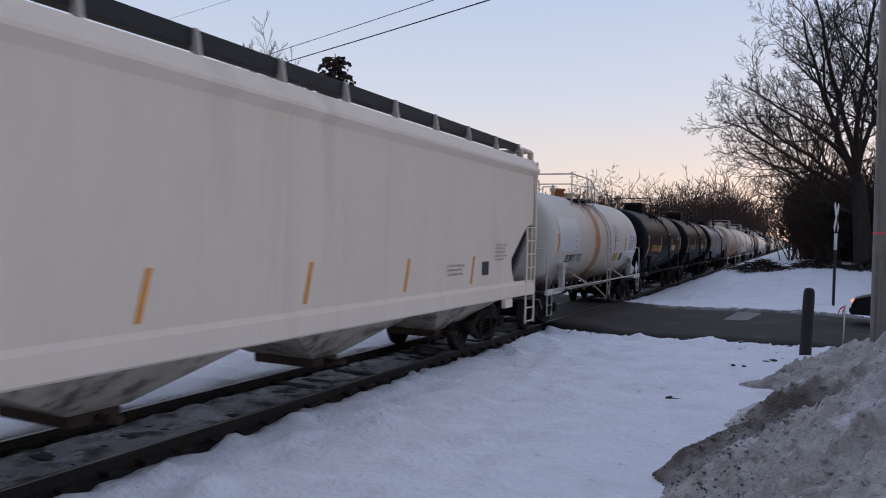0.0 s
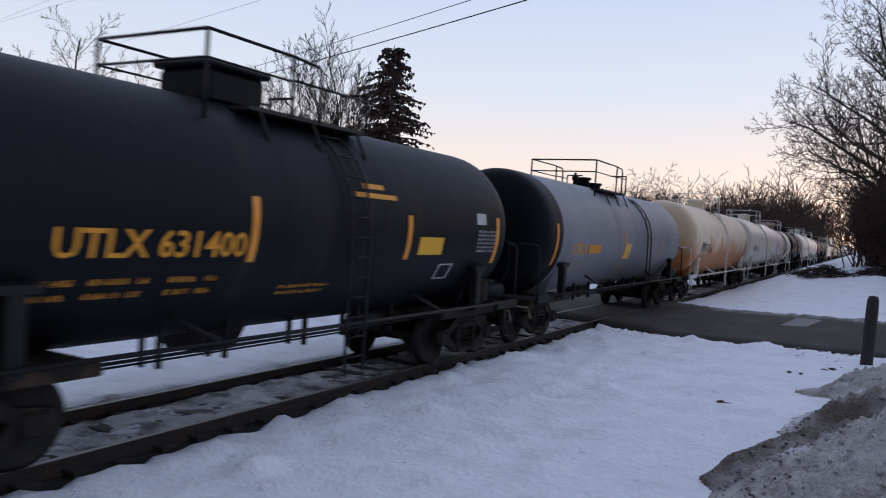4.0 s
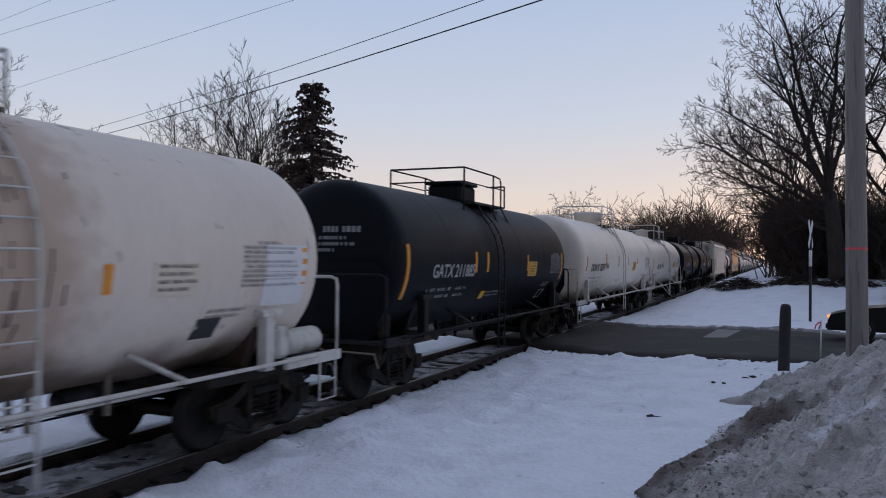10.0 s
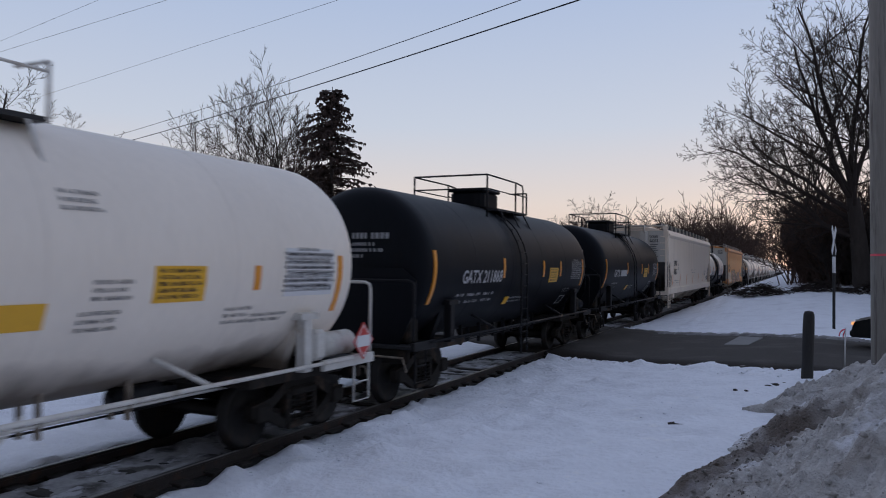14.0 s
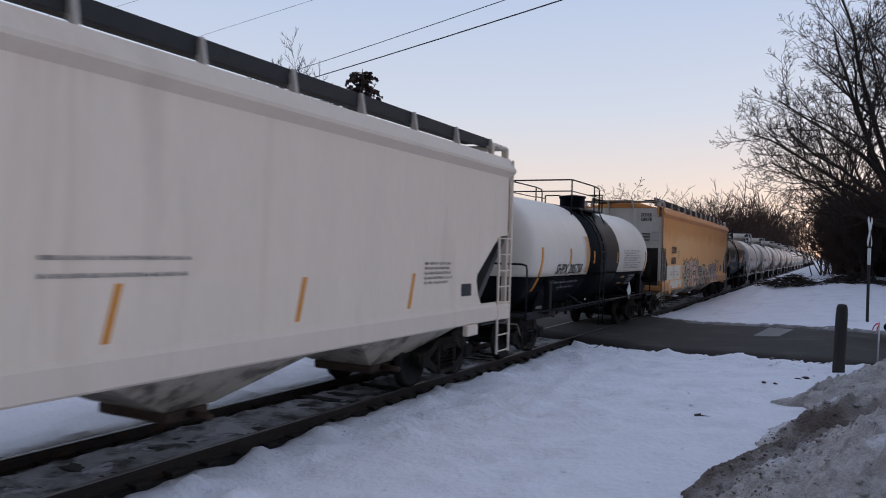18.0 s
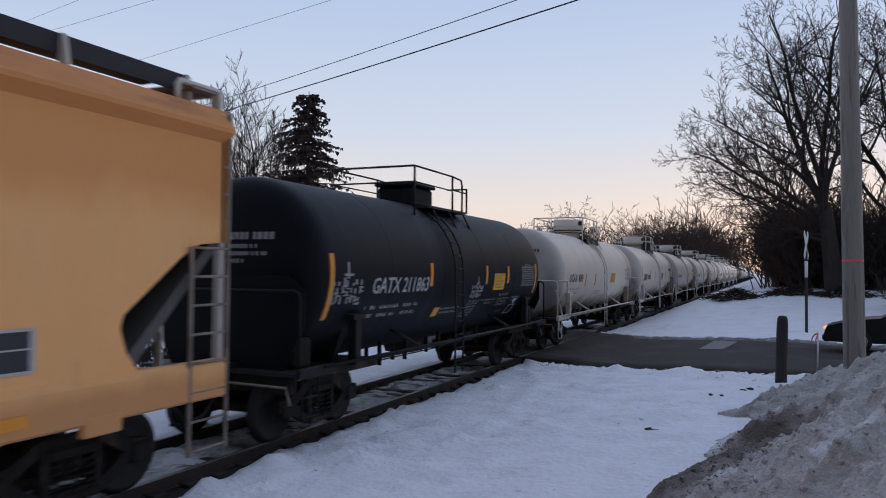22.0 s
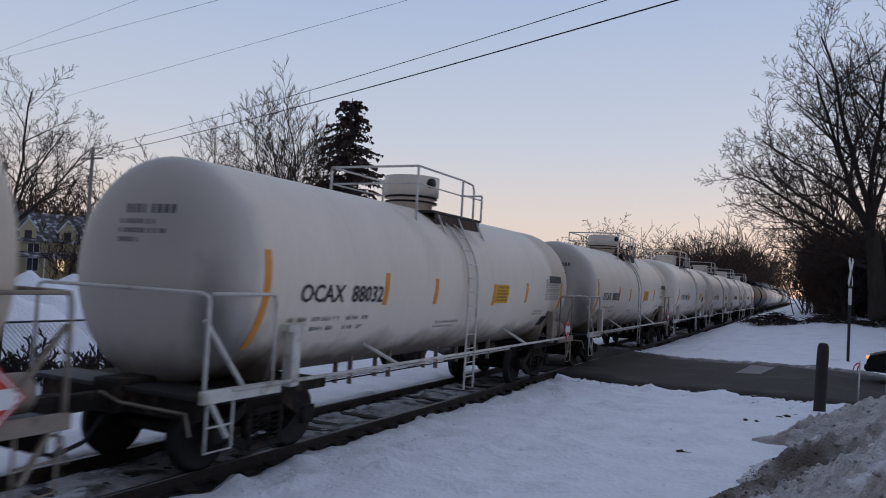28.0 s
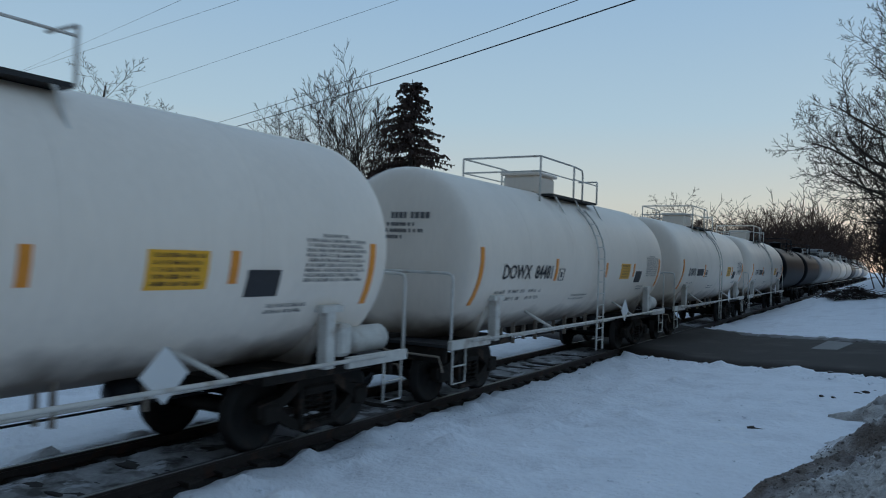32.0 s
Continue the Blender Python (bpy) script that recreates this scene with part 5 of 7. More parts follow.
def sideframe_geo():
    """Cast side frame: arched top chord, sagging tension chord and two columns, open between them."""
    g = Geo()
    top = [(1.08, 0.44), (1.08, 0.60), (0.70, 0.66), (0.40, 0.83)]
    under = [(0.36, 0.70), (0.66, 0.52), (0.74, 0.44)]
    g.prism(top + [(-y, z) for y, z in reversed(top)] + [(-y, z) for y, z in reversed(under)] + under, "x", 0.92, 1.05)
    low = [(0.78, 0.50), (0.70, 0.34), (0.36, 0.18)]
    inner = [(0.32, 0.29), (0.58, 0.44), (0.66, 0.52)]
    g.prism([(y, z) for y, z in low] + [(-y, z) for y, z in reversed(low)] + [(-y, z) for y, z in reversed(inner)] + inner, "x", 0.93, 1.04)
    for s in (-1, 1):
        g.box(0.92, 1.06, *sorted((s * 0.26, s * 0.36)), 0.24, 0.74, 0.02)
    g.box(0.90, 1.10, -0.30, 0.30, 0.62, 0.74, 0.03)
    g.box(0.90, 1.08, -0.34, 0.34, 0.17, 0.25, 0.02)
    return g


def springs_geo():
    g = Geo()
    for k in range(3):
        y = -0.2 + 0.2 * k
        pts = [(1.0 + 0.075 * math.cos(a * 0.9), y + 0.075 * math.sin(a * 0.9), 0.27 + 0.43 * a / 40) for a in range(41)]
        g.tube(pts, 0.016, 4)
    return g


def truck(car, y, wheels):
    t = part("truck", shared("truck_bolster", lambda: Geo().box(-1.0, 1.0, -0.2, 0.2, 0.42, 0.72, 0.04).box(-0.35, 0.35, -0.35, 0.35, 0.7, 0.92, 0.03).box(-0.8, 0.8, -0.46, -0.34, 0.28, 0.46, 0.02).box(-0.8, 0.8, 0.34, 0.46, 0.28, 0.46, 0.02), TRUCK), TRUCK, car, "grimy black two-axle truck")
    t.location = (0, y, 0)
    sf = shared("sideframe", sideframe_geo, TRUCK)
    part("sideframe", sf, TRUCK, t)
    ob = part("sideframe", sf, TRUCK, t)
    ob.rotation_euler = (0, 0, math.pi)
    for a in (-1, 1):
        for b in (-1, 1):
            part("bearing_housing", shared("bearing_housing", lambda: Geo().box(-0.105, 0.105, -0.14, 0.14, -0.12, 0.12, 0.03), TRUCK), TRUCK, t).location = (a * 0.99, b * 0.89, 0.48)
    part("spring_nest", shared("spring_nest", springs_geo, TRUCK), TRUCK, t)
    for s in (-1, 1):
        w = part("wheelset", shared("wheelset", wheel_geo, WHEEL), WHEEL, t, "worn steel wheels on an axle")
        w.location = (0, s * 0.89, 0.457)
        wheels.append((w, s * 0.89))
    return t


def coupler(car, y, s):
    g = Geo().box(-0.09, 0.09, min(y, y - s * 1.1), max(y, y - s * 1.1), 0.78, 0.98, 0.02)
    g.box(-0.16, 0.16, min(y + s * 0.02, y + s * 0.3), max(y + s * 0.02, y + s * 0.3), 0.72, 1.0, 0.05)
    part("coupler", g, TRUCK, car)
    part("air_hose", Geo().tube([(0.3, y - s * 0.25, 0.75), (0.32, y, 0.5), (0.2, y + s * 0.25, 0.38), (0.1, y + s * 0.42, 0.42)], 0.025, 6), DARKPIPE, car)


def end_gear(car, y, s, pipe, sill, style, front):
    """Stub sill, end platform, handrail and steps of one end; y is the tank's end, s the way out."""
    o = y + s * 0.9
    a, b = sorted((y - s * 1.6, y + s * 0.95))
    part("stub_sill", Geo().box(-0.22, 0.22, a, b, 0.72, 1.12, 0.03), TRUCK, car)
    part("bolster_pan", Geo().box(-1.28, 1.28, *sorted((y - s * 1.75, y + s * 0.35)), 0.88, 1.02, 0.02), TRUCK, car)
    sad = Geo()
    zc = AXLE
    arc = [(RADIUS * math.sin(q), zc - RADIUS * math.cos(q)) for q in [radians(k) for k in range(-58, 59, 8)]]
    sad.prism(arc + [(1.0, 0.98), (-1.0, 0.98)], "y", y - s * 0.75 - 0.08, y - s * 0.75 + 0.08)
    part("saddle", sad, sill, car)
    p0, p1 = sorted((o, o - s * 0.62))
    g = Geo().box(-1.42, 1.42, p0, p1, 1.0, 1.05)
    part("end_platform", g, GRATE, car)
    e0, e1 = sorted((o, o - s * (1.35 if style != "black" else 0.9)))
    part("end_sill_rail", Geo().box(1.42, 1.50, e0, e1, 0.97, 1.12, 0.01), pipe, car)
    top = 2.2
    part("end_handrail", Geo().tube([(1.45, o - s * 0.05, 1.0), (1.45, o - s * 0.05, top - 0.12), (1.43, o - s * 0.05, top - 0.03), (1.34, o - s * 0.05, top), (-1.34, o - s * 0.05, top), (-1.43, o - s * 0.05, top - 0.03), (-1.45, o - s * 0.05, top - 0.12), (-1.45, o - s * 0.05, 1.0)], 0.024, 6), pipe, car)
    if style == "braced":
        part("side_handrail", Geo().tube([(1.47, o - s * 0.08, top), (1.47, o - s * 1.15, top), (1.47, o - s * 1.2, top - 0.08), (1.47, o - s * 1.2, 1.0)], 0.022, 6), pipe, car)
        part("diagonal_brace", Geo().tube([(1.40, o - s * 0.05, 1.9), (1.44, o - s * 0.75, 1.04)], 0.03, 4), pipe, car)
        part("step_hanger", Geo().tube([(1.44, o - s * 0.15, 1.0), (1.46, o - s * 0.45, 0.55)], 0.03, 4), pipe, car)
    st = Geo().tube([(1.46, o - s * 0.1, 1.0), (1.46, o - s * 0.1, 0.42), (1.46, o - s * 0.52, 0.42), (1.46, o - s * 0.52, 1.0)], 0.018, 5)
    st.tube([(1.46, o - s * 0.1, 0.7), (1.46, o - s * 0.52, 0.7)], 0.014, 5)
    part("sill_step", st, pipe, car)
    part("bolster_post", Geo().box(1.30, 1.46, y - s * 0.78 - 0.09, y - s * 0.78 + 0.09, 1.0, 1.75, 0.015), pipe, car)
    part("bolster_gusset", Geo().prism([(1.02, 1.72), (1.48, 1.72), (1.48, 1.80), (1.02, 1.86)], "y", y - s * 0.78 - 0.2, y - s * 0.78 + 0.2), pipe, car)
    part("end_sill", Geo().box(-1.32, 1.32, *sorted((o - s * 0.08, o - s * 0.2)), 0.74, 1.0, 0.02), TRUCK, car, "grimy end sill")
    part("uncoupling_lever", Geo().tube([(1.38, o + s * 0.06, 0.62), (1.3, o + s * 0.06, 0.86), (0.3, o + s * 0.08, 0.88), (0.1, o + s * 0.2, 1.0)], 0.018, 5), SOILPIPE, car)
    coupler(car, y + s * 1.45, s)
    if not front:
        part("brake_reservoir", Geo().lathe([(-0.45, 0.0), (-0.43, 0.12), (-0.37, 0.19), (0.37, 0.19), (0.43, 0.12), (0.45, 0.0)], 16, "y", (1.12, y + s * 0.30, 1.28)), pipe if style != "black" else BLACK, car)
        part("brake_valve", Geo().box(1.18, 1.42, y - s * 0.42 - 0.14, y - s * 0.42 + 0.14, 1.12, 1.55, 0.05), pipe if style != "black" else TRUCK, car)


def dome_gear(car, y, dome, rail, mat_dome, spread=(-1.5, 1.45), off=0.0):
    """Fittings on top: housing, walkway, railing and ladder; y is the housing's place."""
    top = AXLE + RADIUS
    stand, y = y, y + off
    if dome == "drum":
        g = Geo().lathe([(-0.15, 0.44), (0.08, 0.44), (0.10, 0.52), (0.14, 0.52), (0.15, 0.46), (0.19, 0.46), (0.20, 0.52), (0.24, 0.52), (0.25, 0.56), (0.64, 0.57), (0.65, 0.5), (0.68, 0.0)], 26, "z", (0, y, top))
        part("housing", g, mat_dome, car, "drum-shaped valve housing")
        for k in (0.12, 0.22):
            part("housing_groove", Geo().lathe([(k - 0.02, 0.50), (k - 0.02, 0.535), (k + 0.02, 0.535), (k + 0.02, 0.50)], 26, "z", (0, y, top)), DARKPIPE, car)
        part("rusty_skirt", Geo().box(0.93, 0.955, y - 0.75, y + 1.35, top - 0.36, top - 0.16), RUSTGATE, car, "rust-stained plate under the walkway")
        part("housing_hatch", Geo().tube([(0.50, y - 0.18, top + 0.5), (0.585, y - 0.20, top + 0.5)], 0.1, 10), GRATE, car)
    elif dome == "flat":
        part("housing", Geo().lathe([(-0.15, 0.50), (0.14, 0.50), (0.15, 0.58), (0.40, 0.58), (0.42, 0.61), (0.46, 0.61), (0.48, 0.5), (0.52, 0.0)], 26, "z", (0, y, top)), mat_dome, car, "wide flat-lidded valve housing")
    elif dome == "low":
        part("housing", Geo().lathe([(-0.15, 0.40), (0.32, 0.40), (0.34, 0.43), (0.40, 0.43), (0.41, 0.36), (0.46, 0.0)], 24, "z", (0, y, top)), mat_dome, car, "round valve housing")
    elif dome == "box":
        part("housing", Geo().box(-0.45, 0.45, y - 0.52, y + 0.52, top - 0.1, top + 0.38, 0.08), mat_dome, car, "flat box valve housing")
        part("housing_lid", Geo().box(-0.49, 0.49, y - 0.57, y + 0.57, top + 0.36, top + 0.44, 0.03), mat_dome, car)
    else:
        part("housing", Geo().lathe([(-0.15, 0.20), (0.2, 0.20), (0.22, 0.25), (0.28, 0.25), (0.3, 0.0)], 18, "z", (0, y + 0.2, top)), mat_dome, car, "small valve housing")
        part("relief_valve", Geo().lathe([(-0.1, 0.06), (0.12, 0.06), (0.14, 0.1), (0.24, 0.1), (0.26, 0.04), (0.34, 0.04), (0.35, 0.0)], 12, "z", (0.1, y - 0.75, top)), mat_dome, car)
        part("manway_cover", Geo().lathe([(-0.1, 0.30), (0.1, 0.30), (0.12, 0.34), (0.17, 0.34), (0.19, 0.0)], 18, "z", (0, y + 0.95, top)), mat_dome, car)
    y = stand
    y0, y1 = y + spread[0], y + spread[1]
    zp = top - 0.13
    xo = 0.95
    part("walkway", Geo().box(0.50, xo, y0 + 0.7, y1, zp - 0.02, zp + 0.03), GRATE, car, "grating walkway beside the housing")
    part("walkway", Geo().box(-xo, -0.50, y0 + 0.7, y1, zp - 0.02, zp + 0.03), GRATE, car, "grating walkway beside the housing")
    for k in range(3):
        yy = y0 + 0.9 + k * (y1 - y0 - 1.1) / 2
        part("walkway_bracket", Geo().tube([(xo - 0.03, yy, zp), (skin(top - 0.62) - 0.03, yy, top - 0.62)], 0.022, 4), rail, car)
    zt = top + 0.64
    for sx in (-1, 1):
        for k, yy in enumerate((y0, y + 0.45, y1)):
            part("railing_post", Geo().tube([(sx * xo, yy, zp - (0.25 if k == 0 else 0)), (sx * xo, yy, zt - (0.2 if k == 2 else 0))], 0.024, 6), rail, car)
        part("railing", Geo().tube([(sx * xo, y0, zt), (sx * xo, y + 0.45, zt), (sx * xo, y + 0.95, zt - 0.03), (sx * xo, y + 1.02, zt - 0.15), (sx * xo, y + 1.02, zp)], 0.022, 6), rail, car)
        part("railing", Geo().tube([(sx * xo, y0, zt - 0.32), (sx * xo, y + 0.45, zt - 0.32)], 0.016, 6), rail, car)
        part("railing", Geo().tube([(sx * xo, y + 0.45, zt - 0.3), (sx * xo, y1, zt - 0.3)], 0.018, 6), rail, car)
    part("railing", Geo().tube([(-xo, y0, zt), (xo, y0, zt)], 0.022, 6), rail, car)
    part("railing", Geo().tube([(-xo, y0, zt - 0.32), (xo, y0, zt - 0.32)], 0.018, 6), rail, car)
    part("railing", Geo().tube([(-xo, y1, zt - 0.2), (-0.45, y1, zt - 0.2)], 0.02, 6), rail, car)
    part("railing", Geo().tube([(0.45, y1, zt - 0.2), (xo, y1, zt - 0.2)], 0.02, 6), rail, car)


def side_ladder(car, y, rail, cage=False):
    zs = [3.62 - 0.27 * k for k in range(12)]

    def out(z):
        return (skin(max(z, AXLE)) + 0.07) if z > AXLE else RADIUS + 0.07
    for s in (-0.21, 0.21):
        pts = [(out(z), y + s, z) for z in (3.7, 3.5, 3.3, 3.0, 2.7, 2.4, 1.8, 1.15, 0.42)]
        part("ladder_stile", Geo().tube(pts, 0.022, 5), rail, car)
    for z in zs:
        part("rung", Geo().tube([(out(z), y - 0.21, z), (out(z), y + 0.21, z)], 0.012, 5), rail, car)
    if cage:
        for s in (-1, 1):
            part("ladder_brace", Geo().tube([(1.54, y + s * 0.21, 0.5), (1.2, y + s * 1.2, 1.08)], 0.02, 4), rail, car)


HEAD, ROUND = 0.56, 3.4      # how far the domed heads stand out, and how blunt they are


def head_profile(y, s, grow_by=0.0):
    out = []
    for k in range(11):
        a = math.pi / 2 * k / 10
        out.append((y + s * HEAD * max(math.cos(a), 0.0) ** (2 / ROUND), (RADIUS + grow_by) * math.sin(a) ** (2 / ROUND)))
    return out


def tank_car(place, f, r, label, shell, style="white", pipe=None, dome="low", dome_at=0.0, ladder=0.9, name="tank_car", cage=False, sill=None, detail=True, spread=(-1.5, 1.45), off=0.0, nose=0.0, tail=0.0, inset=0.35, shield=False):
    """f and r: where the straight tank begins and ends, in metres along the train."""
    c = (f + r) / 2
    half = (r - f) / 2
    pipe = pipe or (DARKPIPE if style == "black" else GALV)
    car = thing(name, label, "rail tank car", pose(XC, c, 0), "cars of the passing train")
    prof = head_profile(-half + nose, -1)
    for k in range(1, 12):
        prof.append((-half + 2 * half * k / 12, RADIUS))
    prof += head_profile(half + tail, 1)[::-1]
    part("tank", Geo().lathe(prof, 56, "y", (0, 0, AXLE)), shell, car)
    wheels = []
    ty = half - inset
    if detail:
        for s in (-1, 1):
            end = half + tail if s > 0 else half - nose
            truck(car, s * (ty if s > 0 else ty - nose), wheels)
            end_gear(car, s * end, s, SOILPIPE if style == "braced" and s > 0 else pipe, sill or shell, style, s < 0)
            if s > 0:
                part("brake_rigging", Geo().box(-0.9, 0.55, end + 0.12, end + 0.5, 1.05, 1.62, 0.05).box(-0.3, 0.3, end + 0.1, end + 0.75, 0.95, 1.2, 0.03), TRUCK, car, "grimy black brake rigging")
            if shield:
                o = end + 0.62
                part("head_shield", Geo().prism([(-1.05, 1.05), (1.05, 1.05), (1.38, 1.7), (1.38, 2.2), (1.1, 2.42), (-1.1, 2.42), (-1.38, 2.2), (-1.38, 1.7)], "y", *sorted((s * o, s * (o + 0.03)))), BLACK, car, "black half-height head shield")
                part("brake_gear", Geo().box(0.5, 1.2, *sorted((s * (end + 0.15), s * (end + 0.55))), 1.05, 1.5, 0.05), TRUCK, car)
        seam = Geo()
        for k in (-0.62, -0.2, 0.22, 0.63):
            seam.lathe([(k * half - 0.02, RADIUS + 0.001), (k * half - 0.01, RADIUS + 0.004), (k * half + 0.01, RADIUS + 0.004), (k * half + 0.02, RADIUS + 0.001)], 56, "y", (0, 0, AXLE))
        part("weld_seam", seam, shell, car)
        dome_gear(car, dome_at, dome, pipe, shell if style != "black" else BLACK, spread, off)
        side_ladder(car, dome_at + ladder, pipe, cage)
        part("side_handrail", Geo().tube([(RADIUS + 0.05, -half - 0.2, 1.1), (RADIUS + 0.05, half + 0.2, 1.1)], 0.026, 6), pipe, car, "long side grab rail")
        for k in (-0.42, 0.55):
            part("handrail_stanchion", Geo().tube([(1.52, k * half, 1.1), (1.12, k * half - 0.45, 1.42)], 0.03, 5), pipe, car)
        part("brake_pipe", Geo().tube([(0.75, -half + 1.4, 0.86), (0.75, half - 1.4, 0.86)], 0.02, 6), pipe, car)
        part("brake_rod", Geo().tube([(0.45, -half + 1.2, 0.74), (0.45, half - 1.2, 0.74)], 0.014, 5), DARKPIPE, car)
        for k in (-0.45, -0.25, 0.05, 0.3, 0.48):
            part("pipe_hanger", Geo().box(0.70, 0.78, k * half - 0.014, k * half + 0.014, 0.72, 1.3).box(0.42, 0.50, k * half - 0.014, k * half + 0.014, 0.70, 1.1), SOILPIPE if style != "black" else DARKPIPE, car)
        part("outlet_skid", Geo().prism([(dome_at - 0.55, 1.05), (dome_at - 0.3, 0.72), (dome_at + 0.3, 0.72), (dome_at + 0.55, 1.05)], "x", -0.3, 0.3), TRUCK, car)
        part("brake_cylinder", Geo().lathe([(-0.35, 0.0), (-0.34, 0.14), (0.3, 0.15), (0.32, 0.08), (0.6, 0.05), (0.6, 0.0)], 12, "y", (0.55, half - 2.9, 0.92)), DARKPIPE, car)
    else:
        for s in (-1, 1):
            truck(car, s * ty, wheels)
            coupler(car, s * (half + 1.45), s)
            part("stub_sill", Geo().box(-0.22, 0.22, *sorted((s * half - s * 1.6, s * half + s * 0.95)), 0.72, 1.12, 0.03), TRUCK, car)
        dome_gear(car, dome_at, dome, pipe, shell, spread)
        part("side_handrail", Geo().tube([(1.52, -half - 0.9, 1.1), (1.52, half + 0.9, 1.1)], 0.03, 5), pipe, car)
    CARS.append((car, c, wheels))
    return car, half


def stripes(car, places, z0=2.12, z1=2.62, width=0.11, material=None):
    for y in places:
        y, lo, hi = y if isinstance(y, tuple) else (y, z0, z1)
        part("reflective_stripe", bars([(y - width / 2, y + width / 2, lo, hi)]), material or STRIPE, car, "amber reflective stripe")


def placard(car, y, z=1.33, x=1.58, red=True):
    g = Geo().add([(x, y - 0.28, z), (x, y, z - 0.28), (x, y + 0.28, z), (x, y, z + 0.28), (x - 0.015, y - 0.28, z), (x - 0.015, y, z - 0.28), (x - 0.015, y + 0.28, z), (x - 0.015, y, z + 0.28)], [(0, 1, 2, 3), (7, 6, 5, 4), (0, 4, 5, 1), (1, 5, 6, 2), (2, 6, 7, 3), (3, 7, 4, 0)])
    p = part("placard", g, RED if red else SIGNWHITE, car, "red and white diamond placard" if red else "white diamond placard")
    if red:
        band_ = [(-0.19, 0.085), (-0.19, -0.085), (0.19, -0.085), (0.19, 0.085)]
        part("placard_colour", Geo().add([(x + 0.003, y + a, z + b) for a, b in band_], [(0, 1, 2, 3)]), SIGNWHITE, p, "white middle field")
        rim = [(0.25, 0.0), (0.0, -0.25), (-0.25, 0.0), (0.0, 0.25)]
        ring = Geo().add([(x + 0.003, y + a, z + b) for a, b in rim] + [(x + 0.003, y + 0.9 * a, z + 0.9 * b) for a, b in rim], [(k, k + 4, (k + 1) % 4 + 4, (k + 1) % 4) for k in range(4)])
        part("placard_colour", ring, SIGNWHITE, p, "white line inside the edge")


def markings(car, half, text, ink, at, width, z=2.08, size=0.25, decal=None, shear=0.0, place_sheet=True):
    """Reporting marks near the front, data lines under them, a capacity table at the back; at and width are metres behind the tank's front."""
    at -= half
    if text:
        lettering(text, at, z, size, ink, car, shear=shear, width=width)
    q = width / 2.2
    for k, row in enumerate(((-0.12, 0.02, 0.08, 0.3, 0.42, 0.86, 0.93, 1.12, 1.3, 1.68, 1.75, 1.92), (-0.12, 0.02, 0.08, 0.26, 0.42, 0.8, 0.87, 1.06, 1.3, 1.62, 1.69, 1.88))):
        zz = z - 0.24 - 0.14 * k
        part("data_stencil", script([(at + q * row[i], at + q * row[i + 1], zz - 0.03, zz + 0.03) for i in range(0, 12, 2)]), FAINT if ink is INK else ink, car)
    part("data_stencil", script(lines_block(-0.9, z - 0.38, (1.0, 0.9), 0.08, 0.03)), FAINT if ink is INK else ink, car)
    if place_sheet:
        part("data_table", script(lines_block(half - 1.4, 2.68, [(0.3, 0.8), (0, 1.15), (0.02, 1.1), (0, 1.15), (0, 1.1), (0.05, 1.15), (0, 1.12), (0, 1.15), (0, 1.05), (0, 1.15)], 0.06, 0.018)), FAINT if ink is INK else ink, car)
        part("data_stencil", script(lines_block(half - 1.9, 1.85, (0.7, 0.62), 0.07, 0.03)), FAINT if ink is INK else ink, car)
    if decal:
        d = part("warning_decal", bars([(decal, decal + 0.74, 2.05, 2.44)]), YELLOW, car, "yellow warning decal")
        part("decal_print", script(lines_block(decal + 0.06, 2.40, (0.62, 0.58, 0.62, 0.56, 0.6), 0.07, 0.018), at=0.004), INK, d)


def frame_mark(car, y, z, ink=None):
    """A small stencilled frame with a short mark in it."""
    part("frame_stencil", bars([(y, y + 0.28, z, z + 0.015), (y, y + 0.28, z + 0.235, z + 0.25), (y, y + 0.015, z + 0.015, z + 0.235), (y + 0.265, y + 0.28, z + 0.015, z + 0.235), (y + 0.1, y + 0.18, z + 0.07, z + 0.18)]), ink or FAINT, car)


def head_lines(car, half, ink=None, z=3.1):
    """Small stencilled lines on the front tank head."""
    g = Geo()
    dice = random.Random(3)

    def depth(x, zz):
        q = max(0.0, 1 - (math.hypot(x, zz - AXLE) / RADIUS) ** ROUND) ** (1 / ROUND)
        return -half - HEAD * q - 0.012
    for zz, h, a, b in ((z, 0.11, 0.0, 0.72), (z - 0.13, 0.06, -0.08, 0.5), (z - 0.24, 0.06, -0.1, 0.62), (z - 0.35, 0.06, -0.1, 0.25)):
        x = a
        while x < b:
            w = h * dice.uniform(0.45, 0.75)
            c, d = x, x + w
            g.add([(c, depth(c, zz), zz), (d, depth(d, zz), zz), (d, depth(d, zz + h), zz + h), (c, depth(c, zz + h), zz + h)], [(0, 1, 2, 3)])
            x += w + h * (0.22 if dice.random() < 0.8 else 0.8)
    part("end_stencil", g, ink or FAINT, car)


def scribble(car, y0, y1, z0, z1):
    """A hastily sprayed tag: loose dark strokes with no letters in them."""
    dice = random.Random(12)
    g = Geo()
    y = y0
    while y < y1:
        w = dice.uniform(0.12, 0.3)
        path = [(y + w * (k / 5 + dice.uniform(-0.2, 0.2)), dice.uniform(z0, z1)) for k in range(6)]
        for (a, b), (c, d) in zip(path, path[1:]):
            n = Vector((-(d - b), c - a)).normalized() * 0.011
            quad = [(a + n.x, b + n.y), (a - n.x, b - n.y), (c - n.x, d - n.y), (c + n.x, d + n.y)]
            g.add([(skin(q) + 0.013, p, q) for p, q in quad], [(0, 1, 2, 3)])
        y += w * dice.uniform(1.0, 1.6)
    part("graffiti", g, FAINT, car, "thin dark sprayed scribble")


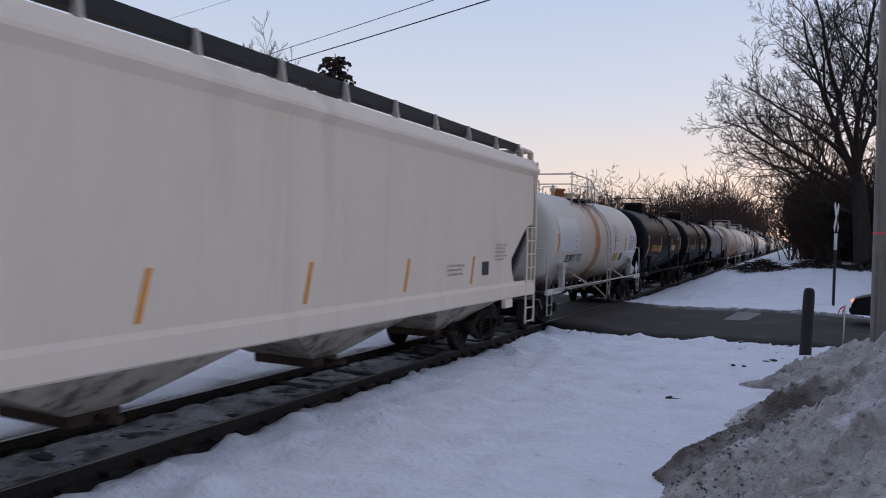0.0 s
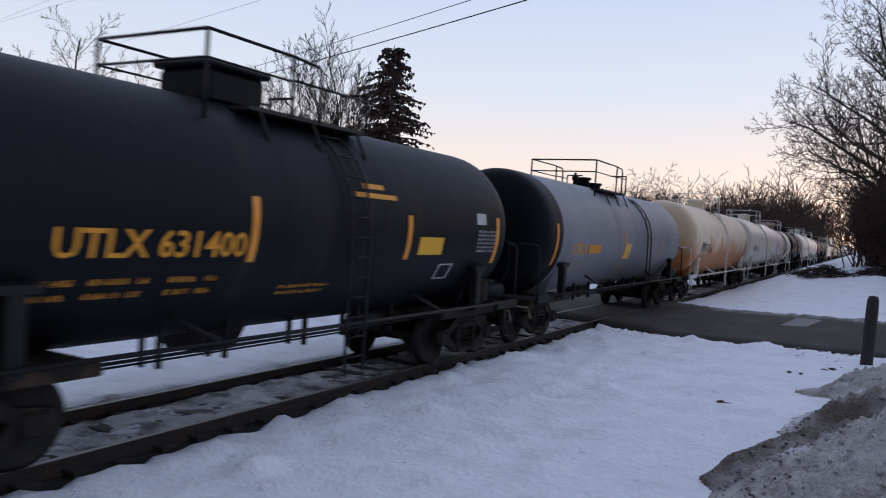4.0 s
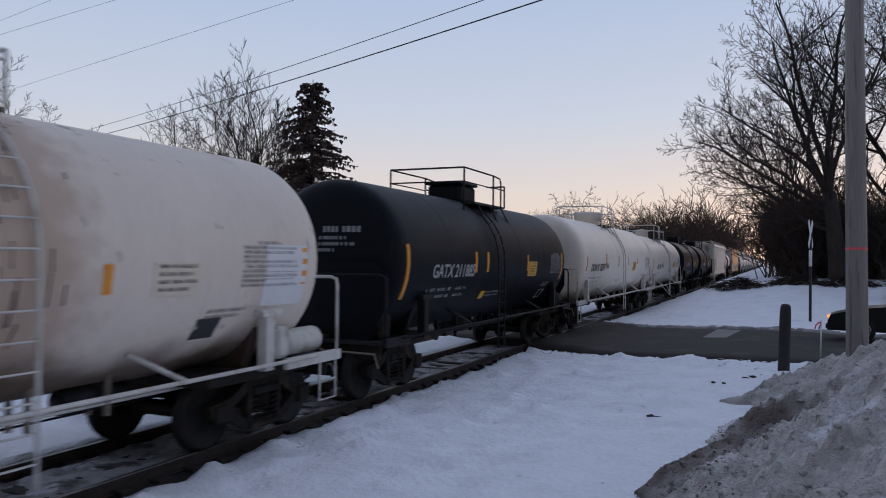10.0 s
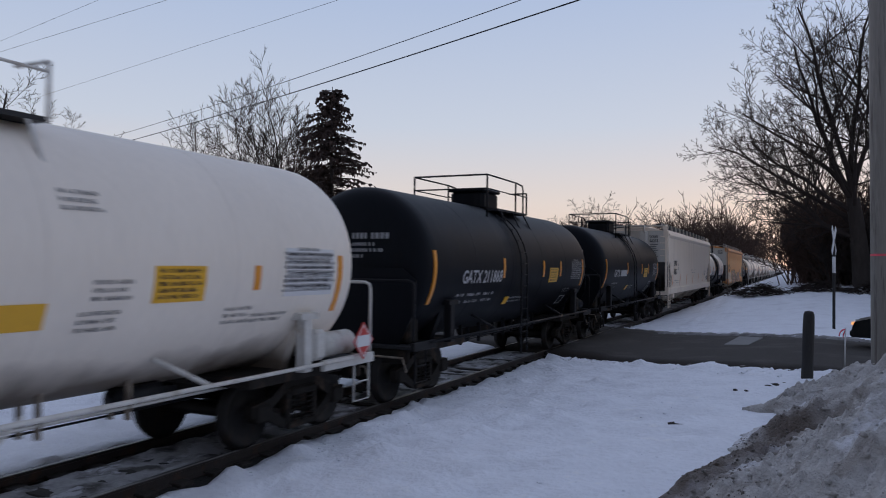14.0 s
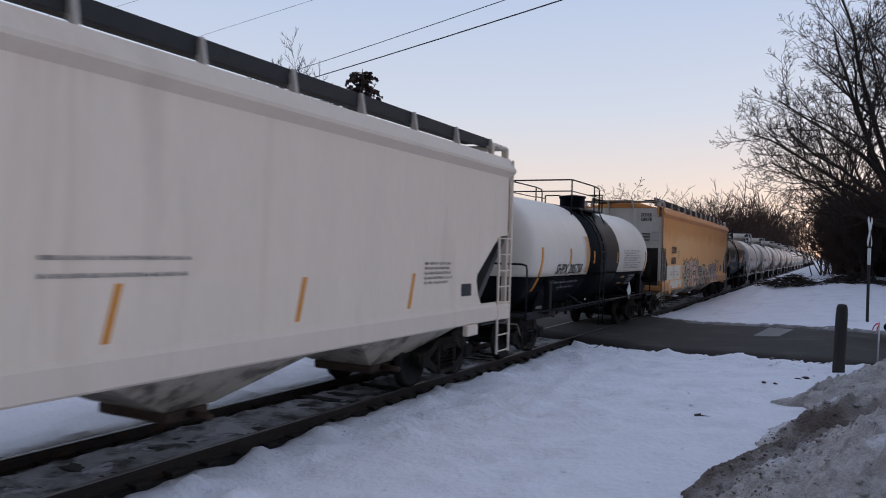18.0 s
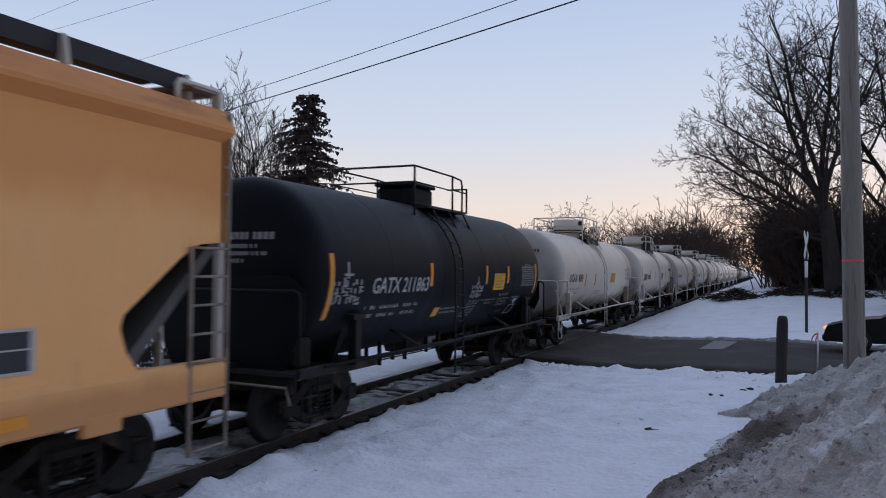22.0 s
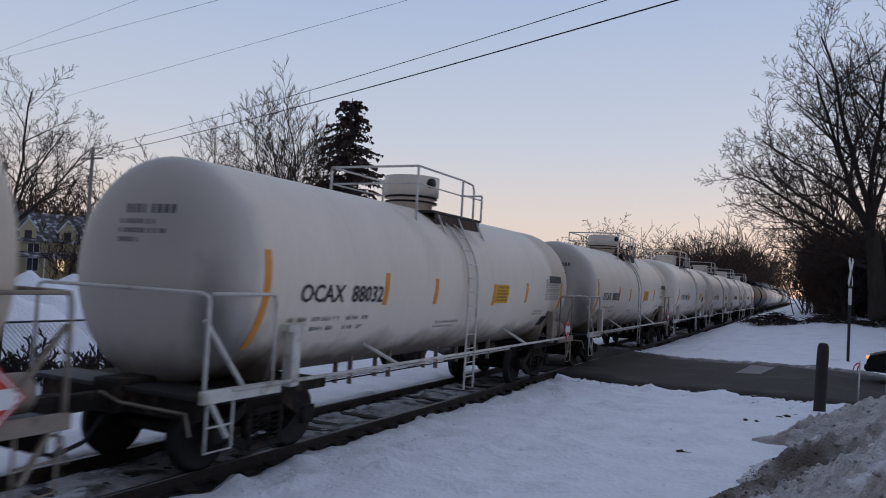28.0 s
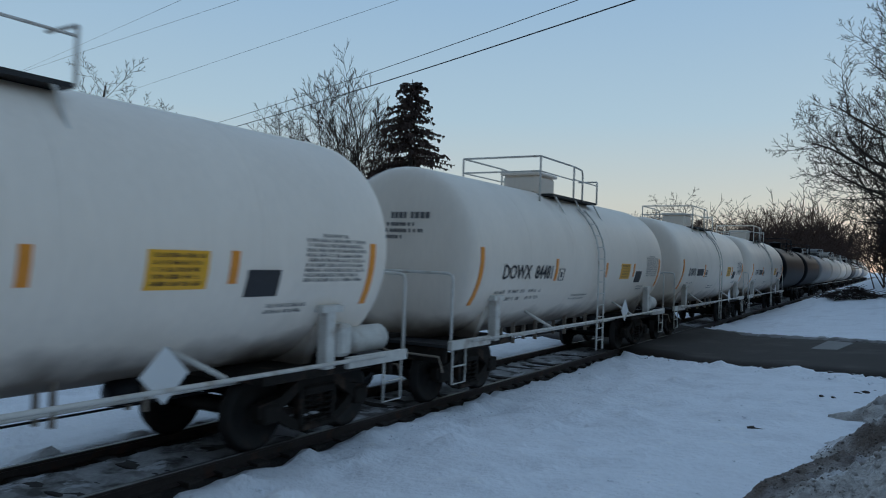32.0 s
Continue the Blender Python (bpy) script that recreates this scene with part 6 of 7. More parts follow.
def build_tanks():
    c, h = tank_car(1, 20.06, 31.07, "white tank car with a rust stain across its middle", RUSTY, "white", dome="small", dome_at=-0.9, ladder=1.4, cage=True)
    markings(c, h, "DOWX  7173", INK, 1.07, 1.7, 1.80, 0.24)
    d = part("warning_decal", bars([(h - 3.72, h - 2.98, 1.7, 2.02)]), YELLOW, c, "yellow warning decal")
    part("decal_print", script(lines_block(h - 3.66, 1.98, (0.6, 0.54, 0.62, 0.5), 0.07, 0.03), at=0.004), INK, d)
    part("data_panel", bars([(h - 2.62, h - 2.25, 1.74, 2.0)]), INK, c, "black square decal")
    part("sheet_panel", bars([(h - 1.44, h - 0.18, 2.0, 2.72)], depth=-0.004), SIGNWHITE, c, "white table panel")
    part("data_stencil", script(lines_block(h - 4.0, 3.0, [0.75, 0.7, 0.75, 0.6, 0.7, 0.75], 0.1, 0.035)), FAINT, c)
    part("repaint_panel", bars([(-h + 0.25, -h + 2.3, 2.15, 3.1)]), SIGNWHITE, c, "fresh white repaint panel")
    stripes(c, (-h + 0.12, -h + 1.98, -h + 4.35, h - 3.75, h - 1.95, h - 0.12))
    placard(c, h + 0.35, 1.36, 1.46, False)
    for f, r, num in ((34.09, 44.02, "631388"), (47.36, 57.30, "631400")):
        c, h = tank_car(2, f, r, "black tank car with amber lettering", BLACK, "black", shield=True, nose=-0.1, dome="box", dome_at=-0.95, ladder=1.3, spread=(-1.0, 2.1))
        markings(c, h, "UTLX " + num, GOLDINK, 0.97, 2.3, 2.02, 0.27, place_sheet=False)
        part("data_table", script(lines_block(h - 0.95, 2.45, [0.8, 0.75, 0.8, 0.8, 0.7, 0.78], 0.07, 0.035)), PALEINK, c)
        part("data_panel", bars([(h - 1.0, h - 0.65, 2.55, 2.75)]), PALEINK, c)
        part("frame_stencil", bars([(h - 2.1, h - 1.65, 1.60, 1.62), (h - 2.1, h - 1.65, 1.84, 1.86), (h - 2.1, h - 2.07, 1.62, 1.84), (h - 1.68, h - 1.65, 1.62, 1.84)]), PALEINK, c)
        part("warning_decal", bars([(h - 2.92, h - 2.18, 2.02, 2.30)]), YELLOW, c, "yellow warning decal")
        part("name_stencil", bars([(h - 4.4, h - 3.9, 2.95, 3.02), (h - 4.6, h - 3.6, 2.82, 2.89)]), GOLDINK, c)
        stripes(c, ((-h + 0.0, 1.75, 2.75), (-h + 3.38, 1.95, 2.7), (h - 3.25, 1.95, 2.62), (h - 0.15, 1.85, 2.7)))
        part("head_panel", Geo().box(0.12, 0.5, -h - 0.52, -h - 0.46, 3.42, 3.56), PALEINK, c, "white stencilled panel on the tank head")
        head_lines(c, h, GOLDINK, 3.25)
    c, h = tank_car(4, 60.22, 72.79, "weathered grey tank car with amber lettering", GREY, "black", dome="small", dome_at=-0.7, ladder=2.5)
    markings(c, h, "UTLX", GOLDINK, 1.3, 1.0, 2.0, 0.26, place_sheet=False)
    part("numeral_block", bars([(-h + 2.45, -h + 3.4, 2.02, 2.24)]), GOLDINK, c, "worn amber numerals")
    part("warning_decal", bars([(-0.6, 0.0, 1.85, 2.3)]), YELLOW, c, "yellow warning decal")
    part("data_table", script(lines_block(h - 1.2, 2.6, [0.7, 0.7, 0.65, 0.7, 0.6], 0.07, 0.035)), PALEINK, c)
    stripes(c, ((-h + 0.12, 1.75, 2.7), (-0.7, 2.3, 2.6), (h - 2.5, 2.0, 2.5)))
    part("black_head", Geo().lathe(head_profile(-h - 0.008, -1, 0.008) + [(-h + 0.45, RADIUS + 0.008)], 56, "y", (0, 0, AXLE)), BLACK, c, "black painted tank head")
    gauge(1.59, 2.53)
    for f, r, num, sh, ink, lab in ((76.27, 90.53, "72627", TAN, INK, "long tan tank car washed with rust"), (93.31, 107.62, "72523", WHITE, INK, "long white tank car with a blocked-out mark")):
        c, h = tank_car(5, f, r, lab, sh, "white", dome="low", dome_at=-0.25, ladder=-0.22, spread=(-1.3, 1.1))
        part("mark_panel", bars([(-h + 0.65, -h + 1.62, 2.06, 2.46)], depth=0.0), PALE, c, "grey painted-out panel")
        lettering("STYX", -h + 0.73, 2.12, 0.26, INK, c, width=0.8)
        lettering(num, -h + 1.72, 2.12, 0.26, INK, c, width=0.83)
        markings(c, h, "", INK, 0.73, 1.9, 2.12, 0.26, decal=h - 5.68)
        part("data_stencil", script(lines_block(-3.15, 2.98, (0.55, 0.5, 0.6, 0.5), 0.09, 0.03)), FAINT, c)
        part("data_stencil", script(lines_block(-3.15, 2.0, (0.4, 0.35, 0.4), 0.09, 0.03)), FAINT, c)
        stripes(c, (-h + 0.1, (-h + 2.76, 2.3, 2.8), (-h + 5.47, 2.3, 2.7), (-h + 8.2, 2.35, 2.65), (h - 3.42, 2.35, 2.65), h - 0.1), material=YELLOW)
        frame_mark(c, -h + 2.75, 2.0)
        if sh is WHITE:
            scribble(c, h - 4.5, h - 1.75, 1.84, 2.18)
            part("data_panel", bars([(h - 2.2, h - 1.8, 1.66, 1.9)]), INK, c, "black square decal")
            part("repaint_panel", bars([(-h + 2.6, -h + 4.0, 1.5, 1.95)], depth=-0.004), SIGNWHITE, c, "fresh white repaint panel")
    gauge(1.5, 2.45)
    c, h = tank_car(7, 109.88, 120.53, "white tank car streaked with brown spills", SPILT, "white", dome="flat", dome_at=-0.3, ladder=1.15, sill=RUSTGATE)
    markings(c, h, "OCAX  70427", INK, 1.3, 2.18, 2.08, 0.25)
    part("data_panel", bars([(-h + 3.1, -h + 3.6, 1.5, 1.85)]), INK, c)
    part("data_panel", bars([(h - 2.0, h - 1.6, 1.5, 1.75)]), INK, c)
    d = part("faded_decal", bars([(h - 2.85, h - 2.15, 2.05, 2.42)]), PATCH, c, "faded cream decal")
    part("decal_print", script(lines_block(h - 2.78, 2.39, (0.56, 0.5, 0.58, 0.5), 0.085, 0.025), at=0.004), FAINT, d)
    part("sheet_panel", bars([(h - 0.95, h - 0.05, 1.85, 2.65)]), SIGNWHITE, c, "white table panel")
    stripes(c, (-h + 0.1, -h + 3.76, (h - 3.45, 2.1, 2.4), h - 0.1))
    frame_mark(c, -h + 3.95, 2.2)
    rows = [(random.gauss(0.35, 0.5), z) for z in [rnd(1.6, 3.7) for k in range(110)]]
    part("tar_drip", bars([(y, y + rnd(0.004, 0.012), z, z + rnd(0.05, 0.42) * rnd(0.3, 1)) for y, z in rows]), INK, c, "dark tarry drips")
    gauge(1.5, 2.46)
    for f, r, num in ((123.63, 134.37, "211885"), (168.55, 179.14, "211868"), (182.20, 192.84, ""), (253.10, 263.84, "211863")):
        c, h = tank_car(8, f, r, "black tank car with white lettering", BLACK, "black", shield=True, nose=0.15, dome="box", dome_at=0.1, ladder=-0.6, spread=(-1.5, 1.3))
        if num:
            markings(c, h, "GATX " + num, PALEINK, 1.14 if num == "211885" else 1.32, 2.2, 2.12, 0.26, decal=h - 3.5, shear=0.15)
        else:
            markings(c, h, "GATX", PALEINK, 1.32, 0.95, 2.12, 0.26, decal=h - 3.5, shear=0.15)
            part("numeral_block", bars([(-h + 2.45, -h + 3.5, 2.13, 2.36)]), PALEINK, c, "blurred white numerals")
        stripes(c, ((-h + 0.05, 1.75, 2.75), (-h + 3.40, 2.2, 2.65), (-h + 4.14, 2.2, 2.65), (h - 3.58, 2.2, 2.62), (h - 0.15, 1.9, 2.7)) if num == "211885" else ((-h + 0.05, 1.75, 2.75), (-h + 3.64, 2.2, 2.65), (h - 4.03, 2.2, 2.62), (h - 2.5, 2.2, 2.62), (h - 0.15, 1.9, 2.7)))
        part("yellow_tag", bars([(-h + 4.15, -h + 4.4, 1.58, 1.76)]), YELLOW, c, "small yellow tag")
        part("frame_stencil", bars([(h - 1.75, h - 1.3, 1.40, 1.42), (h - 1.75, h - 1.3, 1.62, 1.64), (h - 1.75, h - 1.72, 1.42, 1.62), (h - 1.33, h - 1.3, 1.42, 1.62)]), WORNINK if num == "211863" else PALEINK, c)
        if num == "211863":
            random.seed(8)
            part("data_stencil", script([(0.36 + 0.03 * k, 1.06 + 0.02 * k, 1.56 + 0.066 * k, 1.585 + 0.066 * k) for k in range(4)] + [(0.30, 1.08, 1.49, 1.515), (0.5, 2.3, 1.815, 1.84), (1.55, 2.15, 1.74, 1.765)]), WORNINK, c)
            part("data_stencil", script([(2.42, 2.62, 1.9, 1.96), (2.68, 3.13, 1.9, 1.96)] + [(2.42, 3.28 - 0.12 * (k % 2), 1.81 - 0.07 * k, 1.835 - 0.07 * k) for k in range(3)] + [(2.78, 3.25, 1.5, 1.515), (2.78, 2.8, 1.515, 1.62), (3.23, 3.25, 1.515, 1.62)]), WORNINK, c)
            part("small_placard", bars([(3.72 + 0.05 * abs(k - 2), 3.96 - 0.03 * abs(k - 2), 1.66 + 0.035 * k, 1.695 + 0.035 * k) for k in range(4)]), PALEINK, c, "small torn white placard")
            for y0, z0, sc in ((-h + 0.05, 1.95, 1.0), (0.47, 1.88, 0.72)):
                part("graffiti", bars([(a, a + rnd(0.03, 0.055), b, b + rnd(0.05, 0.13) * sc) for a, b in [(y0 + (k % 7 + rnd(0.1, 0.6)) * 0.135 * sc, z0 + (0.04 + 0.13 * (k // 7) + rnd(-0.02, 0.03)) * sc) for k in range(21)]] + [(a, a + rnd(0.07, 0.16) * sc, b, b + 0.02) for a, b in [(y0 + rnd(0, 0.85) * sc, z0 + rnd(0, 0.36) * sc) for k in range(16)]] + [(y0 + 0.45 * sc, y0 + 0.5 * sc, z0 + 0.42 * sc, z0 + 0.68 * sc), (y0 + 0.36 * sc, y0 + 0.62 * sc, z0 + 0.46 * sc, z0 + 0.5 * sc)]), WORNINK, c, "small pale graffiti tag")
        head_lines(c, h - 0.15, WORNINK, 2.95)
    gauge(1.57, 2.52)
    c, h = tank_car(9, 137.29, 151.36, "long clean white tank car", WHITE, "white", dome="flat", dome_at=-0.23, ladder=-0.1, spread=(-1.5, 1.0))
    markings(c, h, "DOWX  82097", INK, 0.85, 2.35, 2.1, 0.27, decal=h - 4.8)
    placard(c, h + 0.35, 1.4, 1.6)
    stripes(c, (-h + 0.1, (-h + 3.34, 2.25, 2.75), (-h + 5.82, 2.25, 2.7), (1.02, 2.3, 2.65), (h - 3.66, 2.35, 2.62), h - 0.1))
    frame_mark(c, -h + 3.5, 2.15)
    gauge(1.5, 2.46)
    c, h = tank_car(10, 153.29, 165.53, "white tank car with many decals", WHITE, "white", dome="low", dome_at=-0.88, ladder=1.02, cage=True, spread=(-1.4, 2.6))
    markings(c, h, "DCAX 5068", INK, 1.63, 1.53, 2.05, 0.25, decal=h - 3.55)
    part("warning_decal", bars([(h - 5.4, h - 4.75, 1.86, 2.1)]), YELLOW, c, "olive warning decal")
    part("sheet_panel", bars([(h - 1.35, h - 0.25, 2.05, 2.68)], depth=-0.004), SIGNWHITE, c, "white table panel")
    part("data_table", script(lines_block(h - 1.3, 2.62, [1.0, 0.95, 1.0, 1.0, 0.9, 1.0], 0.085, 0.04), at=0.003), INK, c)
    for y0, z0 in ((h - 4.6, 3.15), (h - 4.3, 2.3), (h - 4.4, 2.0), (h - 2.4, 1.95)):
        part("data_stencil", script(lines_block(y0, z0, (0.5, 0.45, 0.5), 0.08, 0.035)), FAINT, c)
    stripes(c, ((-h + 0.1, 1.75, 2.6), (-h + 4.09, 2.05, 2.45), (h - 1.92, 2.15, 2.45), (h - 0.1, 1.8, 2.6)))
    frame_mark(c, -h + 3.55, 2.1)
    gauge(1.47, 2.43)
    placard(c, h + 0.45)
    c, h = tank_car(14, 216.90, 228.10, "white and black tank car with a black middle band", BRIGHT, "black", dome="low", dome_at=0.0, ladder=-0.6, sill=BLACK, spread=(-1.8, 1.35), off=1.25)
    low = Geo()
    n = 30
    for y0, y1 in ((-h - 0.0, h + 0.0),):
        v, f = [], []
        for k in range(n + 1):
            a = radians(-205 + 230 * k / n)
            for y in (y0, y1):
                v.append(((RADIUS + 0.006) * math.cos(a), y, AXLE + (RADIUS + 0.006) * math.sin(a)))
        f = [(2 * k, 2 * k + 1, 2 * k + 3, 2 * k + 2) for k in range(n)]
        low.add(v, f, True)
    low.lathe(head_profile(-h - 0.006, -1, 0.006), 56, "y", (0, 0, AXLE))
    low.lathe(head_profile(h + 0.006, 1, 0.006)[::-1], 56, "y", (0, 0, AXLE))
    low.v = [(x, y, min(z, 1.9)) for x, y, z in low.v]
    part("black_lower_shell", low, BLACK, c, "black painted lower half")
    part("black_band", Geo().lathe([(-1.6, RADIUS + 0.004), (-1.6, RADIUS + 0.009), (1.65, RADIUS + 0.009), (1.65, RADIUS + 0.004)], 56, "y", (0, 0, AXLE)), BLACK, c, "black band round the middle")
    part("spill_stain", bars([(-2.1, -1.6, 1.95, 2.95)], depth=-0.004), band(mat("amber_spill", (0.72, 0.70, 0.66), 0.5, var=0.1, **WEAR), -1.85, -1.5, (0.62, 0.30, 0.07), 0.2, 0.9, scale=2.5), c, "amber spill stain")
    lettering("SHPX 205758", -h + 1.22, 1.95, 0.25, INK, c, shear=0.2, width=2.16)
    part("data_stencil", script(lines_block(-h + 1.2, 1.75, (2.2, (0.7, 2.1), 0.4), 0.14, 0.05)), PALEINK, c)
    part("data_table", script(lines_block(h - 3.3, 2.62, [2.4, 2.0, (0.1, 2.2), 2.4, 1.9, 2.4, 2.2, 2.3], 0.08, 0.028)), FAINT, c)
    part("decal_stencil", bars([(h - 2.95, h - 2.5, 1.5, 1.76)]), YELLOW, c)
    stripes(c, ((-h + 0.1, 1.55, 2.6), (-h + 2.27, 2.2, 2.6), (-1.16, 2.2, 2.55), (1.45, 2.2, 2.55), (h - 0.1, 1.8, 2.6)))
    head_lines(c, h, FAINT, 3.1)
    placard(c, h - 2.6, 1.28, 1.5, False)
    part("frame_stencil", bars([(h - 1.9, h - 1.2, 1.46, 1.5), (h - 1.9, h - 1.2, 1.74, 1.78), (h - 1.9, h - 1.86, 1.5, 1.74), (h - 1.24, h - 1.2, 1.5, 1.74), (h - 1.7, h - 1.62, 1.55, 1.7), (h - 1.5, h - 1.42, 1.55, 1.7)], at=0.006), PALEINK, c)
    c, h = tank_car(17, 266.85, 279.28, "dirty white tank car with a drum housing", SOOTSHADE, "braced", dome="drum", dome_at=0.15, ladder=0.0, nose=0.25, tail=0.1, inset=0.75)
    markings(c, h, "OCAX  4291", INK, 0.85, 1.9, 2.15, 0.25, decal=h - 4.65)
    stripes(c, ((-h + 3.28, 2.0, 2.42), (-h + 4.87, 2.0, 2.42), (h - 3.8, 2.05, 2.42)))
    head_lines(c, h - 0.25)
    for i, (f, r, num) in enumerate(((282.53, 294.86, "88035"), (298.30, 310.68, "88056"), (314.07, 326.55, "88032"), (330.03, 342.32, "88020"))):
        c, h = tank_car(18, f, r, "white tank car with a drum housing, soiled ends and painted shade on its head", SOOTSHADE, "braced", dome="drum", dome_at=0.28, ladder=-0.1, nose=0.25, tail=0.2, inset=0.75)
        markings(c, h, ("DCAX  " if i in (0, 3) else "OCAX  ") + num, INK, 1.05, 2.1, 2.1, 0.24, decal=h - 4.68)
        if i == 0:
            part("mark_panel", bars([(-h + 1.0, -h + 2.05, 2.04, 2.4)], depth=0.0), PALE, c, "grey painted-out panel")
        stripes(c, ((-h + 0.35, 1.5, 2.75), (-h + 3.25, 2.05, 2.55), (-h + 5.0, 2.05, 2.5), (h - 4.75, 2.0, 2.45), (h - 2.75, 2.05, 2.5), (h - 0.1, 1.9, 2.6)))
        part("data_panel", bars([(h - 1.05, h - 0.15, 2.55, 2.72)]), INK, c, "dark painted bar")
        part("data_panel", bars([(h - 1.05, h - 0.65, 1.45, 1.68)]), INK, c)
        placard(c, h + 0.3)
        head_lines(c, h)
    gauge(1.55, 2.5)
    for i, (f, r, num) in enumerate(((345.57, 356.91, "84427"), (359.78, 371.08, "84481"), (373.9, 385.2, "84412"), (388.1, 399.4, "84455"))):
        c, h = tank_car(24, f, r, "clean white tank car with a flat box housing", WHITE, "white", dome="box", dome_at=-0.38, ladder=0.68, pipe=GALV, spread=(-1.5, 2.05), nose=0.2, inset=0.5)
        if i < 2:
            markings(c, h, "DOWX  " + num, INK, 1.0, 2.23, 2.1, 0.26, decal=h - 3.6)
        else:
            markings(c, h, "DOWX", INK, 1.0, 1.0, 2.1, 0.26, decal=h - 3.6)
            part("numeral_block", bars([(-h + 2.25, -h + 3.2, 2.1, 2.34)]), INK, c, "dark numerals")
        part("data_panel", bars([(h - 2.3, h - 1.8, 1.95, 2.25)]), INK, c)
        stripes(c, ((-h + 0.15, 1.65, 2.65), (-h + 3.44, 2.05, 2.5), (0.92, 2.1, 2.45), (h - 2.51, 2.1, 2.45), (h - 0.1, 1.8, 2.6)))
        frame_mark(c, -h + 3.6, 2.05)
        placard(c, h - 3.4, 1.25, 1.6, False)
        head_lines(c, h - 0.2)
    gauge(1.47, 2.43)
    f = 402.5
    for i, (ln, sh, st, dm, lab) in enumerate(((10.6, BLACK, "black", "low", "black tank car far down the train"), (10.6, BLACK, "black", "low", "black tank car far down the train"), (12.4, PALE, "white", "drum", "pale grey tank car far down the train"), (12.4, CREAM, "white", "drum", "dirty white tank car far down the train"),
                                           (11.3, WHITE, "white", "box", "white tank car far down the train"), (12.4, CREAM, "white", "low", "dirty white tank car far down the train"), (10.6, BLACK, "black", "low", "black tank car far down the train"), (12.4, PALE, "white", "low", "pale grey tank car far down the train"),
                                           (12.4, WHITE, "white", "drum", "white tank car far down the train"), (11.0, GREY, "black", "low", "grey tank car far down the train"), (12.4, CREAM, "white", "drum", "dirty white tank car far down the train"), (12.4, WHITE, "white", "low", "white tank car far down the train"))):
        tank_car(30 + i, f, f + ln, lab, sh, st, dome=dm, detail=False)
        f += ln + 3.05


build_tanks()


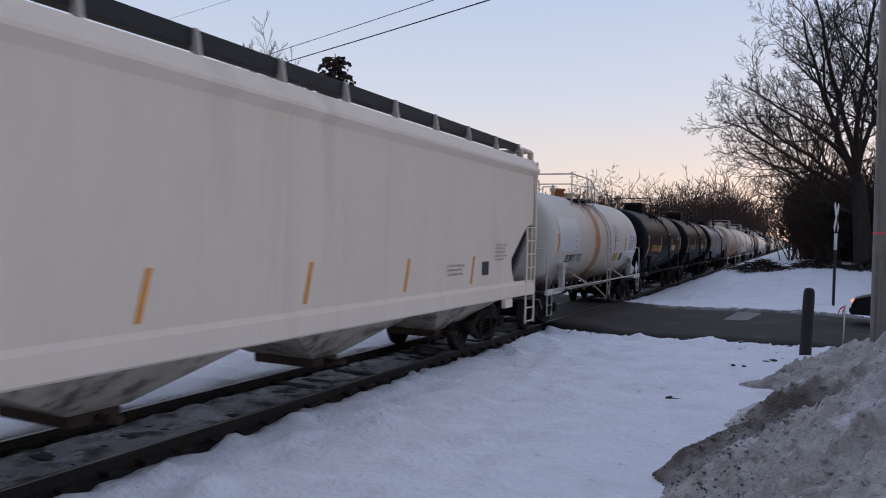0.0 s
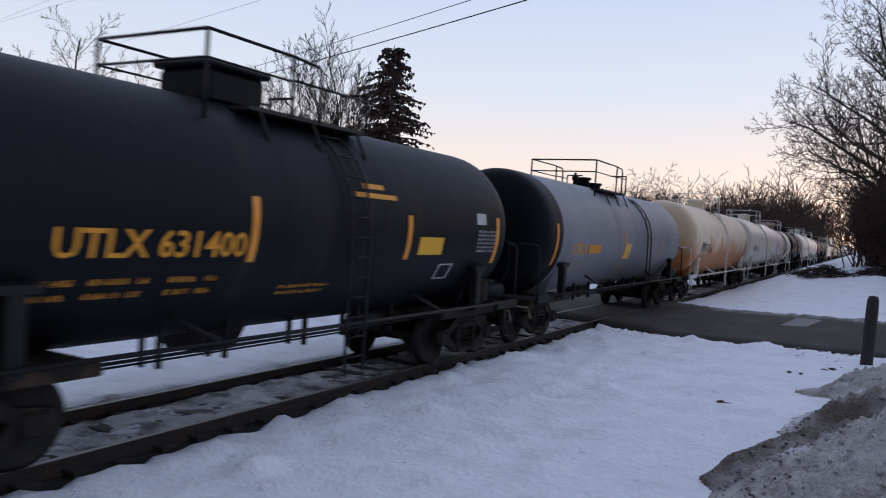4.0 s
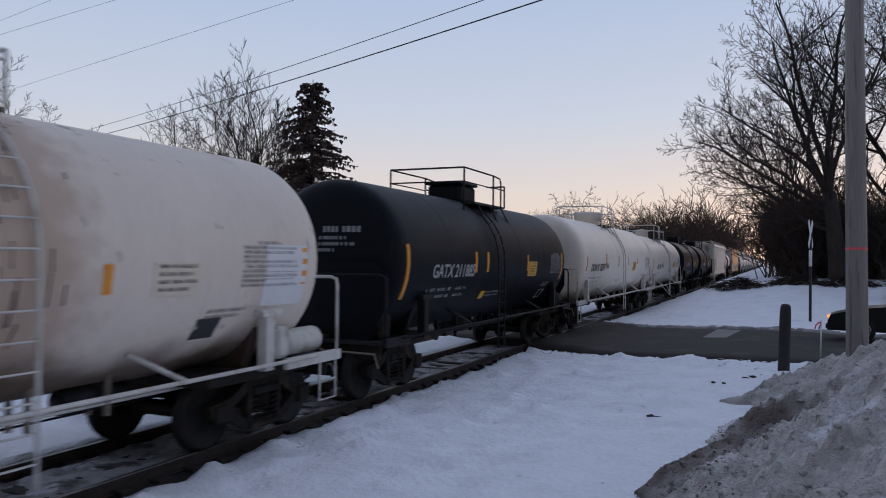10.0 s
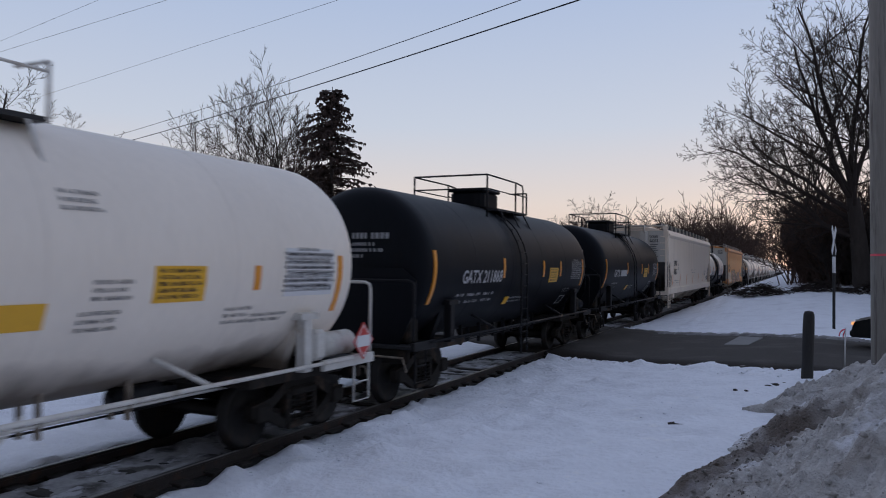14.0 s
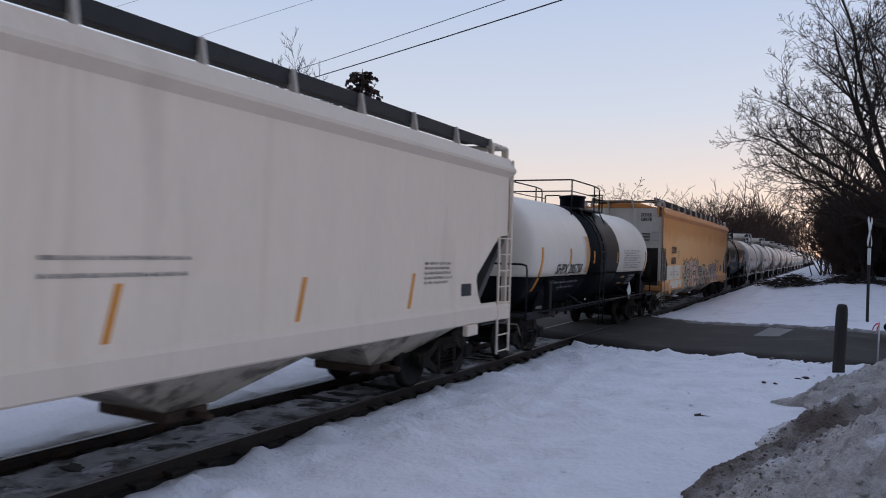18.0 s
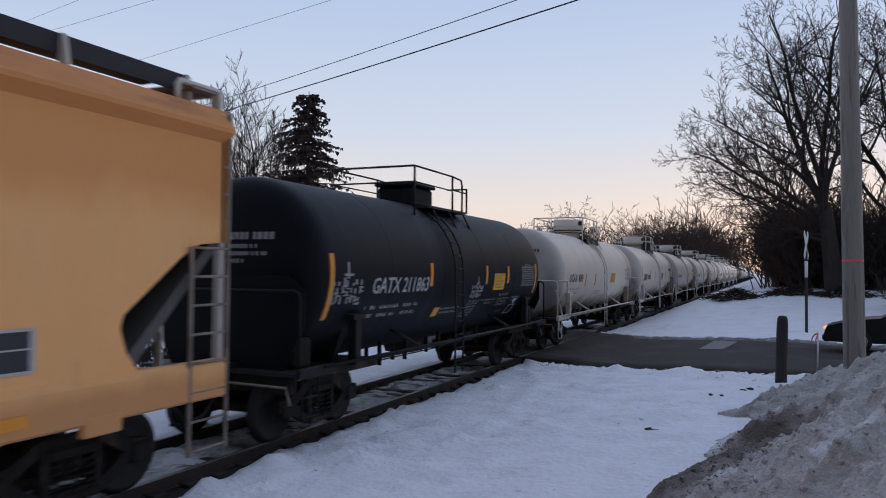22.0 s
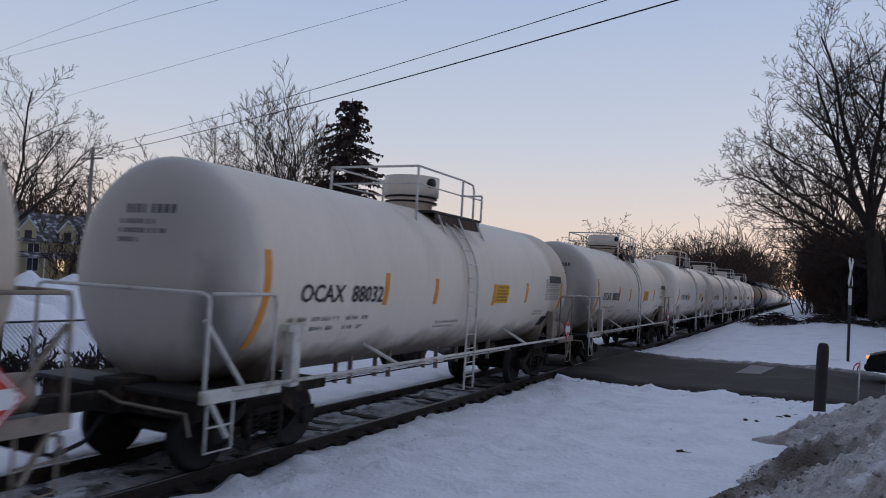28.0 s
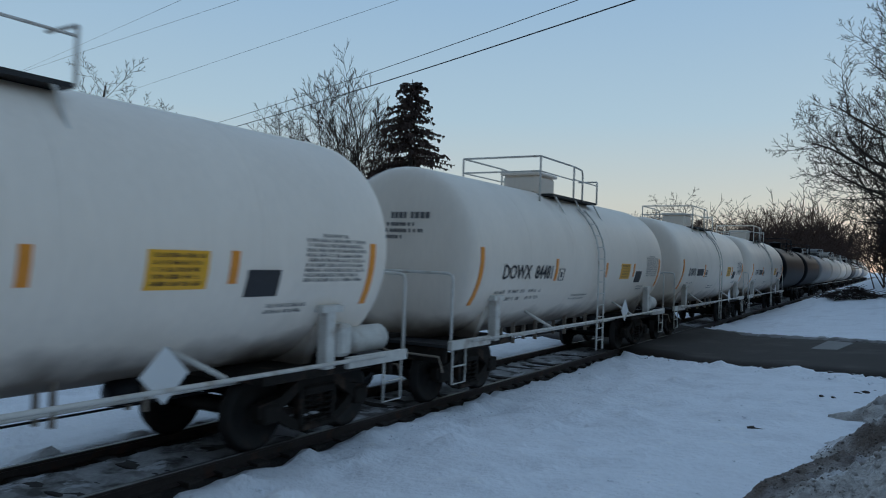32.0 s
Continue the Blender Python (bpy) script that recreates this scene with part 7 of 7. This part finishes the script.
def hopper_car(f, r, label, side, endm, orange=False):
    c, half = (f + r) / 2, (r - f) / 2
    car = thing("covered_hopper_car", label, "rail hopper car", pose(XC, c, 0), "cars of the passing train")
    W = 1.6
    low = 1.03 if orange else 1.12
    trim = CREAM if orange else side
    # side sheets, cut away at both lower ends, curved into the sill
    cut = [(-half, 4.05), (-half, 2.82), (-half + 0.45, 2.78), (-half + 0.75, 2.62), (-half + 1.2, 2.28), (-half + 1.52, 2.04), (-half + 1.56, 1.92), (-half + 1.48, 1.68), (-half + 1.32, 1.47)]
    cut = cut + [(-y, z) for y, z in reversed(cut)]
    for s in (1, -1):
        g = Geo()
        n = len(cut)
        v = [(s * W, y, z) for y, z in cut] + [(s * (W - 0.03), y, z) for y, z in cut]
        fr = tuple(range(n)) if s > 0 else tuple(range(n - 1, -1, -1))
        g.add(v, [fr, tuple(i + n for i in reversed(fr))] + [(i, (i + 1) % n, (i + 1) % n + n, i + n) for i in range(n)])
        part("side_sheet", g, side, car)
        part("side_sill", Geo().prism([(s * (W + 0.01), low), (s * (W + 0.05), low + 0.03), (s * (W + 0.05), 1.40), (s * (W + 0.005), 1.47), (s * (W - 0.1), 1.47), (s * (W - 0.1), low)][::s], "y", -half, half), side, car)
        part("top_chord", Geo().prism([(s * W, 3.98), (s * (W + 0.11), 4.09), (s * (W + 0.11), 4.14), (s * (W - 0.04), 4.37), (s * (W - 0.2), 4.39), (s * (W - 0.2), 3.98)][::s], "y", -half, half), CHORD if orange else side, car)
        part("roof_walkway", Geo().box(s * 1.0 - 0.22, s * 1.0 + 0.22, -half + 0.55, half - 0.55, 4.63, 4.67), GRATE, car, "dark grating roof walkway")
        part("walkway_kick", Geo().box(*sorted((s * 1.22, s * 1.24)), -half + 0.25, half - 0.25, 4.55, 4.75), GRATE, car)
        for k in range(13):
            y = -half + 0.35 + k * (2 * half - 0.7) / 12
            part("walkway_support", shared(("walkway_support", orange), lambda: Geo().prism([(1.22, 4.41), (1.36, 4.39), (1.29, 4.75), (1.25, 4.75)], "y", -0.025, 0.025), CREAM), CREAM, car).matrix_basis = Matrix.Translation((0, y, 0)) @ (Matrix.Identity(4) if s > 0 else Matrix.Rotation(math.pi, 4, "Z"))
    part("roof", Geo().prism([(-W + 0.2, 4.33), (W - 0.2, 4.33), (0.8, 4.47), (0.0, 4.52), (-0.8, 4.47)], "y", -half, half), side, car)
    for k in range(4):
        part("hatch", Geo().box(-0.45, 0.45, -half + 1.2 + k * (2 * half - 2.4) / 4 + 0.2, -half + 1.2 + (k + 1) * (2 * half - 2.4) / 4 - 0.2, 4.49, 4.61, 0.04), side, car)
    for e in (-1, 1):
        y = e * half
        endp = [(-W, 4.32), (W, 4.32), (W, 2.75), (-W, 2.75)]
        part("end_sheet", Geo().prism(endp, "y", *sorted((y - e * 0.06, y - e * 0.10))), endm, car, "grey end sheet")
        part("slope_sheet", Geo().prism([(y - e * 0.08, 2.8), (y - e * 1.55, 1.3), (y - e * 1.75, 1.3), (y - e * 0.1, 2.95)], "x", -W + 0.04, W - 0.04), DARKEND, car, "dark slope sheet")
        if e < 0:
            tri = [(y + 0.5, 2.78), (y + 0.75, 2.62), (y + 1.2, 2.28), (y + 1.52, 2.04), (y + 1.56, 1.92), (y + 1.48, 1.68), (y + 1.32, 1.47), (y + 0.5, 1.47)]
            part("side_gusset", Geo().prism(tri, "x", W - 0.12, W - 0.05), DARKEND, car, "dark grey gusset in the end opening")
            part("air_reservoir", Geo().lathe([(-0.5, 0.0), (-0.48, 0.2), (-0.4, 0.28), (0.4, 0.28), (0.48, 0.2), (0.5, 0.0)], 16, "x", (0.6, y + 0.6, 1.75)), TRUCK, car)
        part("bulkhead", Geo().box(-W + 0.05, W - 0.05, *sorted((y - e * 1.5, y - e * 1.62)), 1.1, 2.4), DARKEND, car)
        for s in (-1, 1):
            part("corner_post", Geo().box(*sorted((s * (W - 0.02), s * (W - 0.12))), *sorted((y, y - e * 0.1)), 1.1, 4.34, 0.01).box(*sorted((s * (W - 0.06), s * (W - 0.2))), *sorted((y - e * 0.02, y - e * 0.09)), 4.3, 4.58, 0.01), trim, car)
            part("end_post", Geo().box(*sorted((s * 0.5, s * 0.62)), *sorted((y, y + e * 0.04)), 1.1, 4.3, 0.01), endm, car)
        part("end_platform", Geo().box(-W, W, *sorted((y + e * 0.02, y - e * 1.3)), 1.06, 1.1), GRATE, car)
        part("end_sill", Geo().box(-W, W, *sorted((y + e * 0.02, y - e * 0.1)), 1.04, 1.28, 0.02), side, car)
        for s in (0.02, 0.62):
            part("ladder_stile", Geo().tube([(W + 0.04, y - e * s, 4.34 if s < 0.1 else 2.75), (W + 0.04, y - e * s, 0.45)], 0.028, 5), SOILPIPE if orange else side, car)
        for k in range(12):
            z = 0.5 + k * 0.32
            if z > 2.8:
                part("rung", Geo().tube([(W + 0.03, y - e * 0.05, z), (W - 0.35, y + e * 0.05, z)], 0.016, 5), trim, car)
            else:
                part("rung", Geo().tube([(W + 0.04, y - e * 0.02, z), (W + 0.04, y - e * 0.62, z)], 0.016, 5), SOILPIPE if orange else side, car)
        part("roof_end_rail", Geo().tube([(1.47, y - e * 0.02, 4.60), (1.47, y - e * 0.66, 4.60), (1.49, y - e * 0.72, 4.55), (1.49, y - e * 0.72, 4.36)], 0.035, 6), trim, car)
        part("roof_end_platform", Geo().box(-1.5, 1.5, *sorted((y - e * 0.5, y + e * 0.02)), 4.55, 4.60).box(-0.5, 0.5, *sorted((y + e * 0.02, y + e * 0.35)), 4.55, 4.60), SOILPIPE if orange else CREAM, car, "pale cross platform at the roof end")
        for s in (-1, 1):
            part("platform_bracket", Geo().prism([(y + e * 0.0, 4.55), (y + e * 0.34, 4.55), (y + e * 0.0, 4.2)], "x", *sorted((s * 0.46, s * 0.5))), CREAM, car)
        part("jacking_pad", Geo().box(W - 0.05, W + 0.06, *sorted((y - e * 1.55, y - e * 2.0)), 0.92, 1.12, 0.02), side, car)
        coupler(car, y + e * 0.75, e)
        part("centre_sill", Geo().box(-0.25, 0.25, *sorted((y, y - e * 3.2)), 0.72, 1.12, 0.03), TRUCK, car)
    wheels = []
    for e in (-1, 1):
        truck(car, e * (half - 1.6), wheels)
    for k in range(4):
        y = 2.2 * (2 * k - 3)
        g = Geo()
        for z0, z1, a0, a1, b0, b1 in ((1.2, 0.5, 1.42, 0.62, 2.0, 0.4),):
            v = [(sx * a0, y + sy * b0, z0) for sx, sy in ((-1, -1), (1, -1), (1, 1), (-1, 1))] + [(sx * a1, y + sy * b1, z1) for sx, sy in ((-1, -1), (1, -1), (1, 1), (-1, 1))]
            g.add(v, [(0, 1, 5, 4), (1, 2, 6, 5), (2, 3, 7, 6), (3, 0, 4, 7), (4, 5, 6, 7)])
        part("discharge_hopper", g, HOPGRIME, car, "grimy brown discharge hopper")
        part("outlet_gate", Geo().box(-0.6, 0.6, y - 0.34, y + 0.34, 0.34, 0.5, 0.03).tube([(0.6, y, 0.42), (0.95, y, 0.42)], 0.05, 8), RUSTGATE, car, "rusty outlet gate")
    CARS.append((car, c, wheels))
    return car, half


def flat_marks(car, half, material, mark, number, orange):
    x = 1.6
    y0 = -half + (2.2 if not orange else 2.15)
    lettering(mark, y0, 2.57, 0.28, material, car, x=x, width=1.12)
    lettering(number, y0 - 0.03, 2.12, 0.28, material, car, x=x, width=1.0)
    part("frame_stencil", bars([(y0 + 1.55, y0 + 1.8, 2.38, 2.395), (y0 + 1.55, y0 + 1.8, 2.66, 2.675), (y0 + 1.63, y0 + 1.72, 2.46, 2.51), (y0 + 1.63, y0 + 1.72, 2.55, 2.60)], x=x), material, car)
    part("data_stencil", script([(y0 - 0.25 + a, y0 - 0.25 + b, z, z + 0.045) for z, e in ((1.66, 0.0), (1.77, 0.1)) for a, b in ((0, 0.14), (0.2, 0.42), (0.6, 0.9 + e), (1.0 + e, 1.16 + e), (1.4, 1.72), (1.78, 1.95 + e))], x=x), material, car)
    if orange:
        part("data_table", script(lines_block(half - 5.3, 2.30, [1.72, 1.66, 1.7, 1.6, 1.64, 1.7, 1.5, 1.55, 1.2], 0.085, 0.05), x=x), material, car)
        part("data_panel", bars([(half - 3.05, half - 2.55, 1.62, 1.96)], x=x), INK, car, "black panel in a pale frame")
        part("frame_stencil", bars([(half - 3.1, half - 2.5, 1.96, 1.985), (half - 3.1, half - 2.5, 1.595, 1.62), (half - 3.1, half - 3.05, 1.62, 1.96), (half - 2.55, half - 2.5, 1.62, 1.96), (half - 3.05, half - 2.55, 1.80, 1.815)], x=x, at=0.003), PALEINK, car)
    else:
        part("data_table", script(lines_block(half - 3.6, 2.28, [1.0, 0.9, 0.95, 1.0, 0.85], 0.08, 0.045), x=x), material, car)
        part("data_panel", bars([(half - 2.2, half - 1.8, 1.66, 1.88)], x=x), INK, car)


def slanted(car, ys, z0=1.55, z1=2.1):
    for y in ys:
        g = Geo().add([(1.608, y, z0), (1.608, y + 0.08, z0), (1.608, y + 0.22, z1), (1.608, y + 0.14, z1), (1.59, y, z0), (1.59, y + 0.08, z0), (1.59, y + 0.22, z1), (1.59, y + 0.14, z1)], [(0, 1, 2, 3), (0, 4, 5, 1), (1, 5, 6, 2), (2, 6, 7, 3), (3, 7, 4, 0)])
        part("reflective_stripe", g, STRIPE, car, "amber reflective stripe")


GLYPHS = {
    "E": ((0.15, 0.95), (0.95, 1.0), (0.9, 0.74), (0.45, 0.7), (0.44, 0.6), (0.85, 0.62), (0.82, 0.38), (0.42, 0.36), (0.4, 0.26), (1.0, 0.3), (0.98, 0.02), (0.0, 0.0), (0.08, 0.5)),
    "K": ((0.12, 0.9), (0.4, 1.0), (0.42, 0.66), (0.75, 0.98), (1.0, 0.82), (0.66, 0.5), (1.05, 0.12), (0.8, 0.0), (0.45, 0.34), (0.4, 0.02), (0.0, 0.05)),
    "S": ((0.95, 0.95), (0.3, 1.0), (0.02, 0.8), (0.1, 0.52), (0.6, 0.4), (0.58, 0.26), (0.05, 0.3), (0.0, 0.02), (0.7, 0.0), (1.0, 0.2), (0.92, 0.52), (0.42, 0.66), (0.44, 0.76), (0.95, 0.72)),
    "P": ((0.05, 0.9), (0.55, 1.05), (0.98, 0.85), (1.0, 0.55), (0.75, 0.36), (0.5, 0.34), (0.52, 0.04), (0.1, 0.0), (0.15, 0.45)),
    "A": ((0.0, 0.05), (0.08, 0.7), (0.35, 1.0), (0.85, 0.98), (1.0, 0.4), (1.1, 0.0), (0.72, 0.04), (0.66, 0.34), (0.42, 0.34), (0.4, 0.0)),
    "M": ((0.0, 0.0), (0.1, 0.85), (0.35, 1.0), (0.5, 0.6), (0.72, 1.05), (0.98, 0.9), (1.0, 0.05), (0.74, 0.0), (0.7, 0.5), (0.52, 0.2), (0.34, 0.5), (0.28, 0.02)),
    "R": ((0.0, 0.4), (0.2, 0.9), (0.6, 1.0), (0.9, 0.7), (0.62, 0.5), (1.0, 0.05), (0.7, 0.0), (0.4, 0.35), (0.3, 0.0), (0.02, 0.04)),
}


def flat_piece(geo, pts, layer):
    """Lays an outline on the hopper's side: on the sheet, on the sill's sloping top edge and on the sill."""
    for lo, hi, x in ((1.475, 9.0, 1.603), (1.40, 1.475, None), (1.04, 1.40, 1.653)):
        poly = list(pts)
        for lim, sign in ((lo, 1), (hi, -1)):
            out = []
            for (a, b), (p, q) in zip(poly, poly[1:] + poly[:1]):
                if (b - lim) * sign >= 0:
                    out.append((a, b))
                if (b - lim) * (q - lim) < 0:
                    k = (lim - b) / (q - b)
                    out.append((a + (p - a) * k, lim))
            poly = out
            if len(poly) < 3:
                break
        if len(poly) >= 3:
            geo.add([((1.658 - 0.6 * (b - 1.40) if x is None else x) + 0.002 * layer, a, b) for a, b in poly], [tuple(range(len(poly)))])


def stroke(geo, pts, width, layer, closed=True):
    ring = pts + pts[:1] if closed else pts
    for i, (a, b) in enumerate(zip(ring, ring[1:])):
        d = Vector((b[0] - a[0], b[1] - a[1]))
        if d.length < 0.01:
            continue
        d.normalize()
        w = width * (0.6 + 0.8 * ((i * 7) % 5) / 4)
        n, e = Vector((-d.y, d.x)) * w, d * width * 0.5
        flat_piece(geo, [tuple(Vector(a) - n - e), tuple(Vector(b) - n + e), tuple(Vector(b) + n + e), tuple(Vector(a) + n - e)], layer)


def write_on_hopper(car):
    """A large sprayed piece: angular letters with dark outlines on a mint cloud, and a smaller lilac one."""
    random.seed(77)
    geos = {k: Geo() for k in ("mint", "rose", "pale", "lilac", "grey", "red", "edge", "line")}

    def cloud(y0, y1, z0, z1, key, layer):
        top = [(y0 + (y1 - y0) * k / 14, z1 + rnd(-0.16, 0.12)) for k in range(15)]
        low = [(y1 - (y1 - y0) * k / 10, z0 + rnd(-0.05, 0.1)) for k in range(11)]
        flat_piece(geos[key], top + low, layer)
        return top
    stroke(geos["edge"], cloud(-5.3, -0.95, 1.05, 2.30, "mint", 0), 0.05, 1, False)
    cloud(-1.6, 1.9, 1.04, 1.75, "rose", 0)
    cloud(2.3, 5.7, 1.04, 2.0, "pale", 0)
    word = ((-5.5, -4.7, 1.45, 2.15, "R", "pale"), (-5.3, -4.3, 1.04, 1.5, "A", "mint"), (-4.6, -3.7, 1.05, 2.15, "S", "rose"), (-3.75, -2.65, 1.05, 2.42, "P", "rose"), (-3.2, -1.7, 1.02, 2.0, "E", "pale"),
            (-1.95, -0.75, 1.02, 2.28, "K", "rose"), (-0.95, 0.15, 1.05, 1.95, "S", "grey"), (-0.3, 1.7, 1.03, 2.06, "A", "mint"), (0.55, 1.25, 1.05, 1.75, "K", "red"), (1.5, 2.3, 1.1, 1.75, "R", "pale"),
            (2.35, 3.35, 1.2, 2.05, "E", "lilac"), (3.1, 4.3, 1.25, 2.1, "M", "lilac"), (4.15, 5.5, 1.1, 2.12, "K", "lilac"))
    for i, (y0, y1, z0, z1, ch, key) in enumerate(word):
        pts = [(y0 + (y1 - y0) * (a + rnd(-0.05, 0.05)), z0 + (z1 - z0) * (b + rnd(-0.04, 0.04))) for a, b in GLYPHS[ch]]
        flat_piece(geos[key], pts, 2 + i % 3)
        stroke(geos["line"], pts, 0.016 if key == "lilac" else 0.022, 6)
        cy, cz = (y0 + y1) / 2, (z0 + z1) / 2
        hole = [(cy + rnd(-0.14, 0.14), cz + rnd(0.0, 0.2)) for k in range(4)]
        flat_piece(geos["line"], sorted(hole, key=lambda p: math.atan2(p[1] - cz - 0.1, p[0] - cy)), 5)
        stroke(geos["line"], [(y1 - 0.12, z0 + 0.05), (y1 + 0.06, z0 + 0.4 * (z1 - z0)), (y1 - 0.02, z0 + 0.75 * (z1 - z0))], 0.05, 7, False)
    names = {"mint": (G_MINT, "mint graffiti fill"), "rose": (G_ROSE, "rose graffiti fill"), "pale": (G_PALE, "pale graffiti fill"), "lilac": (G_LILAC, "lilac graffiti fill"), "grey": (G_GREY, "grey graffiti fill"), "red": (G_RED, "red graffiti fill"), "edge": (CHORD, "brown sprayed edge"), "line": (G_BLACK, "black graffiti outline")}
    for key, g in geos.items():
        part("graffiti", g, names[key][0], car, names[key][1])


def build_hoppers():
    for f, r, num in ((-1.6, 17.6, ""), (194.98, 214.6, "68253")):
        c, h = hopper_car(f, r, "dusty cream covered hopper car", HOPWHITE, HOPEND)
        if num:
            flat_marks(c, h, INK, "DOWX", num, False)
            for text, z in (("DOWX", 3.95), ("68253", 3.75)):
                lettering(text, 0.72, z, 0.14, INK, c, x=0.0, width=0.42).matrix_basis = Matrix.Translation((0, -h + 0.05, 0)) @ Matrix.Rotation(-math.pi / 2, 4, "Z")
            g = Geo()
            for k in range(9):
                g.box(0.75, 1.05 + 0.08 * (k % 3 == 0), -h + 0.035, -h + 0.05, 3.62 - 0.1 * k, 3.66 - 0.1 * k)
            part("end_stencil", g, FAINT, c)
            part("data_stencil", script(lines_block(-0.5, 2.36, [1.7, 1.65], 0.16, 0.04), x=1.6), FAINT, c)
        else:
            part("data_table", script(lines_block(h - 2.6, 2.35, [0.7, 0.6, 0.65, 0.7, 0.55], 0.08, 0.035), x=1.6), FAINT, c)
            part("data_table", script(lines_block(h - 5.0, 1.95, [0.8, 0.7, 0.75], 0.08, 0.035), x=1.6), FAINT, c)
            part("data_panel", bars([(h - 3.3, h - 2.95, 1.7, 1.98)], x=1.6), INK, c)
        slanted(c, [-8.2 + 2.78 * k for k in range(6)])
    c, h = hopper_car(230.13, 250.65, "faded orange covered hopper car with graffiti", ORANGE, HOPEND, True)
    flat_marks(c, h, INK, "DOWX", "68678", True)
    part("primer_panel", bars([(-h + 1.25, -h + 4.3, 1.47, 2.06)], x=1.6, depth=0.002), PATCH, c, "cream repainted panel")
    part("primer_panel", bars([(-h + 1.6, -h + 4.3, 1.13, 1.44)], x=1.652, depth=0.002), PATCH, c, "cream repainted panel")
    write_on_hopper(c)
    for y in (-8.6, -6.85, -3.6, 0.75, 4.3, 7.2):
        part("reflective_patch", bars([(y, y + 0.46, 1.14, 1.25)], x=1.652), STRIPE, c, "amber reflective rectangle")
    part("end_stencil", Geo().box(0.35, 0.62, -h - 0.012, -h + 0.05, 3.28, 3.32).box(0.35, 0.62, -h - 0.012, -h + 0.05, 3.18, 3.22).box(0.35, 0.58, -h - 0.012, -h + 0.05, 3.08, 3.12).box(0.85, 1.15, -h - 0.012, -h + 0.05, 3.28, 3.32).box(0.85, 1.15, -h - 0.012, -h + 0.05, 3.16, 3.20).box(0.85, 1.12, -h - 0.012, -h + 0.05, 3.04, 3.08), INK, c)
    for text, z in (("DOWX", 3.98), ("68678", 3.80)):
        lettering(text, 0.78, z, 0.14, INK, c, x=0.0, width=0.42).matrix_basis = Matrix.Translation((0, -h + 0.05, 0)) @ Matrix.Rotation(-math.pi / 2, 4, "Z")
    slanted(c, [-h + 0.75])


build_hoppers()


# ---- all that moves ----
def motions():
    times = [2.0 * k for k in range(17)]
    for car, c, wheels in CARS:
        walk(car, [(t, pose(XC, c - run(t), 0)) for t in times])
        # the wheels turn while the car passes near by
        ts = [k / 30 for k in range(961) if -2 < c - run(k / 30) < 30]
        if len(ts) < 3:
            continue
        t0 = run(ts[0])
        for w, y in wheels:
            turn = [(t, ((run(t) - t0) / 0.457) % (2 * math.pi)) for t in ts]
            rows = ([(0.0, turn[0][1])] if ts[0] > 0 else []) + turn + ([(32.0, turn[-1][1])] if ts[-1] < 31.99 else [])
            walk(w, [(t, Matrix.Translation((0, y, 0.457)) @ Matrix.Rotation(a, 4, "X")) for t, a in rows])


motions()
